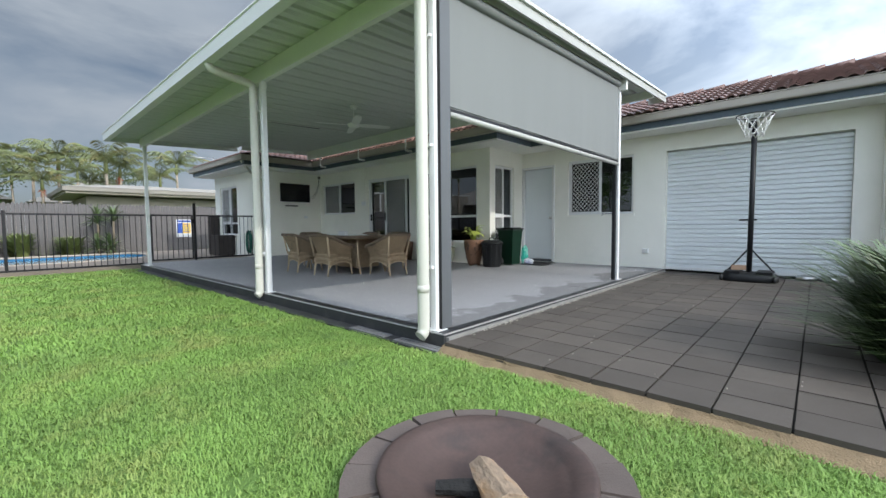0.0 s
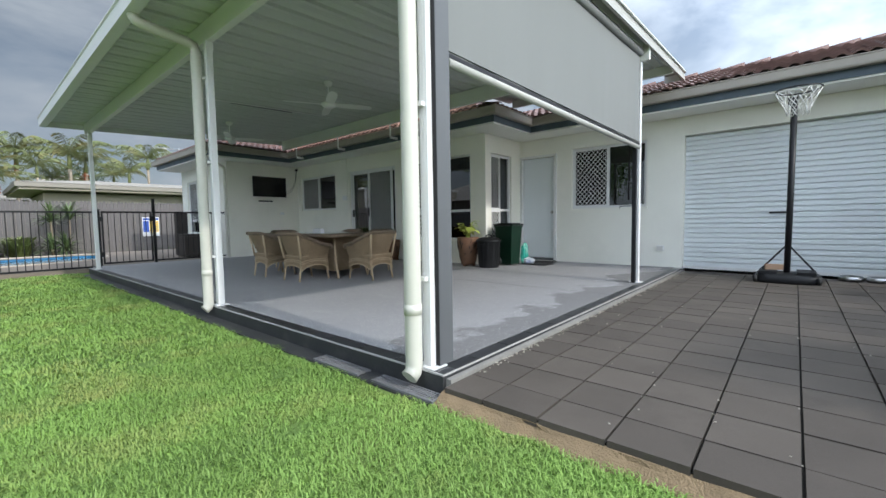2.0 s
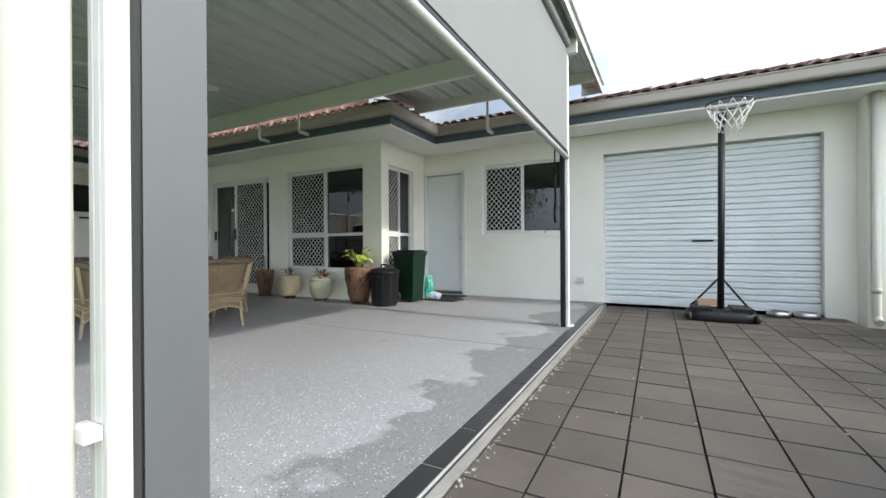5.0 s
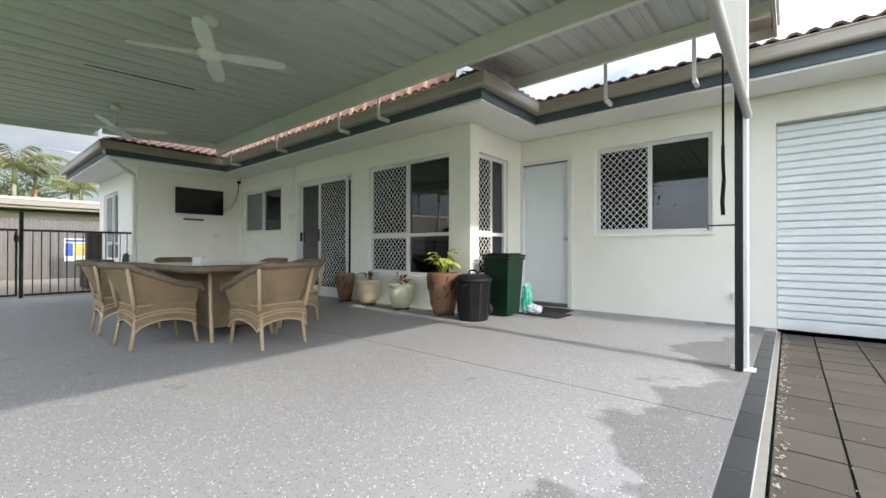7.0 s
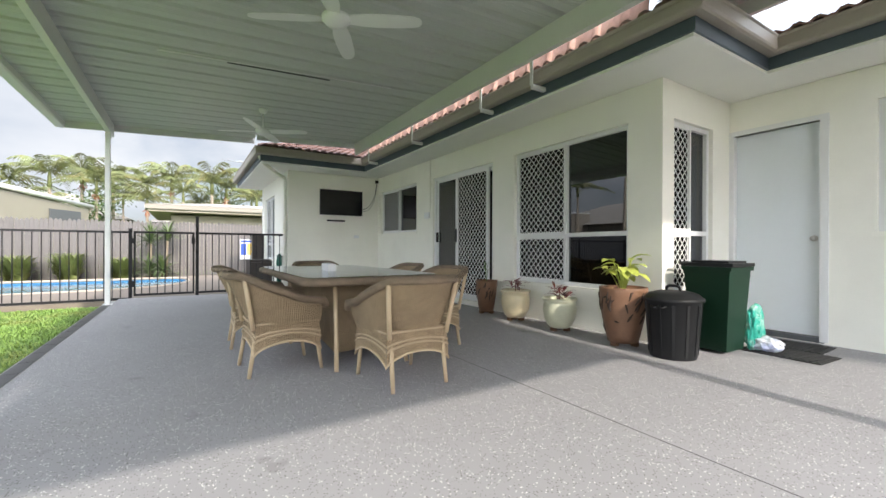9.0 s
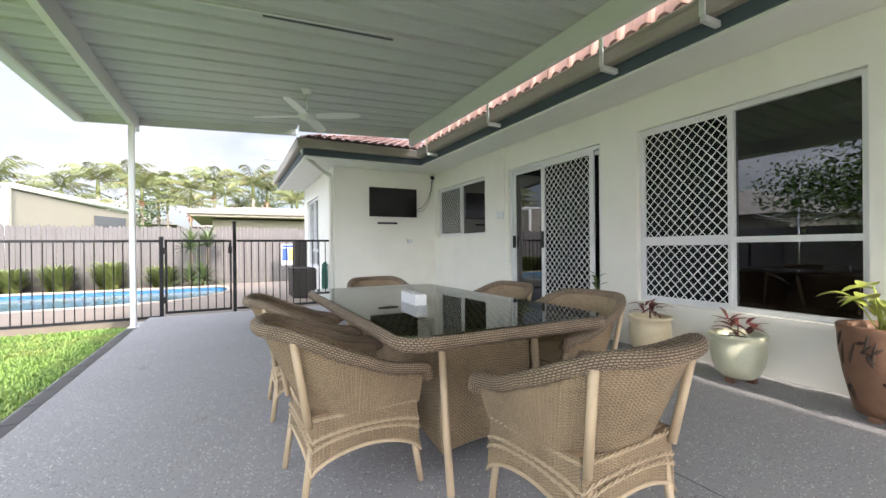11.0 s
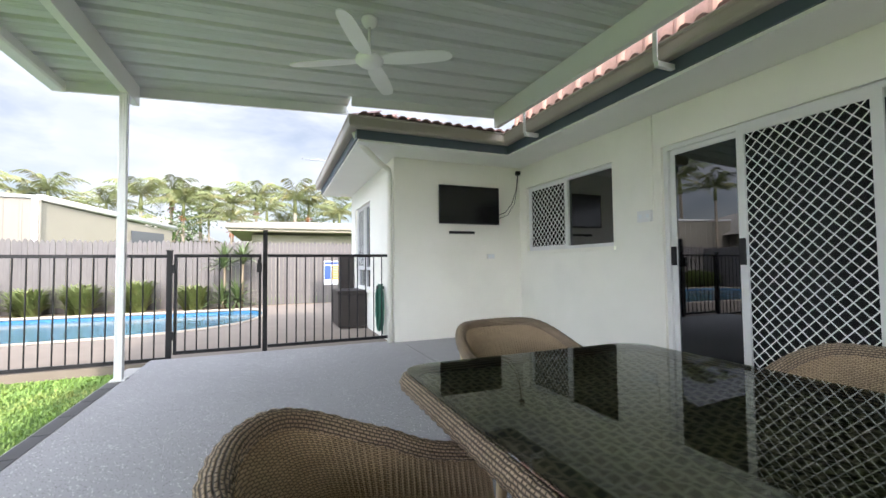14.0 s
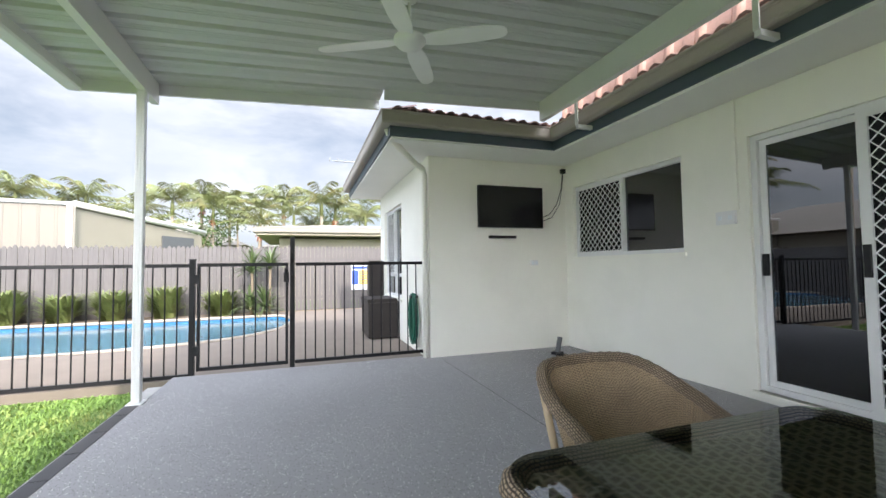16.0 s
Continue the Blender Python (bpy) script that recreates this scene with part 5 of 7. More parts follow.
def pot(name, at, prof, m, label, plant, feet=True, carve=0):
    rnd = random.Random(name + str(at))
    p = thing(name, at, label, "plant pot", "potted plants by the wall")
    lift = 0.035 if feet else 0.0
    outer = [(r, z + lift) for r, z in prof]
    rim_r, rim_z = outer[-1]
    inner = [(rim_r - 0.022, rim_z), (rim_r - 0.035, rim_z - 0.05), (0.0, rim_z - 0.05)]
    Builder().lathe([(0.0, lift)] + outer + inner[:2], 36).obj("vessel", m, p)
    Builder().lathe([(rim_r - 0.03, rim_z - 0.05), (rim_r * 0.5, rim_z - 0.038), (0.0, rim_z - 0.03)], 24).obj("soil", M_SOIL, p)
    if feet:
        for k in range(3):
            a = 2 * math.pi * k / 3 + 0.4
            r = prof[0][0] * 0.78
            Builder().box(r * math.cos(a) - 0.028, r * math.cos(a) + 0.028, r * math.sin(a) - 0.025, r * math.sin(a) + 0.025, 0.0, lift + 0.004).obj("foot", M_BROWNPOT, p, 0.006)
    if carve:
        b = Builder()
        for k in range(carve):
            a = rnd.uniform(-2.6, 0.2)
            z = rnd.uniform(0.35, 0.85) * rim_z
            pts, ang = [], rnd.uniform(-1.2, 1.2)
            for j in range(5):
                da, dz = 0.075 * j * math.cos(ang) * 0.8, 0.035 * j * math.sin(ang + 0.4)
                zz = min(rim_z * 0.93, max(lift + 0.06, z + dz))
                rr = next((r0 + (r1 - r0) * (zz - z0) / max(1e-6, z1 - z0) for (r0, z0), (r1, z1) in zip(outer, outer[1:]) if z0 <= zz <= z1), rim_r)
                pts.append((rr * math.cos(a + da), rr * math.sin(a + da), zz))
            b.tube(pts, [0.004, 0.009, 0.011, 0.008, 0.003], 5)
        o = tagged(b.obj("carving", mat("carved_dark", (0.05, 0.03, 0.02), 0.7, vary=0.2, bump=0.2), p), kind="stuff")
    b = Builder()
    pm = M_LEAF
    if plant == "lime":
        pm = M_LIME
        for k in range(24):
            a = rnd.uniform(0, 2 * math.pi)
            base = Vector((rnd.uniform(-0.04, 0.04), rnd.uniform(-0.04, 0.04), rim_z - 0.03))
            h = rnd.uniform(0.10, 0.30)
            r = rnd.uniform(0.04, 0.13)
            mid = base + Vector((r * math.cos(a), r * math.sin(a), h))
            b.tube([base, base.lerp(mid, 0.5) + Vector((0, 0, 0.02)), mid], 0.004, 5)
            ln = rnd.uniform(0.12, 0.19)
            leaf(b, mid, mid + Vector((ln * math.cos(a), ln * math.sin(a), rnd.uniform(-0.06, 0.08))), rnd.uniform(0.075, 0.11), 0.03)
    elif plant == "red":
        pm = M_RED
        for k in range(26):
            a = rnd.uniform(0, 2 * math.pi)
            c0 = Vector((rnd.choice((-0.06, 0.0, 0.07)), rnd.uniform(-0.03, 0.03), rim_z - 0.03))
            h = rnd.uniform(0.02, 0.13)
            ln = rnd.uniform(0.10, 0.17)
            leaf(b, c0 + Vector((0, 0, h)), c0 + Vector((ln * math.cos(a), ln * math.sin(a), h + rnd.uniform(0.0, 0.09))), rnd.uniform(0.028, 0.05), 0.02)
        b.tube([(0, 0, rim_z - 0.06), (0, 0, rim_z + 0.1)], 0.006, 5)
    else:
        for k in range(7):
            a = rnd.uniform(0, 2 * math.pi)
            h = rnd.uniform(0.10, 0.28)
            b.tube([(0, 0, rim_z - 0.04), (0.02 * math.cos(a), 0.02 * math.sin(a), rim_z + h)], 0.003, 5)
            leaf(b, (0.02 * math.cos(a), 0.02 * math.sin(a), rim_z + h), (0.12 * math.cos(a), 0.12 * math.sin(a), rim_z + h + 0.06), 0.045, 0.02)
    tagged(b.obj("foliage", pm, p), kind="stuff")
    return p


ROUND = [(0.105, 0.0), (0.135, 0.03), (0.168, 0.11), (0.182, 0.20), (0.178, 0.27), (0.168, 0.305), (0.186, 0.318), (0.192, 0.335), (0.188, 0.35)]
SLIM = [(0.10, 0.0), (0.115, 0.08), (0.14, 0.25), (0.152, 0.40), (0.155, 0.43)]
TALL = [(0.135, 0.0), (0.15, 0.06), (0.185, 0.22), (0.205, 0.36), (0.212, 0.47), (0.218, 0.50), (0.214, 0.515)]
pot("carved_pot", (-5.38, 4.67, 0), SLIM, M_BROWNPOT, "slim brown carved clay pot with a sparse green plant", "sprig", carve=16)
pot("glazed_pot", (-4.74, 4.64, 0), ROUND, M_CREAMPOT, "round cream glazed pot with a small red-leaved plant", "red")
pot("glazed_pot", (-3.98, 4.61, 0), [(r, z * 0.94) for r, z in ROUND], M_SAGEPOT, "round pale sage glazed pot with a red-leaved plant", "red")
pot("carved_pot", (-3.18, 4.59, 0), TALL, M_BROWNPOT, "tall brown carved clay pot with lime-green leaves", "lime", carve=26)

M_BINB = mat("black_plastic", (0.012, 0.0125, 0.0135), 0.5, spec=0.3, vary=0.15, scale=4, fine=120, bump=0.15)
M_BING = mat("dark_green_plastic", (0.004, 0.024, 0.012), 0.45, spec=0.3, vary=0.15, scale=3, fine=120, bump=0.12)


def round_bin(at):
    t = thing("rubbish_bin", at, "black plastic round rubbish bin with clip-on lid", "bin")
    Builder().lathe([(0.0, 0.0), (0.175, 0.0), (0.18, 0.01), (0.212, 0.47), (0.218, 0.475), (0.218, 0.49)], 40).obj("tub", M_BINB, t)
    Builder().lathe([(0.232, 0.475), (0.236, 0.487), (0.232, 0.50), (0.215, 0.508), (0.19, 0.535), (0.12, 0.555), (0.0, 0.56)], 40).obj("lid", M_BINB, t)
    Builder().tube([(-0.06, 0, 0.555), (-0.055, 0, 0.585), (-0.03, 0, 0.598), (0.03, 0, 0.598), (0.055, 0, 0.585), (0.06, 0, 0.555)], 0.012, 8).obj("lid_handle", M_BINB, t)
    for k in range(12):
        a = 2 * math.pi * k / 12
        o = Builder().box(-0.012, 0.012, -0.006, 0.006, 0.0, 0.42).obj("rib", M_BINB, t, 0.004)
        o.matrix_basis = pose(0.181 * math.cos(a), 0.181 * math.sin(a), 0.03, 0, 0, math.degrees(a) + 90) @ pose(0, 0, 0, 4.0, 0, 0)
    for s in (-1, 1):
        Builder().tube([(0.06 * s + 0.0, -0.215, 0.44), (0.05 * s, -0.245, 0.43), (0.0, -0.25, 0.43)], 0.009, 8).obj("side_handle", M_BINB, t)
    return t


round_bin((-2.70, 4.58, 0))


def wheelie_bin(at, turn):
    t = thing("wheelie_bin", at, "dark green plastic wheelie bin with black lid, closed", "bin", turn=turn)
    b = Builder()
    lo, hi = ((-0.16, 0.16, -0.16, 0.18), (-0.20, 0.20, -0.205, 0.22))
    v = [b.bm.verts.new(p) for p in ((lo[0], lo[2], 0.03), (lo[1], lo[2], 0.03), (lo[1], lo[3], 0.03), (lo[0], lo[3], 0.03), (hi[0], hi[2], 0.78), (hi[1], hi[2], 0.78), (hi[1], hi[3], 0.78), (hi[0], hi[3], 0.78))]
    for q in ((3, 2, 1, 0), (4, 5, 6, 7), (0, 1, 5, 4), (1, 2, 6, 5), (2, 3, 7, 6), (3, 0, 4, 7)):
        b.bm.faces.new([v[i] for i in q])
    b.obj("body", M_BING, t, 0.03, 3)
    Builder().box(-0.215, 0.215, -0.225, 0.235, 0.765, 0.80).obj("rim", M_BING, t, 0.012, 2)
    b = Builder()
    b.box(-0.212, 0.212, -0.235, 0.215, 0.803, 0.835).box(-0.17, 0.17, -0.18, 0.16, 0.83, 0.855)
    b.obj("lid", M_BINB, t, 0.014, 2)
    Builder().tube([(-0.17, 0.225, 0.80), (-0.17, 0.275, 0.83), (0.17, 0.275, 0.83), (0.17, 0.225, 0.80)], 0.014, 8).obj("handle", M_BINB, t)
    for s in (-1, 1):
        o = Builder().lathe([(0.0, -0.025), (0.085, -0.025), (0.09, -0.015), (0.09, 0.015), (0.085, 0.025), (0.0, 0.025)], 24).obj("wheel", M_RUBBER, t)
        o.matrix_basis = pose(0.175 * s, 0.165, 0.091, 0, 90, 0)
    return t


wheelie_bin((-2.60, 5.12, 0), 88).scale = (0.90, 0.90, 0.945)


def door_mat(x, y, w, d, turn, z):
    t = thing("door_mat", (x, y, z), "flat black ribbed rubber doormat by the door", "doormat", "doormats", turn)
    Builder().box(-w / 2, w / 2, -d / 2, d / 2, 0.0, 0.008).obj("base", M_RUBBER, t, 0.002)
    for i in range(int(w / 0.045)):
        Builder().box(-w / 2 + 0.02 + i * 0.045, -w / 2 + 0.042 + i * 0.045, -d / 2 + 0.02, d / 2 - 0.02, 0.008, 0.014).obj("rib", M_RUBBER, t)
    return t


door_mat(-2.36, 5.92, 0.62, 0.40, 2, 0.001)
door_mat(-2.22, 5.50, 0.60, 0.40, -3, 0.001)


def crumpled(name, at, size, m, label, seed, part="sack"):
    rnd = random.Random(seed)
    b = bmesh.new()
    bmesh.ops.create_icosphere(b, subdivisions=4, radius=1.0)
    for v in b.verts:
        n = noise.noise(v.co * 2.1 + Vector((seed, 0, 0))) * 0.28 + noise.noise(v.co * 6 + Vector((0, seed, 0))) * 0.14
        v.co *= 1 + n
        v.co = Vector((v.co.x * size[0], v.co.y * size[1], max(0.0, (v.co.z + 0.75) * size[2])))
    me = bpy.data.meshes.new(name)
    b.to_mesh(me)
    b.free()
    me.materials.append(m)
    o = new(name, me)
    o.location = at
    return tagged(o, label, "bag")


M_TEAL = mat("teal_plastic", (0.02, 0.32, 0.24), 0.35, vary=0.3, scale=12, bump=0.1, dark=(0.75, 0.75, 0.72), dark_amount=0.6, dark_scale=9)
M_BAGW = mat("clear_white_plastic", (0.62, 0.64, 0.68), 0.3, vary=0.25, scale=14, bump=0.1, dark=(0.05, 0.12, 0.5), dark_amount=0.7, dark_scale=6)
crumpled("shopping_bag", (-2.43, 5.42, 0.002), (0.07, 0.10, 0.23), M_TEAL, "teal and white printed plastic bag standing by the bin", 3)
crumpled("shopping_bag", (-2.34, 5.42, 0.016), (0.12, 0.09, 0.07), M_BAGW, "crumpled clear and blue plastic bag on the mat", 7)

# ---------------------------------------------------------------- kitchen lamp seen through the window
lamp = thing("fluorescent_lamp", (-1.25, 8.0, SOF - 0.08), "lit white fluorescent batten on the kitchen ceiling", "lamp")
Builder().box(-0.3, 0.3, -0.03, 0.03, 0.035, 0.08).obj("batten", M_WHITE, lamp, 0.004)
em = bpy.data.materials.new("lamp_tube")
em.use_nodes = True
em.node_tree.nodes["Principled BSDF"].inputs["Emission Color"].default_value = (1, 0.97, 0.9, 1)
em.node_tree.nodes["Principled BSDF"].inputs["Emission Strength"].default_value = 2.5
Builder().tube([(-0.29, 0, 0.018), (0.29, 0, 0.018)], 0.013, 10).obj("tube", em, lamp)
tap = thing("tap_box", (-0.195, DY, 0.33), "small grey weatherproof outlet low on the wall", "outlet")
Builder().box(-0.05, 0.05, -0.05, 0.0, -0.035, 0.035).obj("cover", M_GUTTERL, tap, 0.006)
Builder().box(-0.06, 0.06, -0.012, 0.0, -0.045, 0.045).obj("plate", M_WHITE, tap, 0.003)

# ---------------------------------------------------------------- basketball hoop, pet bowls
M_NET = mat("net_cord", (0.72, 0.71, 0.68), 0.8, vary=0.1, bump=0.1)


def hoop():
    t = thing("basketball_hoop", (1.53, 5.58, -0.045), "portable black basketball hoop with white net on a wheeled base", "basketball hoop")
    b = Builder()
    n, rings = 40, []
    prof = [(0.0, 0.0), (0.97, 0.0), (1.0, 0.03), (0.99, 0.075), (0.90, 0.115), (0.55, 0.135), (0.0, 0.14)]
    for r, z in prof:
        ring = []
        for k in range(n):
            a = 2 * math.pi * k / n
            c, s = math.cos(a), math.sin(a)
            ring.append(b.bm.verts.new((0.37 * r * math.copysign(abs(c) ** 0.55, c) if r else 0, 0.27 * r * math.copysign(abs(s) ** 0.6, s) - 0.02 if r else -0.02, z)))
        rings.append(ring)
    for a, c in zip(rings[1:-1], rings[2:]):
        for k in range(n):
            f = b.bm.faces.new((a[k], a[(k + 1) % n], c[(k + 1) % n], c[k]))
            f.smooth = True
    b.bm.faces.new(rings[1][::-1])
    bmesh.ops.remove_doubles(b.bm, verts=b.bm.verts, dist=1e-5)
    b.obj("base_tank", M_BINB, t)
    for x in (-0.20, 0.20):
        Builder().box(x - 0.10, x + 0.10, -0.24, 0.18, 0.12, 0.16).obj("tank_lobe", M_BINB, t, 0.03, 3)
    Builder().tube([(0, -0.06, 0.13), (0.01, -0.07, 1.2), (0.015, -0.08, 2.36)], 0.036, 16).obj("pole", M_BLACK, t)
    for x in (-0.30, 0.30):
        Builder().tube([(0, -0.06, 0.52), (x, 0.10, 0.13)], 0.012, 8).obj("strut", M_BLACK, t)
    Builder().box(-0.05, 0.05, -0.20, -0.11, 2.34, 2.44).obj("rim_bracket", M_BLACK, t, 0.006)
    cy = -0.44
    Builder().tube([(0.05 + 0.225 * math.cos(2 * math.pi * k / 36), cy + 0.225 * math.sin(2 * math.pi * k / 36), 2.465) for k in range(36)], 0.009, 8, closed=True).obj("rim", M_BLACK, t)
    b = Builder()
    rnd = random.Random(5)
    m = 12
    levels = [(0.225, 2.46), (0.19, 2.37), (0.15, 2.29), (0.12, 2.22), (0.105, 2.16)]
    for k in range(m):
        for s in (1, -1):
            pts = []
            for i, (r, z) in enumerate(levels):
                a = 2 * math.pi * (k + s * i * 0.5) / m + rnd.uniform(-0.05, 0.05)
                pts.append((0.05 + r * math.cos(a), cy + r * math.sin(a), z + rnd.uniform(-0.008, 0.008)))
            b.tube(pts, 0.0045, 5)
    tagged(b.obj("net", M_NET, t), kind="stuff")
    for x in (-0.33, 0.33):
        o = Builder().lathe([(0.0, -0.02), (0.045, -0.02), (0.05, 0.0), (0.045, 0.02), (0.0, 0.02)], 18).obj("wheel", M_RUBBER, t)
        o.matrix_basis = pose(x, -0.24, 0.052, 0, 90, 0)
    return t


hoop()
br = Builder().box(-0.11, 0.11, -0.05, 0.05, 0.0, 0.07).obj("brick", mat("pale_brick", (0.50, 0.33, 0.22), 0.9, vary=0.2, fine=60, bump=0.5), None, 0.005)
br.matrix_basis = pose(1.40, 5.60, 0.116, 0, 0, 12)
tagged(br, "loose pale clay brick weighing down the hoop base", "brick")
M_STEEL = mat("stainless", (0.50, 0.50, 0.50), 0.28, 1.0, vary=0.08, bump=0.02)
for x in (2.20, 2.47):
    o = Builder().lathe([(0.0, 0.006), (0.09, 0.006), (0.098, 0.05), (0.112, 0.052), (0.128, 0.0), (0.132, 0.004), (0.118, 0.058), (0.094, 0.060), (0.082, 0.014), (0.0, 0.012)], 30).obj("pet_bowl", M_STEEL)
    o.location = (x, 6.10, -0.034)
    tagged(o, "stainless steel pet bowl on the paving by the garage", "pet bowl", "pet bowls")


# ---------------------------------------------------------------- fire pit
def fire_pit(cx, cy):
    t = thing("fire_pit", (cx, cy, -0.13), "rusty iron fire bowl ringed by dark paving blocks", "fire pit")
    rust = mat("rusty_iron", (0.085, 0.055, 0.047), 0.65, 0.2, vary=0.35, scale=4, fine=60, bump=0.25, dark=(0.030, 0.027, 0.026), dark_amount=0.85, dark_scale=3.4)
    Builder().lathe([(0.0, 0.012), (0.20, 0.022), (0.27, 0.045), (0.300, 0.068), (0.315, 0.070), (0.325, 0.082), (0.385, 0.094), (0.402, 0.092), (0.406, 0.082), (0.39, 0.078), (0.30, 0.05), (0.2, 0.004), (0.0, 0.0)], 64).obj("bowl", rust, t)
    stone = mat("pit_block", (0.115, 0.09, 0.078), 0.85, vary=0.25, scale=6, fine=120, bump=0.6, depth=0.004, per_object=0.12)
    n = 15
    for k in range(n):
        a0, a1 = 2 * math.pi * (k + 0.03) / n, 2 * math.pi * (k + 0.97) / n
        b = Builder()
        pts = [(r * math.cos(a0 + (a1 - a0) * f), r * math.sin(a0 + (a1 - a0) * f)) for r, fs in ((0.40, (0, 0.5, 1)), (0.535, (1, 0.5, 0))) for f in fs]
        lo = [b.bm.verts.new((x, y, -0.02)) for x, y in pts]
        hi = [b.bm.verts.new((x, y, 0.062 + 0.004 * math.sin(k * 2.3))) for x, y in pts]
        b.bm.faces.new(lo[::-1])
        b.bm.faces.new(hi)
        for i in range(6):
            j = (i + 1) % 6
            b.bm.faces.new((lo[i], lo[j], hi[j], hi[i]))
        b.obj("paving_block", stone, t, 0.006)
    return t


fire_pit(1.41, -1.22)


def log(at, m, r, ln, label, seed, mt):
    b = Builder()
    rnd = random.Random(seed)
    rings = []
    for i in range(9):
        f = i / 8
        rings.append([b.bm.verts.new(((f - 0.5) * ln, r * (1 + 0.22 * noise.noise(Vector((f * 3, k * 0.9, seed)))) * (1.25 if k % 5 == 0 else 1.0) * math.cos(2 * math.pi * k / 12) * (0.8 + 0.4 * f), r * (1 + 0.22 * noise.noise(Vector((k * 0.8, f * 3, seed + 4)))) * 0.75 * math.sin(2 * math.pi * k / 12) * (0.8 + 0.3 * f))) for k in range(12)])
    for a, c in zip(rings, rings[1:]):
        for k in range(12):
            b.bm.faces.new((a[k], a[(k + 1) % 12], c[(k + 1) % 12], c[k]))
    b.bm.faces.new(rings[0][::-1])
    b.bm.faces.new(rings[-1])
    o = b.obj("firewood_log", mt, None, 0.004)
    o.matrix_basis = m
    return tagged(o, label, "log")


M_LOG = mat("ashy_bark", (0.30, 0.22, 0.15), 0.9, vary=0.4, scale=14, fine=60, bump=1.0, depth=0.012, dark=(0.40, 0.20, 0.06), dark_amount=0.7, dark_scale=9, stretch=(0.4, 1, 1))
M_CHARC = mat("charred_wood", (0.015, 0.014, 0.013), 0.9, vary=0.4, scale=14, bump=1.0, depth=0.01)
log(None, pose(1.50, -1.29, -0.045, 8, -6, -35), 0.055, 0.30, "split half-burnt firewood log lying in the fire bowl", 2, M_LOG)
log(None, pose(1.41, -1.33, -0.075, 0, 0, 40), 0.035, 0.22, "black charred log lying in the fire bowl", 8, M_CHARC)


# ---------------------------------------------------------------- strappy bush by the driveway
def strap_bush(name, at, count, height, spread, m, label, seed, width=0.02, category="bush", group=""):
    rnd = random.Random(seed)
    b = Builder()
    for k in range(count):
        a = rnd.uniform(0, 2 * math.pi)
        r0 = rnd.uniform(0, spread * 0.35)
        h = height * rnd.uniform(0.25, 1.0)
        out = spread * rnd.uniform(0.35, 1.0)
        base = Vector((r0 * math.cos(a + 1), r0 * math.sin(a + 1), 0))
        d = Vector((math.cos(a), math.sin(a), 0))
        s = Vector((-d.y, d.x, 0))
        prev = None
        for i in range(6):
            f = i / 5
            p = base + d * out * f ** 1.3 + Vector((0, 0, h * (1.75 * f - 0.95 * f * f)))
            w = width * (1 - f ** 2.5) * 0.5 + 0.0008
            row = (b.bm.verts.new(p + s * w), b.bm.verts.new(p - s * w))
            if prev:
                b.bm.faces.new((prev[0], prev[1], row[1], row[0]))
            prev = row
    o = b.obj(name, m)
    o.location = at
    return tagged(o, label, category, group, "")


M_STRAP = mat("strap_leaf", (0.085, 0.125, 0.045), 0.45, vary=0.5, scale=9, fine=40, bump=0.1, dark=(0.20, 0.24, 0.10), dark_amount=0.5, dark_scale=14)
strap_bush("strappy_bush", (2.94, 1.50, -0.10), 1400, 1.05, 0.85, M_STRAP, "large arching green strap-leaved bush beside the paving", 4, 0.026)
# the next two stand out of view, added to shade the paving
strap_bush("strappy_bush", (3.50, 3.15, -0.10), 1100, 1.15, 0.85, M_STRAP, "unseen green strap-leaved bush, added to shade the driveway paving", 6, 0.026)
strap_bush("strappy_bush", (3.85, 4.70, -0.10), 1000, 1.25, 0.90, M_STRAP, "unseen tall strap-leaved bush near the garage, added for shade", 8, 0.026)

# ---------------------------------------------------------------- pool, its deck and garden bed
POOL = [(-16.15, -9.0), (-16.2, -5.0), (-16.05, -2.6), (-16.0, -0.6), (-16.05, 0.6), (-15.6, 1.02), (-14.7, 1.12), (-13.7, 0.98), (-13.0, 0.62), (-12.5, 0.05), (-12.2, -0.8), (-12.08, -1.7), (-12.05, -2.6), (-11.95, -4.0), (-12.1, -9.0)]


def smooth_loop(pts, n=5):
    out = []
    m = len(pts)
    for i in range(m):
        p0, p1, p2, p3 = (Vector((*pts[(i + k) % m], 0)) for k in (-1, 0, 1, 2))
        for k in range(n):
            t = k / n
            out.append(0.5 * ((2 * p1) + (p2 - p0) * t + (2 * p0 - 5 * p1 + 4 * p2 - p3) * t * t + (3 * p1 - p0 - 3 * p2 + p3) * t ** 3))
    return out


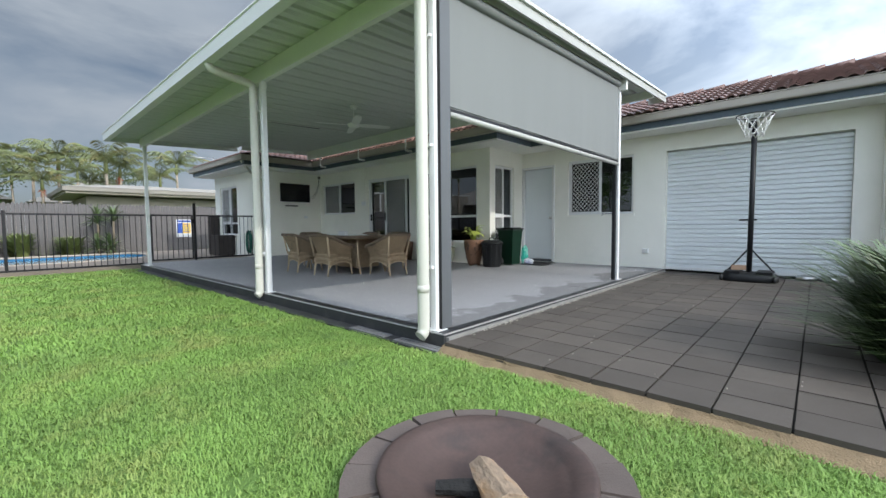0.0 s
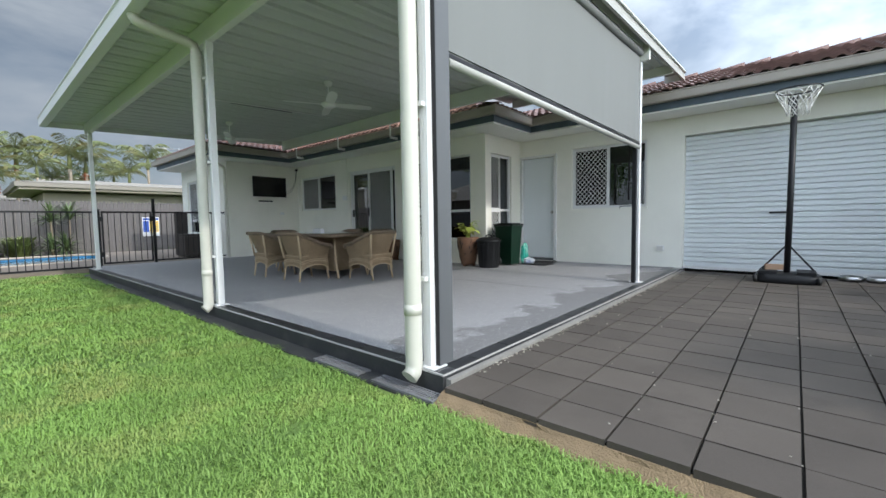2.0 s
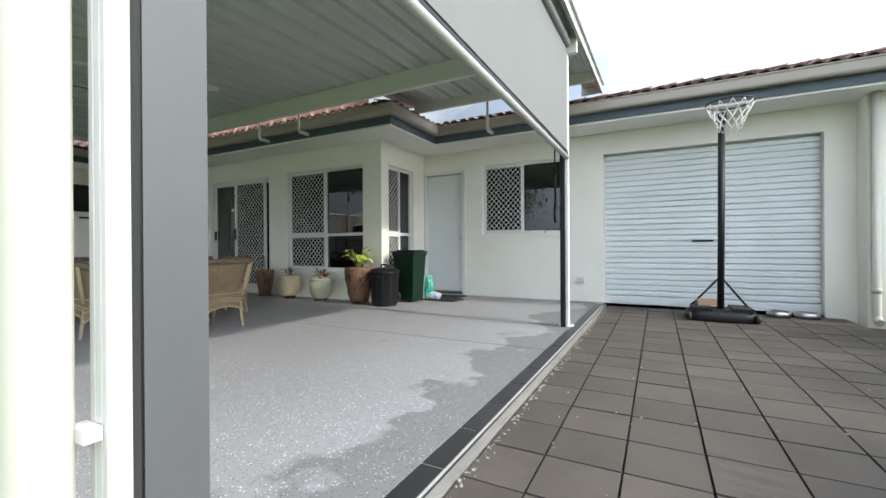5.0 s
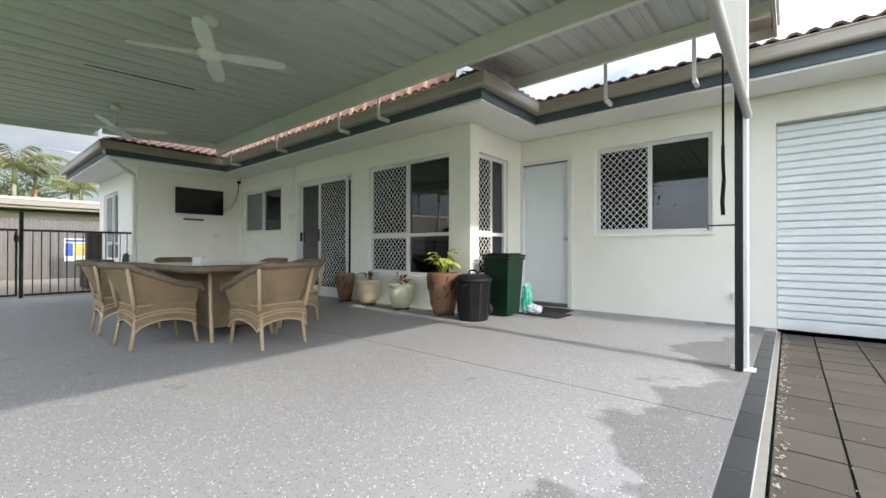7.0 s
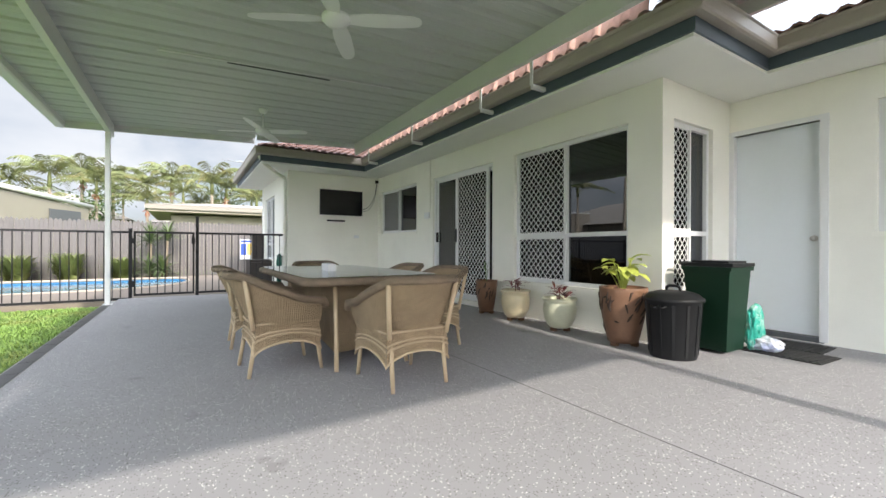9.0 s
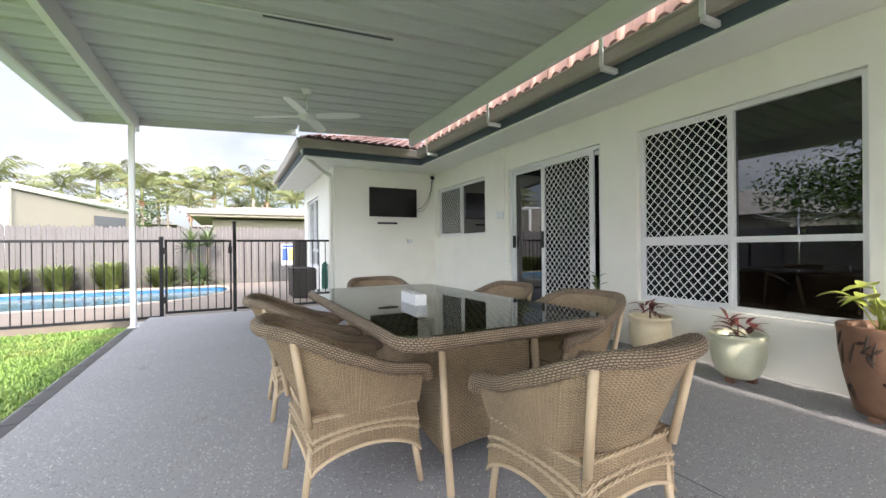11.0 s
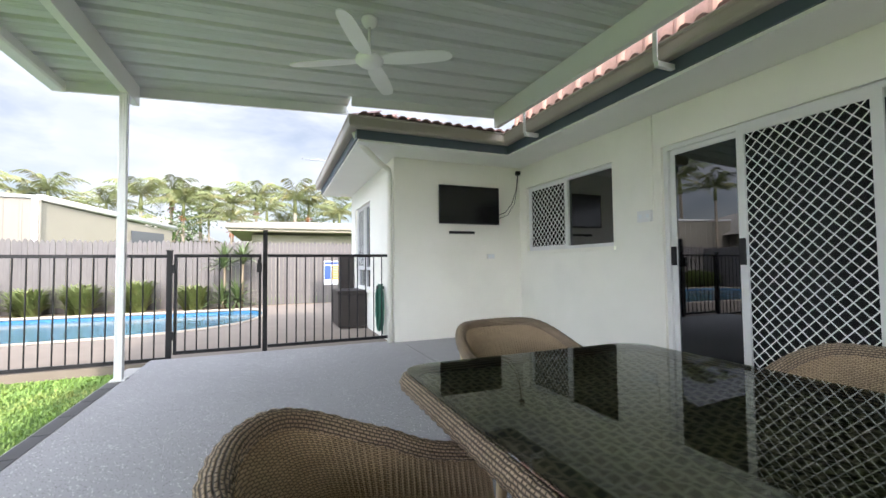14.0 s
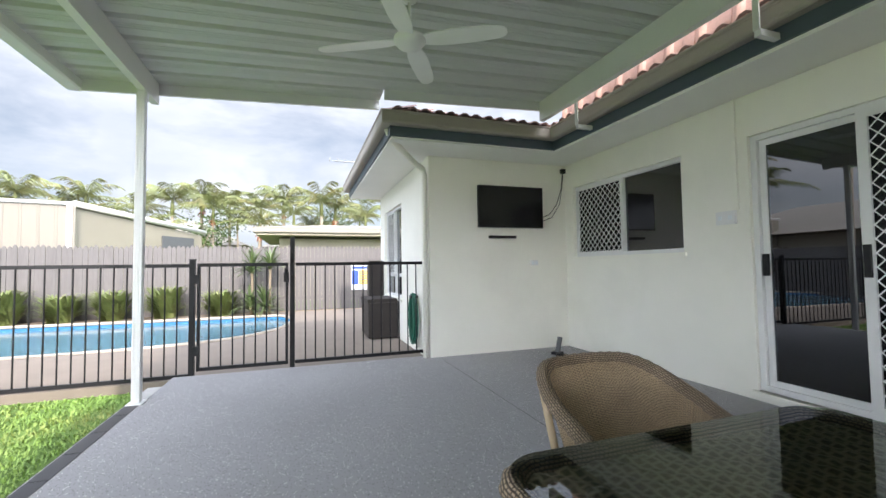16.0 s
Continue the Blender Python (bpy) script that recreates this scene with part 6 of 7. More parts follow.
def pool_deck():
    inner = smooth_loop(POOL)
    outer = [(-16.9, -13.0), (-9.955, -13.0), (-9.955, 2.865), (-13.25, 2.865), (-13.25, 8.0), (-16.9, 8.0)]
    b = bmesh.new()
    es = []
    for loop in (inner, outer):
        vs = [b.verts.new((p[0], p[1], -0.035)) for p in loop]
        es += [b.edges.new((vs[i], vs[(i + 1) % len(vs)])) for i in range(len(vs))]
    bmesh.ops.triangle_fill(b, use_beauty=True, use_dissolve=False, edges=es)
    top = list(b.faces)
    ext = bmesh.ops.extrude_face_region(b, geom=top)
    for v in ext["geom"]:
        if isinstance(v, bmesh.types.BMVert):
            v.co.z = -0.20
    bmesh.ops.recalc_face_normals(b, faces=b.faces)
    me = bpy.data.meshes.new("pavement")
    b.to_mesh(me)
    b.free()
    me.materials.append(M_POOLC)
    tagged(new("pavement", me), "sandy concrete paving round the pool", "pool deck", kind="structure")
    # coping, shell, water
    c = Builder()
    c.tube([(p.x, p.y, -0.032) for p in inner], 0.035, 6, closed=True)
    tagged(c.obj("pool_coping", mat("coping_sand", (0.42, 0.36, 0.29), 0.8, vary=0.12, bump=0.2)), "pale rounded coping round the pool", "coping", kind="structure")
    b = bmesh.new()
    hi = [b.verts.new((p.x, p.y, -0.05)) for p in inner]
    lo = [b.verts.new((p.x * 0.985 - 0.21, p.y * 0.97 - 0.1, -1.3)) for p in inner]
    for i in range(len(inner)):
        j = (i + 1) % len(inner)
        b.faces.new((hi[i], hi[j], lo[j], lo[i]))
    b.faces.new(lo)
    me = bpy.data.meshes.new("pool_shell")
    b.to_mesh(me)
    b.free()
    me.materials.append(M_POOLW)
    tagged(new("pool_shell", me), "light blue painted pool shell", "pool", kind="structure")
    wm = bpy.data.materials.new("pool_water")
    wm.use_nodes = True
    n, l = wm.node_tree.nodes, wm.node_tree.links
    n.clear()
    out, pb, nz, bp = (n.new(k) for k in ("ShaderNodeOutputMaterial", "ShaderNodeBsdfPrincipled", "ShaderNodeTexNoise", "ShaderNodeBump"))
    pb.inputs["Base Color"].default_value = (0.085, 0.17, 0.22, 1)
    pb.inputs["Roughness"].default_value, pb.inputs["Specular IOR Level"].default_value = 0.12, 0.08
    nz.inputs["Scale"].default_value = 4.0
    bp.inputs["Strength"].default_value, bp.inputs["Distance"].default_value = 0.25, 0.02
    l.new(nz.outputs["Fac"], bp.inputs["Height"])
    l.new(bp.outputs["Normal"], pb.inputs["Normal"])
    l.new(pb.outputs[0], out.inputs["Surface"])
    b = bmesh.new()
    b.faces.new([b.verts.new((p.x, p.y, -0.115)) for p in inner])
    me = bpy.data.meshes.new("water")
    b.to_mesh(me)
    b.free()
    me.materials.append(wm)
    tagged(new("water", me), "clear blue swimming pool water", "water", kind="structure")


pool_deck()
bed = tagged(Builder().box(-17.18, -16.9, -13.0, 8.0, -0.15, -0.045).obj("garden_bed", M_SAND), "narrow mulched garden bed along the paling fence", "garden bed", kind="structure")

M_SHRUB = mat("shrub_leaf", (0.15, 0.19, 0.055), 0.6, vary=0.5, scale=7, fine=40, bump=0.1, dark=(0.24, 0.20, 0.10), dark_amount=0.5, dark_scale=5)
for i, y in enumerate((-9.2, -8.1, -7.0, -5.95, -4.95, -3.92, -2.95, -1.85, -0.62)):
    strap_bush("small_shrub", (-16.72, y, -0.045), 620, 0.92 + 0.10 * math.sin(i * 2.1), 0.60, M_SHRUB, "small grassy green shrub by the paling fence", 20 + i, 0.03, "shrub", "shrubs along the fence")


def yucca(at, seed):
    rnd = random.Random(seed)
    t = thing("yucca_plant", at, "spiky green yucca with several stems by the pool fence", "plant")
    for k, (dx, dy, h) in enumerate(((0, -0.18, 1.15), (0.05, 0.22, 1.25), (0.12, 0.1, 0.25), (0.1, -0.2, 0.2))):
        Builder().tube([(dx, dy, 0), (dx * 1.2, dy * 1.1, h)], 0.03, 8).obj("stem", mat("yucca_stem", (0.20, 0.16, 0.11), 0.9, bump=0.5), t)
        b = Builder()
        for i in range(70):
            a, e = rnd.uniform(0, 2 * math.pi), rnd.uniform(-0.2, 1.4)
            ln = rnd.uniform(0.50, 0.74)
            o = Vector((dx * 1.2, dy * 1.1, h + rnd.uniform(-0.12, 0.05)))
            leaf(b, o, o + ln * Vector((math.cos(a) * math.cos(e), math.sin(a) * math.cos(e), math.sin(e))), 0.05, 0.06, 4)
        tagged(b.obj("leaves", M_STRAP, t), kind="stuff")
    return t


yucca((-16.55, 0.32, -0.045), 3)


# ---------------------------------------------------------------- timber paling fence
def paling_fence():
    t = thing("paling_fence", (-17.25, 0, -0.13), "weathered grey timber paling fence with pointed tops", "fence")
    rnd = random.Random(11)
    verts, faces = [], []
    y = -16.0
    while y < 12.0:
        w, h, dx = 0.098, 1.90 + rnd.uniform(-0.03, 0.03), rnd.uniform(-0.004, 0.004) + (0.016 if int(y / 0.085) % 2 else 0)
        pts = [(y, 0.0), (y + w, 0.0), (y + w, h - 0.07), (y + 0.7 * w, h - 0.015), (y + 0.5 * w, h), (y + 0.3 * w, h - 0.015), (y, h - 0.07)]
        k = len(verts)
        verts += [(0.02 + dx, a, z) for a, z in pts] + [(dx, a, z) for a, z in pts]
        n = len(pts)
        faces.append(tuple(range(k, k + n)))
        faces.append(tuple(range(k + 2 * n - 1, k + n - 1, -1)))
        for i in range(n):
            j = (i + 1) % n
            faces.append((k + j, k + i, k + n + i, k + n + j))
        y += 0.104
    o = new("palings", raw_mesh("palings", verts, faces, M_TIMBER))
    o.parent = t
    tagged(o, kind="stuff")
    for z in (0.4, 1.5):
        Builder().box(-0.06, -0.01, -16, 12, z, z + 0.08).obj("rail", M_TIMBER, t)
    return t


paling_fence()
sign = thing("safety_sign", (-17.2, 2.98, 0.85), "blue, white and yellow pool safety sign on the fence", "sign")
Builder().box(0.0, 0.008, -0.27, 0.27, -0.36, 0.36).obj("board", M_WHITE, sign, 0.002)
my, mb = mat("sign_yellow", (0.75, 0.50, 0.04), 0.5, vary=0.05, bump=0), mat("sign_blue", (0.03, 0.08, 0.35), 0.5, vary=0.05, bump=0)
Builder().box(0.009, 0.011, -0.04, 0.25, -0.20, 0.22).obj("yellow_panel", my, sign)
for i in range(5):
    Builder().box(0.0115, 0.0125, -0.01, 0.22, -0.15 + i * 0.075, -0.125 + i * 0.075).obj("text_bar", mb, sign)
Builder().box(0.009, 0.011, -0.25, -0.06, -0.20, 0.22).obj("blue_panel", mb, sign)
Builder().box(0.009, 0.011, -0.25, 0.25, 0.25, 0.33).obj("text_bar", mb, sign)

# ---------------------------------------------------------------- things by the wing wall
wb = thing("storage_box", (-12.0, 2.62, -0.033), "dark brown plastic rattan storage box by the wing wall", "storage box")
M_DKBR = mat("dark_rattan", (0.035, 0.028, 0.025), 0.6, vary=0.3, fine=60, bump=0.5)
Builder().box(-0.40, 0.40, -0.24, 0.24, 0.02, 0.585).obj("body", M_DKBR, wb, 0.012)
for x in (-0.39, 0.35):
    Builder().box(x, x + 0.04, -0.248, -0.238, 0.03, 0.58).obj("corner_rib", M_DKBR, wb, 0.003)
Builder().box(-0.42, 0.42, -0.26, 0.26, 0.59, 0.65).obj("lid", M_DKBR, wb, 0.015)
fl = thing("pump_cover", (-13.0, 2.72, -0.033), "tall dark pool pump cover against the wing wall", "cover")
Builder().box(-0.14, 0.14, -0.14, 0.14, 0.0, 1.30).obj("body", M_DKBR, fl, 0.03, 2)
M_HOSE = mat("green_hose", (0.01, 0.11, 0.07), 0.45, vary=0.15, bump=0.05)
hs = thing("garden_hose", (-10.42, 2.87, 0.0), "coiled dark green garden hose hanging on the wall", "hose")
b = Builder()
rnd = random.Random(9)
for k in range(9):
    a = 0.09 + 0.035 * (k % 4)
    b.tube([(a * math.cos(2 * math.pi * i / 28) + 0.015 * rnd.uniform(-1, 1), -0.045 - 0.018 * (k % 3), 0.42 + (0.31 + 0.01 * (k % 5)) * math.sin(2 * math.pi * i / 28)) for i in range(28)], 0.010, 6, closed=True)
b.obj("coil", M_HOSE, hs)
Builder().box(-0.05, 0.05, -0.10, -0.001, 0.70, 0.74).obj("hanger", M_BLACK, hs, 0.004)
Builder().tube([(0.14, -0.05, 0.05), (0.16, -0.06, 0.5), (0.13, -0.05, 0.78)], 0.009, 6).obj("tail", M_HOSE, hs)
wp = Builder()
wp.tube([(-9.84, 2.82, -0.02), (-9.84, 2.82, 2.30), (-9.84, 2.80, 2.38), (-9.72, 2.66, 2.42), (-9.42, 2.36, 2.55), (-9.38, 2.30, 2.60), (-9.38, 2.25, 2.72)], 0.038, 12)
tagged(wp.obj("downpipe_wing", M_WALL), "cream downpipe on the wing corner under the eave", "downpipe", kind="structure")
gp = Builder().tube([(3.03, 5.925, 2.66), (3.03, 5.925, 0.06), (3.03, 5.90, 0.0), (3.03, 5.84, -0.025)], 0.042, 12).tube([(3.03, 5.925, 0.30), (3.03, 5.925, 0.36)], 0.046, 12)
tagged(gp.obj("downpipe_garage", M_PIPE), "cream downpipe on the wall beside the garage", "downpipe", kind="structure")
an = thing("tv_antenna", (-12.9, 2.75, 2.98), "metal television antenna on a thin mast", "antenna")
Builder().tube([(0, 0, -0.06), (0, 0, 0.27)], 0.016, 8).obj("mast", M_STEEL, an)
Builder().tube([(0.0, -0.85, 0.21), (0, 0.25, 0.21)], 0.012, 6).obj("boom", M_STEEL, an)
for i in range(8):
    y = -0.9 + i * 0.14
    Builder().tube([(-0.10 - 0.012 * i, y, 0.22), (0.10 + 0.012 * i, y, 0.22)], 0.006, 5).obj("element", M_STEEL, an)

# ---------------------------------------------------------------- neighbours
M_SHED = mat("shed_cream", (0.22, 0.20, 0.165), 0.5, vary=0.05, scale=1, bump=0.05)
M_SHEDD = mat("shed_beige", (0.28, 0.255, 0.20), 0.6, vary=0.06, scale=1, bump=0.05)
M_NROOF = mat("neighbour_roof", (0.34, 0.31, 0.27), 0.7, vary=0.12, scale=1.0, fine=20, bump=0.2)
sh = thing("garden_shed", (-18.6, -4.6, -0.13), "cream corrugated steel shed behind the paling fence", "shed")
b = Builder()
y, prof = -9.0, []
while y < 0.0:
    prof += [(y, 0.0), (y + 0.30, 0.0), (y + 0.32, 0.015), (y + 0.36, 0.015), (y + 0.38, 0.0)]
    y += 0.38
for (ya, xa), (yc, xc) in zip(prof, prof[1:]):
    b.face([(xa, ya, 0), (xc, yc, 0), (xc, yc, 3.08 - 0.030 * yc), (xa, ya, 3.08 - 0.030 * ya)])
b.obj("front_wall", M_SHED, sh)
Builder().box(-0.005, 0.05, -0.06, 0.06, 0.0, 3.10).obj("corner_trim", M_WHITE, sh, 0.004)
b = Builder()
v = [b.bm.verts.new(p) for p in ((-0.02, 0.02, 0), (-4.6, 2.2, 0), (-4.6, 2.2, 2.62), (-0.02, 0.02, 3.02))]
b.bm.faces.new(v)
b.obj("side_wall", M_SHEDD, sh)
b = Builder()
b.tube([(0.0, 0.06, 3.12), (-4.7, 2.3, 2.74)], 0.09, 6)
b.obj("side_gutter", M_GUTTERL, sh)
b = Builder()
b.face([(0.05, -9.0, 3.38), (0.05, 0.1, 3.12), (-4.7, 2.3, 2.80), (-9, -7, 3.9)])
b.obj("roof", M_NROOF, sh)
Builder().tube([(0.03, -9.0, 3.37), (0.03, 0.08, 3.11)], 0.05, 8).obj("front_gutter", M_WHITE, sh)
o = Builder().box(-0.02, 0.02, -0.75, 0.75, 0.0, 0.42).obj("vent_window", M_CHAR, sh, 0.004)
o.matrix_basis = pose(-3.45, 1.70, 2.05, 0, 0, 64.5)

nh = thing("neighbour_house", (-21.0, 2.4, -0.13), "pale low house with wide flat-edged eaves beyond the fence", "house")
Builder().box(-6, -0.9, -1.9, 9.0, 0, 2.45).obj("wall", M_SHEDD, nh)
Builder().box(-7, 0.0, -2.75, 10.0, 2.62, 2.80).obj("fascia", M_SHED, nh, 0.01)
Builder().box(-6.9, -0.1, -2.65, 9.9, 2.52, 2.615).obj("soffit", M_SHEDD, nh)
b = Builder()
for q in ([(0.0, -2.75, 2.81), (0.0, 10, 2.81), (-3.5, 7, 3.25), (-3.5, 0, 3.25)], [(0.0, -2.75, 2.81), (-3.5, 0, 3.25), (-7, -2.75, 2.81)], [(-7, -2.75, 2.81), (-3.5, 0, 3.25), (-3.5, 7, 3.25), (-7, 10, 2.81)]):
    b.face(q)
b.obj("roof", M_NROOF, nh)
Builder().box(-0.9, -0.86, 2.2, 4.2, 1.2, 2.1).obj("window", M_CHAR, nh)
for y, x, h, w in ((-6.0, -34.0, 4.0, 9.0), (3.0, -36.0, 4.2, 8.0), (-20.0, -40.0, 4.2, 11.0), (14.0, -34.0, 4.4, 9.0)):
    fh = thing("distant_house", (x, y, -0.13), "distant low house with a pale beige hip roof", "house", "distant houses")
    Builder().box(-4, 4, -w / 2 + 0.6, w / 2 - 0.6, 0, 2.6).obj("wall", M_SHEDD, fh)
    b = Builder()
    c = [(-4.6, -w / 2, 2.6), (4.6, -w / 2, 2.6), (4.6, w / 2, 2.6), (-4.6, w / 2, 2.6)]
    r0, r1 = (0, -w / 2 + 3.4, h + 0.3), (0, w / 2 - 3.4, h + 0.3)
    for q in ([c[0], c[1], r0], [c[1], c[2], r1, r0], [c[2], c[3], r1], [c[3], c[0], r0, r1], c[::-1]):
        b.face(q)
    b.obj("roof", M_NROOF, fh)

# ---------------------------------------------------------------- palms and trees beyond the fence
M_FROND = mat("palm_frond", (0.15, 0.175, 0.065), 0.5, vary=0.45, scale=3, fine=20, bump=0.1, dark=(0.26, 0.17, 0.05), dark_amount=0.7, dark_scale=1.4)
M_TRUNK = mat("palm_trunk", (0.32, 0.27, 0.21), 0.9, vary=0.25, scale=4, fine=30, bump=0.5)
M_SHEATH = mat("palm_crownshaft", (0.13, 0.15, 0.05), 0.5, vary=0.2, bump=0.1)
M_FRUIT = mat("orange_fruit", (0.30, 0.08, 0.02), 0.5, vary=0.3, scale=20, bump=0.2)


def palm_mesh(seed, height, fronds=11, ln=1.7):
    rnd = random.Random(seed)
    t = Builder()
    lean = rnd.uniform(-0.3, 0.3)
    pts = [(lean * (i / 6) ** 2, 0.2 * lean * (i / 6), height * i / 6) for i in range(7)]
    t.tube(pts, [0.10, 0.085, 0.075, 0.07, 0.065, 0.062, 0.058], 8)
    trunk = t.mesh("trunk", M_TRUNK)
    top = Vector(pts[-1])
    s = Builder()
    s.tube([top, top + Vector((0, 0, 0.45)), top + Vector((0, 0, 0.75))], [0.085, 0.07, 0.03], 8)
    sheath = s.mesh("crownshaft", M_SHEATH)
    b = Builder()
    o = top + Vector((0, 0, 0.65))
    for k in range(fronds):
        a = 2 * math.pi * k / fronds + rnd.uniform(-0.25, 0.25)
        e = (0.15, 1.30, 0.75, 1.05, 0.45)[k % 5] + rnd.uniform(-0.2, 0.2)
        l = ln * rnd.uniform(0.8, 1.1)
        d = Vector((math.cos(a), math.sin(a), 0))
        sd = Vector((-d.y, d.x, 0))
        spine = []
        for i in range(13):
            f = i / 12
            spine.append(o + d * l * (math.cos(e) * f + 0.28 * f * f) + Vector((0, 0, l * (math.sin(e) * f - (0.05 + 0.32 * math.sin(e)) * f * f - 0.30 * f ** 4))))
        b.tube(spine, [0.016 * (1 - 0.85 * i / 12) for i in range(13)], 4)
        for i in range(2, 30):
            f = i / 30
            j = min(11, int(f * 12))
            p = spine[j].lerp(spine[j + 1], f * 12 - j)
            w = 0.40 * math.sin(math.pi * (0.12 + 0.83 * f)) ** 0.8
            for sg in (-1, 1):
                tip = p + sd * sg * w * 0.72 + d * w * 0.42 + Vector((0, 0, -w * rnd.uniform(0.25, 0.85)))
                q = d * 0.021
                b.face([p - q, p + q, p.lerp(tip, 0.55) + q * 0.9 + Vector((0, 0, 0.05 * w)), tip])
    crown = b.mesh("fronds", M_FROND)
    f = Builder()
    for k in range(26):
        p = top + Vector((rnd.uniform(-0.16, 0.16), rnd.uniform(-0.16, 0.16), rnd.uniform(-0.35, 0.05)))
        f.tube([top, p], 0.012, 4)
        f.lathe([(0.0, -0.03), (0.03, 0.0), (0.0, 0.03)], 6, p)
    return trunk, sheath, crown, f.mesh("fruit", M_FRUIT)


KINDS = [palm_mesh(40 + i, h, n, l) for i, (h, n, l) in enumerate(((3.9, 13, 1.75), (3.5, 12, 1.7), (4.4, 13, 1.8), (3.1, 12, 1.6)))]


def palm(x, y, kind, size, turn, fruit):
    t = thing("palm_tree", (x, y, -0.13), "slender palm with arching feathery yellow-green fronds", "palm", "palms beyond the fence", turn)
    t.scale = (size, size, size)
    for name, me in zip(("trunk", "crownshaft", "fronds", "fruit"), KINDS[kind]):
        if name == "fruit" and not fruit:
            continue
        o = new(name, me)
        o.parent = t
        if name in ("fronds", "fruit"):
            o["kind"] = "stuff"
    return t


prnd = random.Random(77)
for x, y, k, s in ((-29.0, -8.6, 2, 0.9), (-29.5, -9.4, 0, 0.9), (-28.0, -7.6, 1, 0.9), (-28, -6.0, 0, 0.9), (-26, -5.2, 3, 1.05), (-27, -4.4, 1, 1.0), (-25.5, -4.0, 3, 0.9), (-28, -3.4, 0, 1.0), (-26.5, -2.6, 0, 1.05),
                   (-28.5, -2.2, 1, 1.1), (-27, -1.6, 2, 0.85), (-29, -0.8, 0, 0.95), (-26.5, -0.6, 3, 1.1), (-30, 0.3, 1, 1.15), (-28, 0.9, 0, 0.95), (-31, 1.8, 0, 1.0), (-29, 2.4, 3, 1.25), (-30.5, 3.2, 1, 1.05),
                   (-28, -11.0, 0, 1.0), (-30, -13.0, 2, 0.9), (-27, 4.6, 1, 1.0), (-29, 6.0, 0, 1.0), (-27.0, -10.2, 1, 1.0), (-33, 5.0, 0, 1.0)):
    palm(x, y, k, s * prnd.uniform(0.82, 1.16), prnd.uniform(0, 360), prnd.random() < 0.3)


def leafy_tree(at, radius, height, seed, label, count=2600):
    rnd = random.Random(seed)
    t = thing("leafy_tree", at, label, "tree", "trees beyond the fence")
    b = Builder()
    b.tube([(0, 0, 0), (0.1, 0.05, height * 0.3), (0, 0.1, height * 0.6)], [0.14, 0.11, 0.06], 8)
    ends = []
    for k in range(9):
        a = rnd.uniform(0, 2 * math.pi)
        e = Vector((radius * 0.7 * math.cos(a), radius * 0.7 * math.sin(a), height * rnd.uniform(0.55, 0.95)))
        ends.append(e)
        b.tube([(0, 0.05, height * 0.35), e * 0.6 + Vector((0, 0, height * 0.2)), e], [0.06, 0.04, 0.015], 5)
    b.obj("limbs", M_TRUNK, t)
    b = Builder()
    for k in range(count):
        c = rnd.choice(ends)
        p = c + Vector((rnd.gauss(0, radius * 0.3), rnd.gauss(0, radius * 0.3), rnd.gauss(0, height * 0.11)))
        d = Vector((rnd.uniform(-1, 1), rnd.uniform(-1, 1), rnd.uniform(-0.8, 0.5))).normalized() * rnd.uniform(0.10, 0.20)
        s = d.cross(Vector((rnd.uniform(-1, 1), rnd.uniform(-1, 1), 1))).normalized() * 0.045
        b.face([p, p + d * 0.5 + s, p + d, p + d * 0.5 - s])
    tagged(b.obj("leaves", M_LEAF, t), kind="stuff")
    return t


leafy_tree((-27, -3.4, -0.13), 1.5, 3.6, 1, "dense bright green leafy tree behind the roofs")
leafy_tree((-33, 3.8, -0.13), 1.6, 5.0, 2, "dense green leafy tree behind the roofs")
leafy_tree((-27, -12.5, -0.13), 2.0, 4.2, 3, "broad green leafy tree behind the shed")

# back of the yard, which only shows in the glass: a fence, a shed roof and trees
bf = thing("yard_fence", (0, -9.5, -0.13), "grey timber fence at the back of the yard", "fence")
Builder().box(-17.2, 9, -0.02, 0.02, 0, 1.8).obj("boards", M_TIMBER, bf)
sf = thing("side_fence", (9.0, 0, -0.13), "grey timber fence at the side of the yard", "fence")
Builder().box(-0.02, 0.02, -9.5, 6.2, 0, 1.8).obj("boards", M_TIMBER, sf)
hb = thing("rear_house", (-17.5, -17.5, -0.13), "low house with pale roof behind the yard fence", "house")
Builder().box(-6, 6, -4, 4, 0, 2.6).obj("wall", M_SHED, hb)
b = Builder()
c = [(-6.6, -4.6, 2.6), (6.6, -4.6, 2.6), (6.6, 4.6, 2.6), (-6.6, 4.6, 2.6)]
r0, r1 = (-2.5, 0, 4.3), (2.5, 0, 4.3)
for q in ([c[0], c[1], r1, r0], [c[1], c[2], r1], [c[2], c[3], r0, r1], [c[3], c[0], r0], c[::-1]):
    b.face(q)
b.obj("roof", M_NROOF, hb)
for x, y, k, s in ((-18.4, -12.2, 0, 1.15), (-15.0, -12.0, 2, 1.05), (-20.5, -12.5, 1, 1.2), (1.5, -14.0, 1, 1.2)):
    palm(x, y, k, s * prnd.uniform(0.86, 1.22), prnd.uniform(0, 360), False)
leafy_tree((-7.2, -8.2, -0.13), 2.3, 4.6, 4, "large dark green leafy tree at the back of the yard", 7000)


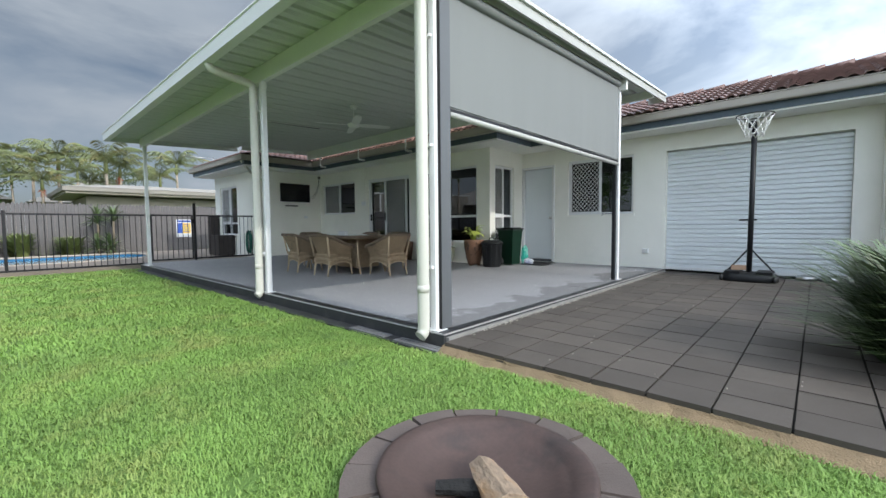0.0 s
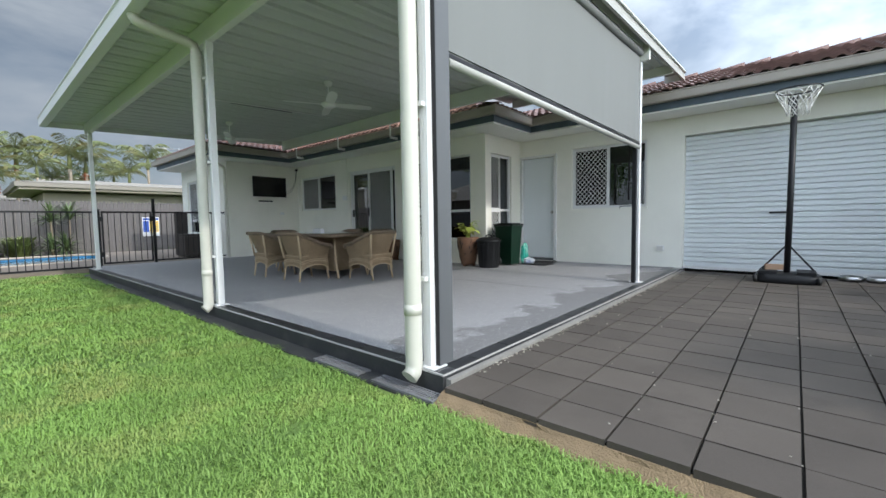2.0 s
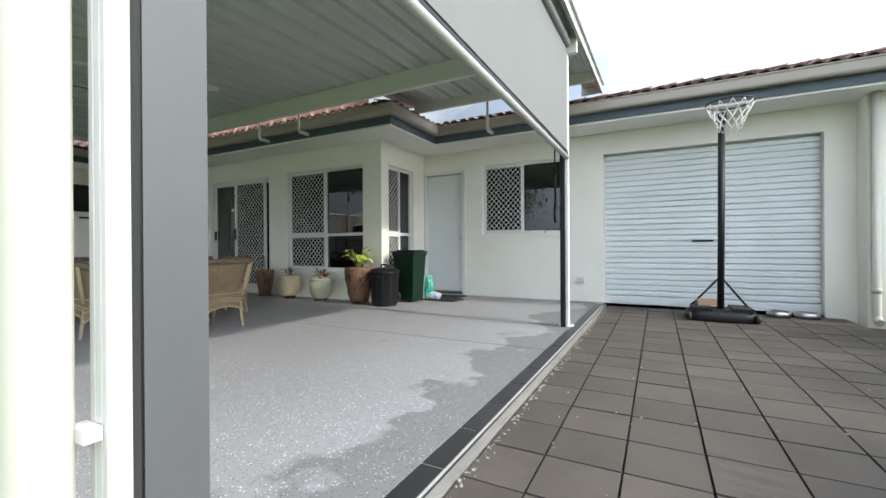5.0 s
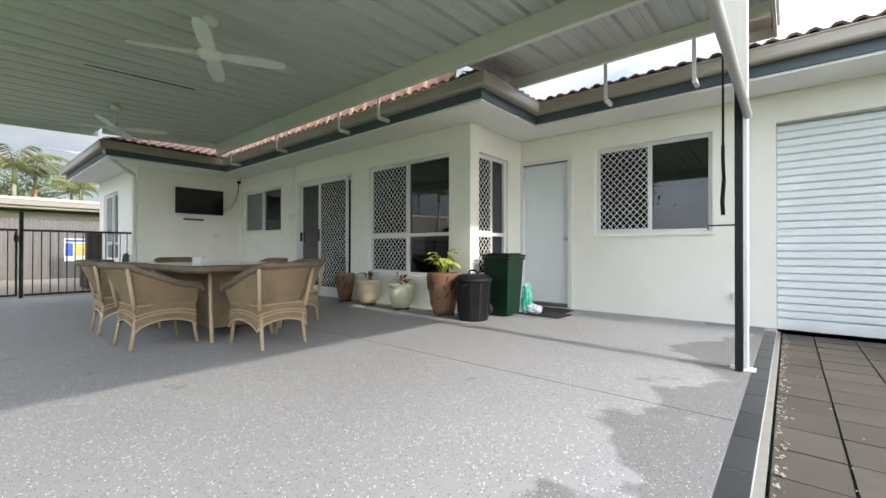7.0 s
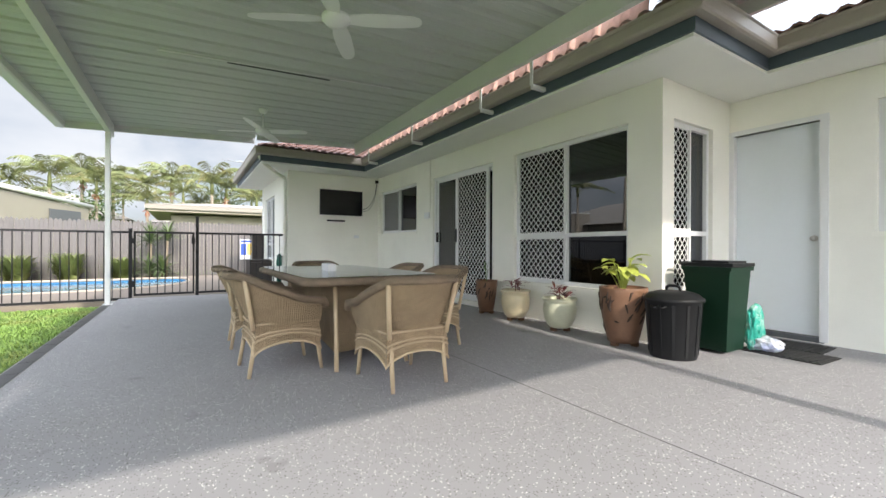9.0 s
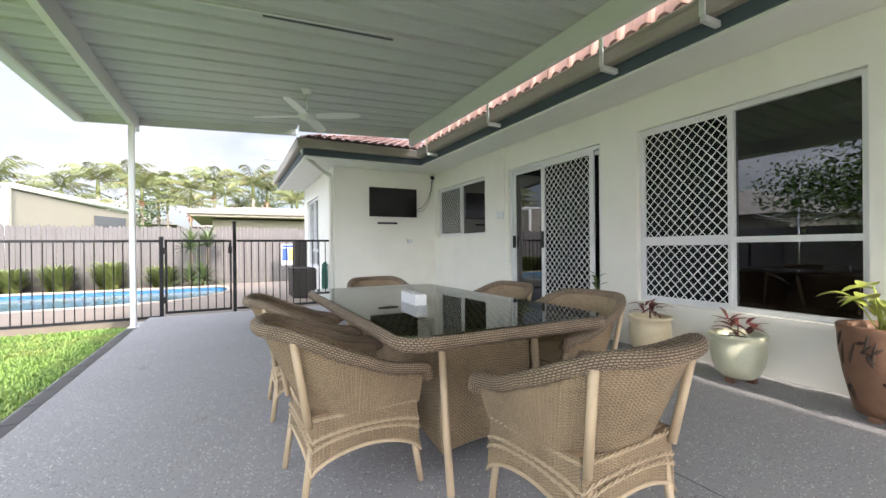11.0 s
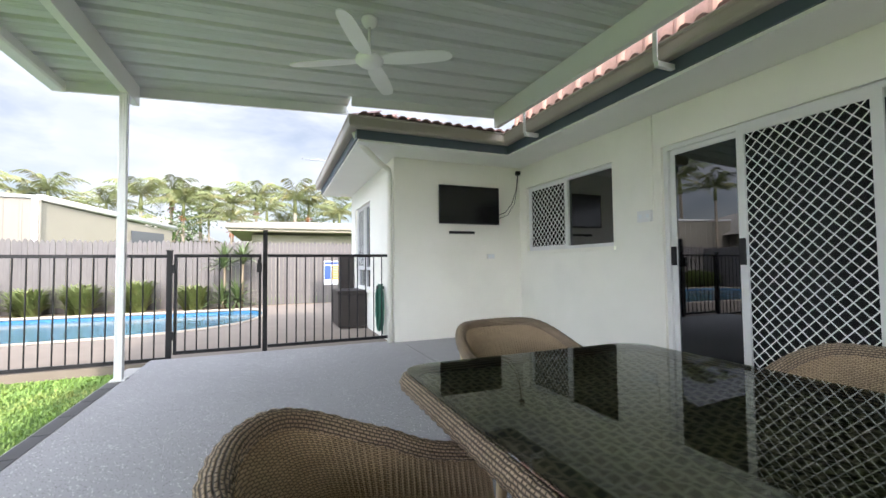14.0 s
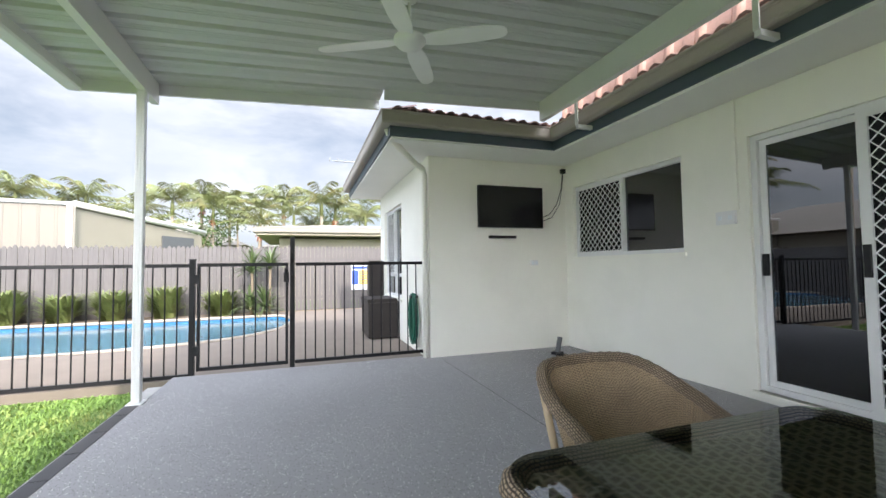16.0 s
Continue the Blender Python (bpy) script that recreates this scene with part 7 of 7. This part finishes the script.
def clothesline(x, y):
    """A rotary line: post, four arms sloping up from the hub, struts and three turns of wire."""
    t = thing("rotary_clothesline", (x, y, -0.13), "grey galvanised rotary clothesline standing on the lawn", "clothesline", turn=20)
    Builder().tube([(0, 0, 0), (0, 0, 1.95)], 0.024, 10).obj("post", M_STEEL, t)
    tips = []
    for k in range(4):
        a = math.pi / 2 * k
        tips.append(Vector((1.35 * math.cos(a), 1.35 * math.sin(a), 1.98)))
        Builder().tube([(0, 0, 1.72), tips[-1]], 0.014, 8).obj("arm", M_STEEL, t)
        Builder().tube([(0, 0, 2.12), tips[-1] * 0.55 + Vector((0, 0, 0.83))], 0.008, 6).obj("stay", M_STEEL, t)
    Builder().tube([(0, 0, 1.95), (0, 0, 2.14)], 0.016, 8).obj("crown_tube", M_STEEL, t)
    for f in (0.45, 0.72, 1.0):
        pts = [Vector((p.x * f, p.y * f, 1.72 + 0.26 * f)) for p in tips]
        Builder().tube(pts, 0.003, 4, closed=True).obj("wire", M_STEEL, t)
    return t


clothesline(-7.6, -4.6)
leafy_tree((4.5, -12.5, -0.13), 2.0, 4.6, 5, "broad green leafy tree behind the yard fence")

# ---------------------------------------------------------------- driveway paving
M_BASE = mat("paving_bed", (0.014, 0.012, 0.009), 0.95, vary=0.3, fine=60, bump=0.5)
pave = tagged(Builder().box(0.187, 2.86, -0.09, DY, -0.16, -0.066).obj("paving", M_BASE), "dark concrete square pavers with sandy joints", "paving", kind="structure")
tagged(Builder().box(2.865, 8.9, 0.55, DY, -0.14, -0.10).obj("bed_soil", M_SOIL), "dark soil bed beside the paving", "garden bed", kind="structure")
rnd = random.Random(21)
PAV_X, PAV_Y = 0.302, 0.304


def paver_mesh(w, d):
    return Builder().box(-w / 2, w / 2, -d / 2, d / 2, -0.045, 0.0).mesh("paver", M_PAVER, 0.003)


paver = paver_mesh(PAV_X - 0.010, PAV_Y - 0.013)
cuts = {(True, False): paver_mesh(0.240, PAV_Y - 0.009), (False, True): paver_mesh(PAV_X - 0.011, 0.243), (True, True): paver_mesh(0.240, 0.243), (False, False): paver}
for i in range(-1, 8):
    for j in range(-1, 21):
        x = 0.44 + PAV_X * (i + 0.5)
        y = 0.146 + PAV_Y * (j + 0.5) if j >= 0 else 0.022
        if y + PAV_Y / 2 > DY + 0.02:
            continue
        o = new("paver", cuts[i < 0, j < 0])
        o.parent = pave
        if i < 0:
            x = 0.19 + (0.44 - 0.19) / 2
        o.matrix_basis = pose(x, y, -0.045 + rnd.uniform(-0.0015, 0.0015), rnd.uniform(-0.25, 0.25), rnd.uniform(-0.25, 0.25), rnd.uniform(-0.3, 0.3))

# crumbs of pale mortar and litter along the kerb and the joints
crnd = random.Random(31)
b = Builder()
for k in range(420):
    if k < 300:
        cx_, cy_ = 0.20 + abs(crnd.gauss(0, 0.022)), crnd.uniform(0.2, 6.0)
    else:
        cx_, cy_ = 0.44 + PAV_X * crnd.randrange(0, 8) + crnd.gauss(0, 0.03), crnd.uniform(0.0, 5.8)
    q = crnd.uniform(0.0015, 0.0055) if k < 300 else crnd.uniform(0.0015, 0.004)
    m_ = pose(cx_, cy_, -0.043, crnd.uniform(-20, 20), crnd.uniform(-20, 20), crnd.uniform(0, 360))
    b.box(-q, q, -q * 1.6, q * 1.6, 0.0, q * 0.9, m_)
tagged(b.obj("mortar_crumbs", mat("pale_mortar", (0.36, 0.33, 0.28), 0.95, vary=0.3, fine=60, bump=0.5)), "pale mortar crumbs and litter on the paving", "debris", kind="stuff")

# sandy strip where the lawn meets the paving
n = 80
vs, fs = [], []
for i in range(n + 1):
    x = 0.17 + (3.4 - 0.17) * i / n
    w0 = 0.015 * noise.noise(Vector((x * 4, 0, 3)))
    w1 = 0.03 + 0.03 * noise.noise(Vector((x * 2.2, 7, 1))) + 0.02 * noise.noise(Vector((x * 9, 7, 1)))
    vs += [(x, -0.06, -0.070), (x, -0.10 + w0, -0.074), (x, -0.09 - w1, -0.092 + 0.008 * noise.noise(Vector((x * 12, 1, 1)))), (x, -0.16 - w1, -0.135)]
for i in range(n):
    for k in range(3):
        a = i * 4 + k
        fs.append((a, a + 4, a + 5, a + 1))
tagged(new("soil_strip", raw_mesh("soil_strip", vs, fs, M_SAND)), "bare sandy soil strip between lawn and paving", "soil", kind="structure")

# ---------------------------------------------------------------- border tiles
def tile_mesh(w, d):
    return Builder().box(-w / 2, w / 2, -d / 2, d / 2, -0.011, 0.002).mesh("tile", M_TILE, 0.002)


grout = tagged(Builder().box(-9.6, 0.152, -0.058, 0.058, -0.011, -0.001).box(0.045, 0.152, 0.058, DY - 0.004, -0.011, -0.001).obj("border", M_GROUT), "narrow border of black tiles edging the patio", "tile border", kind="structure")
run, across = tile_mesh(0.347, 0.100), tile_mesh(0.097, 0.350)
for k in range(26):
    o = new("tile", run)
    o.parent = grout
    o.location = (-0.262 + 0.1775 - 0.355 * k, 0.002, 0.0)
o = new("tile", tile_mesh(0.050, 0.100))
o.parent = grout
o.location = (0.122, 0.002, 0.0)
o = new("tile", tile_mesh(0.097, 0.212))
o.parent = grout
o.location = (0.099, 0.167, 0.0)
for k in range(16):
    o = new("tile", across)
    o.parent = grout
    o.location = (0.099, 0.277 + 0.179 + 0.358 * k, 0.0)

# drain along the front of the slab, with a slotted grate
M_GRATE = mat("grate_plastic", (0.16, 0.16, 0.165), 0.6, vary=0.2, bump=0.2)
tagged(Builder().box(-9.4, 0.16, -0.20, -0.058, -0.16, -0.112).obj("drain_channel", M_SLABSIDE, None, 0.004), "dark damp concrete apron along the slab edge", "apron", kind="structure")
for x0 in (-0.95, -0.32):
    g = thing("drain_grate", (x0, -0.185, -0.111), "grey slotted plastic drain grate set beside the slab", "drain grate", "drain grates")
    Builder().box(0.0, 0.5, 0.0, 0.012, 0.0, 0.012).box(0.0, 0.5, 0.048, 0.056, 0.0, 0.012).box(0.0, 0.5, 0.096, 0.108, 0.0, 0.012).obj("rail", M_GRATE, g)
    for i in range(25):
        Builder().box(0.004 + 0.02 * i, 0.013 + 0.02 * i, 0.012, 0.096, 0.001, 0.011).obj("slat", M_GRATE, g)

# ---------------------------------------------------------------- roof tiles
def roof_tile_mesh(w=0.31, ln=0.36):
    """A rolled concrete tile; local x across, y up the slope, thick at the nose."""
    prof = [(-0.5, 0.0), (-0.36, 0.030), (-0.22, 0.036), (-0.08, 0.006), (0.05, 0.0), (0.18, 0.032), (0.33, 0.036), (0.46, 0.008), (0.5, 0.0)]
    vs = []
    for y, lift in ((0.0, 0.045), (ln, 0.010)):
        vs += [(u * w, y, lift + z) for u, z in prof]
    vs += [(u * w, 0.002, 0.020 + z) for u, z in prof]
    n = len(prof)
    fs = [(i, i + 1, n + i + 1, n + i) for i in range(n - 1)] + [(2 * n + i, 2 * n + i + 1, i + 1, i) for i in range(n - 1)]
    return vs, fs


tv_, tf_ = roof_tile_mesh()
tile_me = raw_mesh("roof_tile", tv_, tf_, M_RTILE)
ang = math.atan(SLOPE)
rest_v, rest_f, near = [], [], 0
for base, heading, length in (((EX, GY - 0.03), 0, 8.6), ((WX + 0.03, WEY), 90, 2.3), ((WX, EY - 0.03), 0, 6.9), ((EX + 0.03, EY), 90, 1.6), ((-13.3, WEY - 0.03), 0, 4.1)):
    h = radians(heading)
    along, up = Vector((math.cos(h), math.sin(h), 0)), Vector((-math.sin(h), math.cos(h), 0))
    for r in range(9):
        k = -6
        while k * 0.31 < length + 2.0:
            d = r * 0.32 * math.cos(ang)
            p = Vector((*base, 0)) + along * (k * 0.31 + 0.155) + up * d
            k += 1
            c = p + up * 0.16
            want = 2.86 + SLOPE * (d + 0.13)
            if abs(roof_z(c.x, c.y) - want) > 0.05 or p.dot(along) < -99:
                continue
            m = Matrix.Translation((p.x, p.y, 2.86 + SLOPE * (d - 0.03) - 0.02)) @ Matrix.Rotation(h, 4, 'Z') @ Matrix.Rotation(ang, 4, 'X')
            if near < 300 and (heading or base[0] == EX or base[0] == WX) and r < 6:
                o = new("roof_tile", tile_me)
                o.parent = roof_house
                o.matrix_basis = m
                near += 1
            else:
                s = len(rest_v)
                rest_v += [m @ Vector(q) for q in tv_]
                rest_f += [[i + s for i in f] for f in tf_]
o = new("roof_tile_field", raw_mesh("roof_tile_field", rest_v, rest_f, M_RTILE))
o.parent = roof_house
tagged(o, kind="stuff")
# ridge capping on the garage roof
b = Builder()
x = -1.5
while x < 6.4:
    b.tube([(x, 7.93, 2.86 + SLOPE * 2.27 + 0.0), (x + 0.40, 7.93, 2.86 + SLOPE * 2.27 + 0.02)], [0.06, 0.085], 8)
    x += 0.38
o = tagged(b.obj("ridge_caps", M_RTILE), kind="stuff")
o.parent = roof_house

# ---------------------------------------------------------------- grass
def grass_field():
    """Blades over the lawn, thick near the walk and thinner away from it."""
    rng = np.random.default_rng(5)
    chunks = []
    for x0, x1, y0, y1, per_m2, h, w in ((-1.8, 2.9, -2.6, -0.12, 11000, 0.030, 0.0042), (-6.0, -1.8, -3.0, -0.20, 3200, 0.038, 0.007), (-9.9, -6.0, -3.4, -0.16, 1400, 0.040, 0.011),
                                         (-1.8, 3.5, -3.6, -2.6, 3000, 0.036, 0.007), (-9.9, -1.8, -6.0, -3.0, 700, 0.042, 0.014)):
        n = int((x1 - x0) * (y1 - y0) * per_m2)
        chunks.append(np.column_stack([rng.uniform(x0, x1, n), rng.uniform(y0, y1, n), np.full(n, h), np.full(n, w)]))
    p = np.concatenate(chunks)
    edge = 0.05 * np.sin(p[:, 0] * 7.0) + 0.04 * np.sin(p[:, 0] * 17.0 + 1)
    keep = np.hypot(p[:, 0] - 1.41, p[:, 1] + 1.22) > 0.525
    keep &= ~((p[:, 1] > -0.155 + edge * 0.45) & (p[:, 0] > 0.1))
    keep &= ~((p[:, 1] > -0.20 + edge * 0.5) & (p[:, 0] <= 0.1))
    for cx, cy, r in ((-1.35, -1.72, 0.10), (-0.15, -0.78, 0.08), (0.72, -1.81, 0.09), (-0.9, -0.42, 0.10), (-1.8, -0.95, 0.11)):
        dd = np.hypot(p[:, 0] - cx, p[:, 1] - cy)
        keep &= ~((dd < r) & (rng.uniform(size=len(p)) < 0.75))
    p = p[keep]
    n = len(p)
    a = rng.uniform(0, 2 * np.pi, n)
    tilt = rng.uniform(0.3, 1.5, n)
    h = p[:, 2] * rng.uniform(0.55, 1.3, n)
    d = np.column_stack([np.cos(a), np.sin(a)])
    s = np.column_stack([-np.sin(a), np.cos(a)]) * (p[:, 3] * rng.uniform(0.7, 1.3, n))[:, None] * 0.5
    base = np.column_stack([p[:, 0], p[:, 1], np.full(n, -0.128)])
    v = np.zeros((n, 5, 3))
    v[:, 0], v[:, 1] = base, base
    v[:, 0, :2] += s
    v[:, 1, :2] -= s
    mid = base.copy()
    mid[:, :2] += d * (h * tilt * 0.35)[:, None]
    mid[:, 2] += h * 0.62
    v[:, 2], v[:, 3] = mid, mid
    v[:, 2, :2] -= s * 0.8
    v[:, 3, :2] += s * 0.8
    tip = base.copy()
    tip[:, :2] += d * (h * tilt)[:, None]
    tip[:, 2] += h * (1.0 - 0.38 * tilt)
    v[:, 4] = tip
    me = bpy.data.meshes.new("grass")
    me.vertices.add(n * 5)
    me.vertices.foreach_set("co", v.reshape(-1))
    k = np.arange(n)[:, None] * 5
    loops = np.concatenate([k + np.array([[0, 1, 2, 3]]), k + np.array([[3, 2, 4]])], axis=1).reshape(-1)
    me.loops.add(n * 7)
    me.loops.foreach_set("vertex_index", loops.astype(np.int32))
    starts = (np.arange(n)[:, None] * 7 + np.array([[0, 4]])).reshape(-1)
    me.polygons.add(n * 2)
    me.polygons.foreach_set("loop_start", starts.astype(np.int32))
    me.update(calc_edges=True)
    gm = mat("grass_blade", (0.215, 0.345, 0.070), 0.6, vary=0.45, scale=1.1, fine=70, bump=0, dark=(0.36, 0.35, 0.11), dark_amount=0.65, dark_scale=1.9)
    gb = gm.node_tree.nodes["Principled BSDF"]
    gb.inputs["Transmission Weight"].default_value = 0.0
    me.materials.append(gm)
    return tagged(new("grass", me), "short bright green lawn grass with straw patches", "grass", kind="stuff")


grass_field()
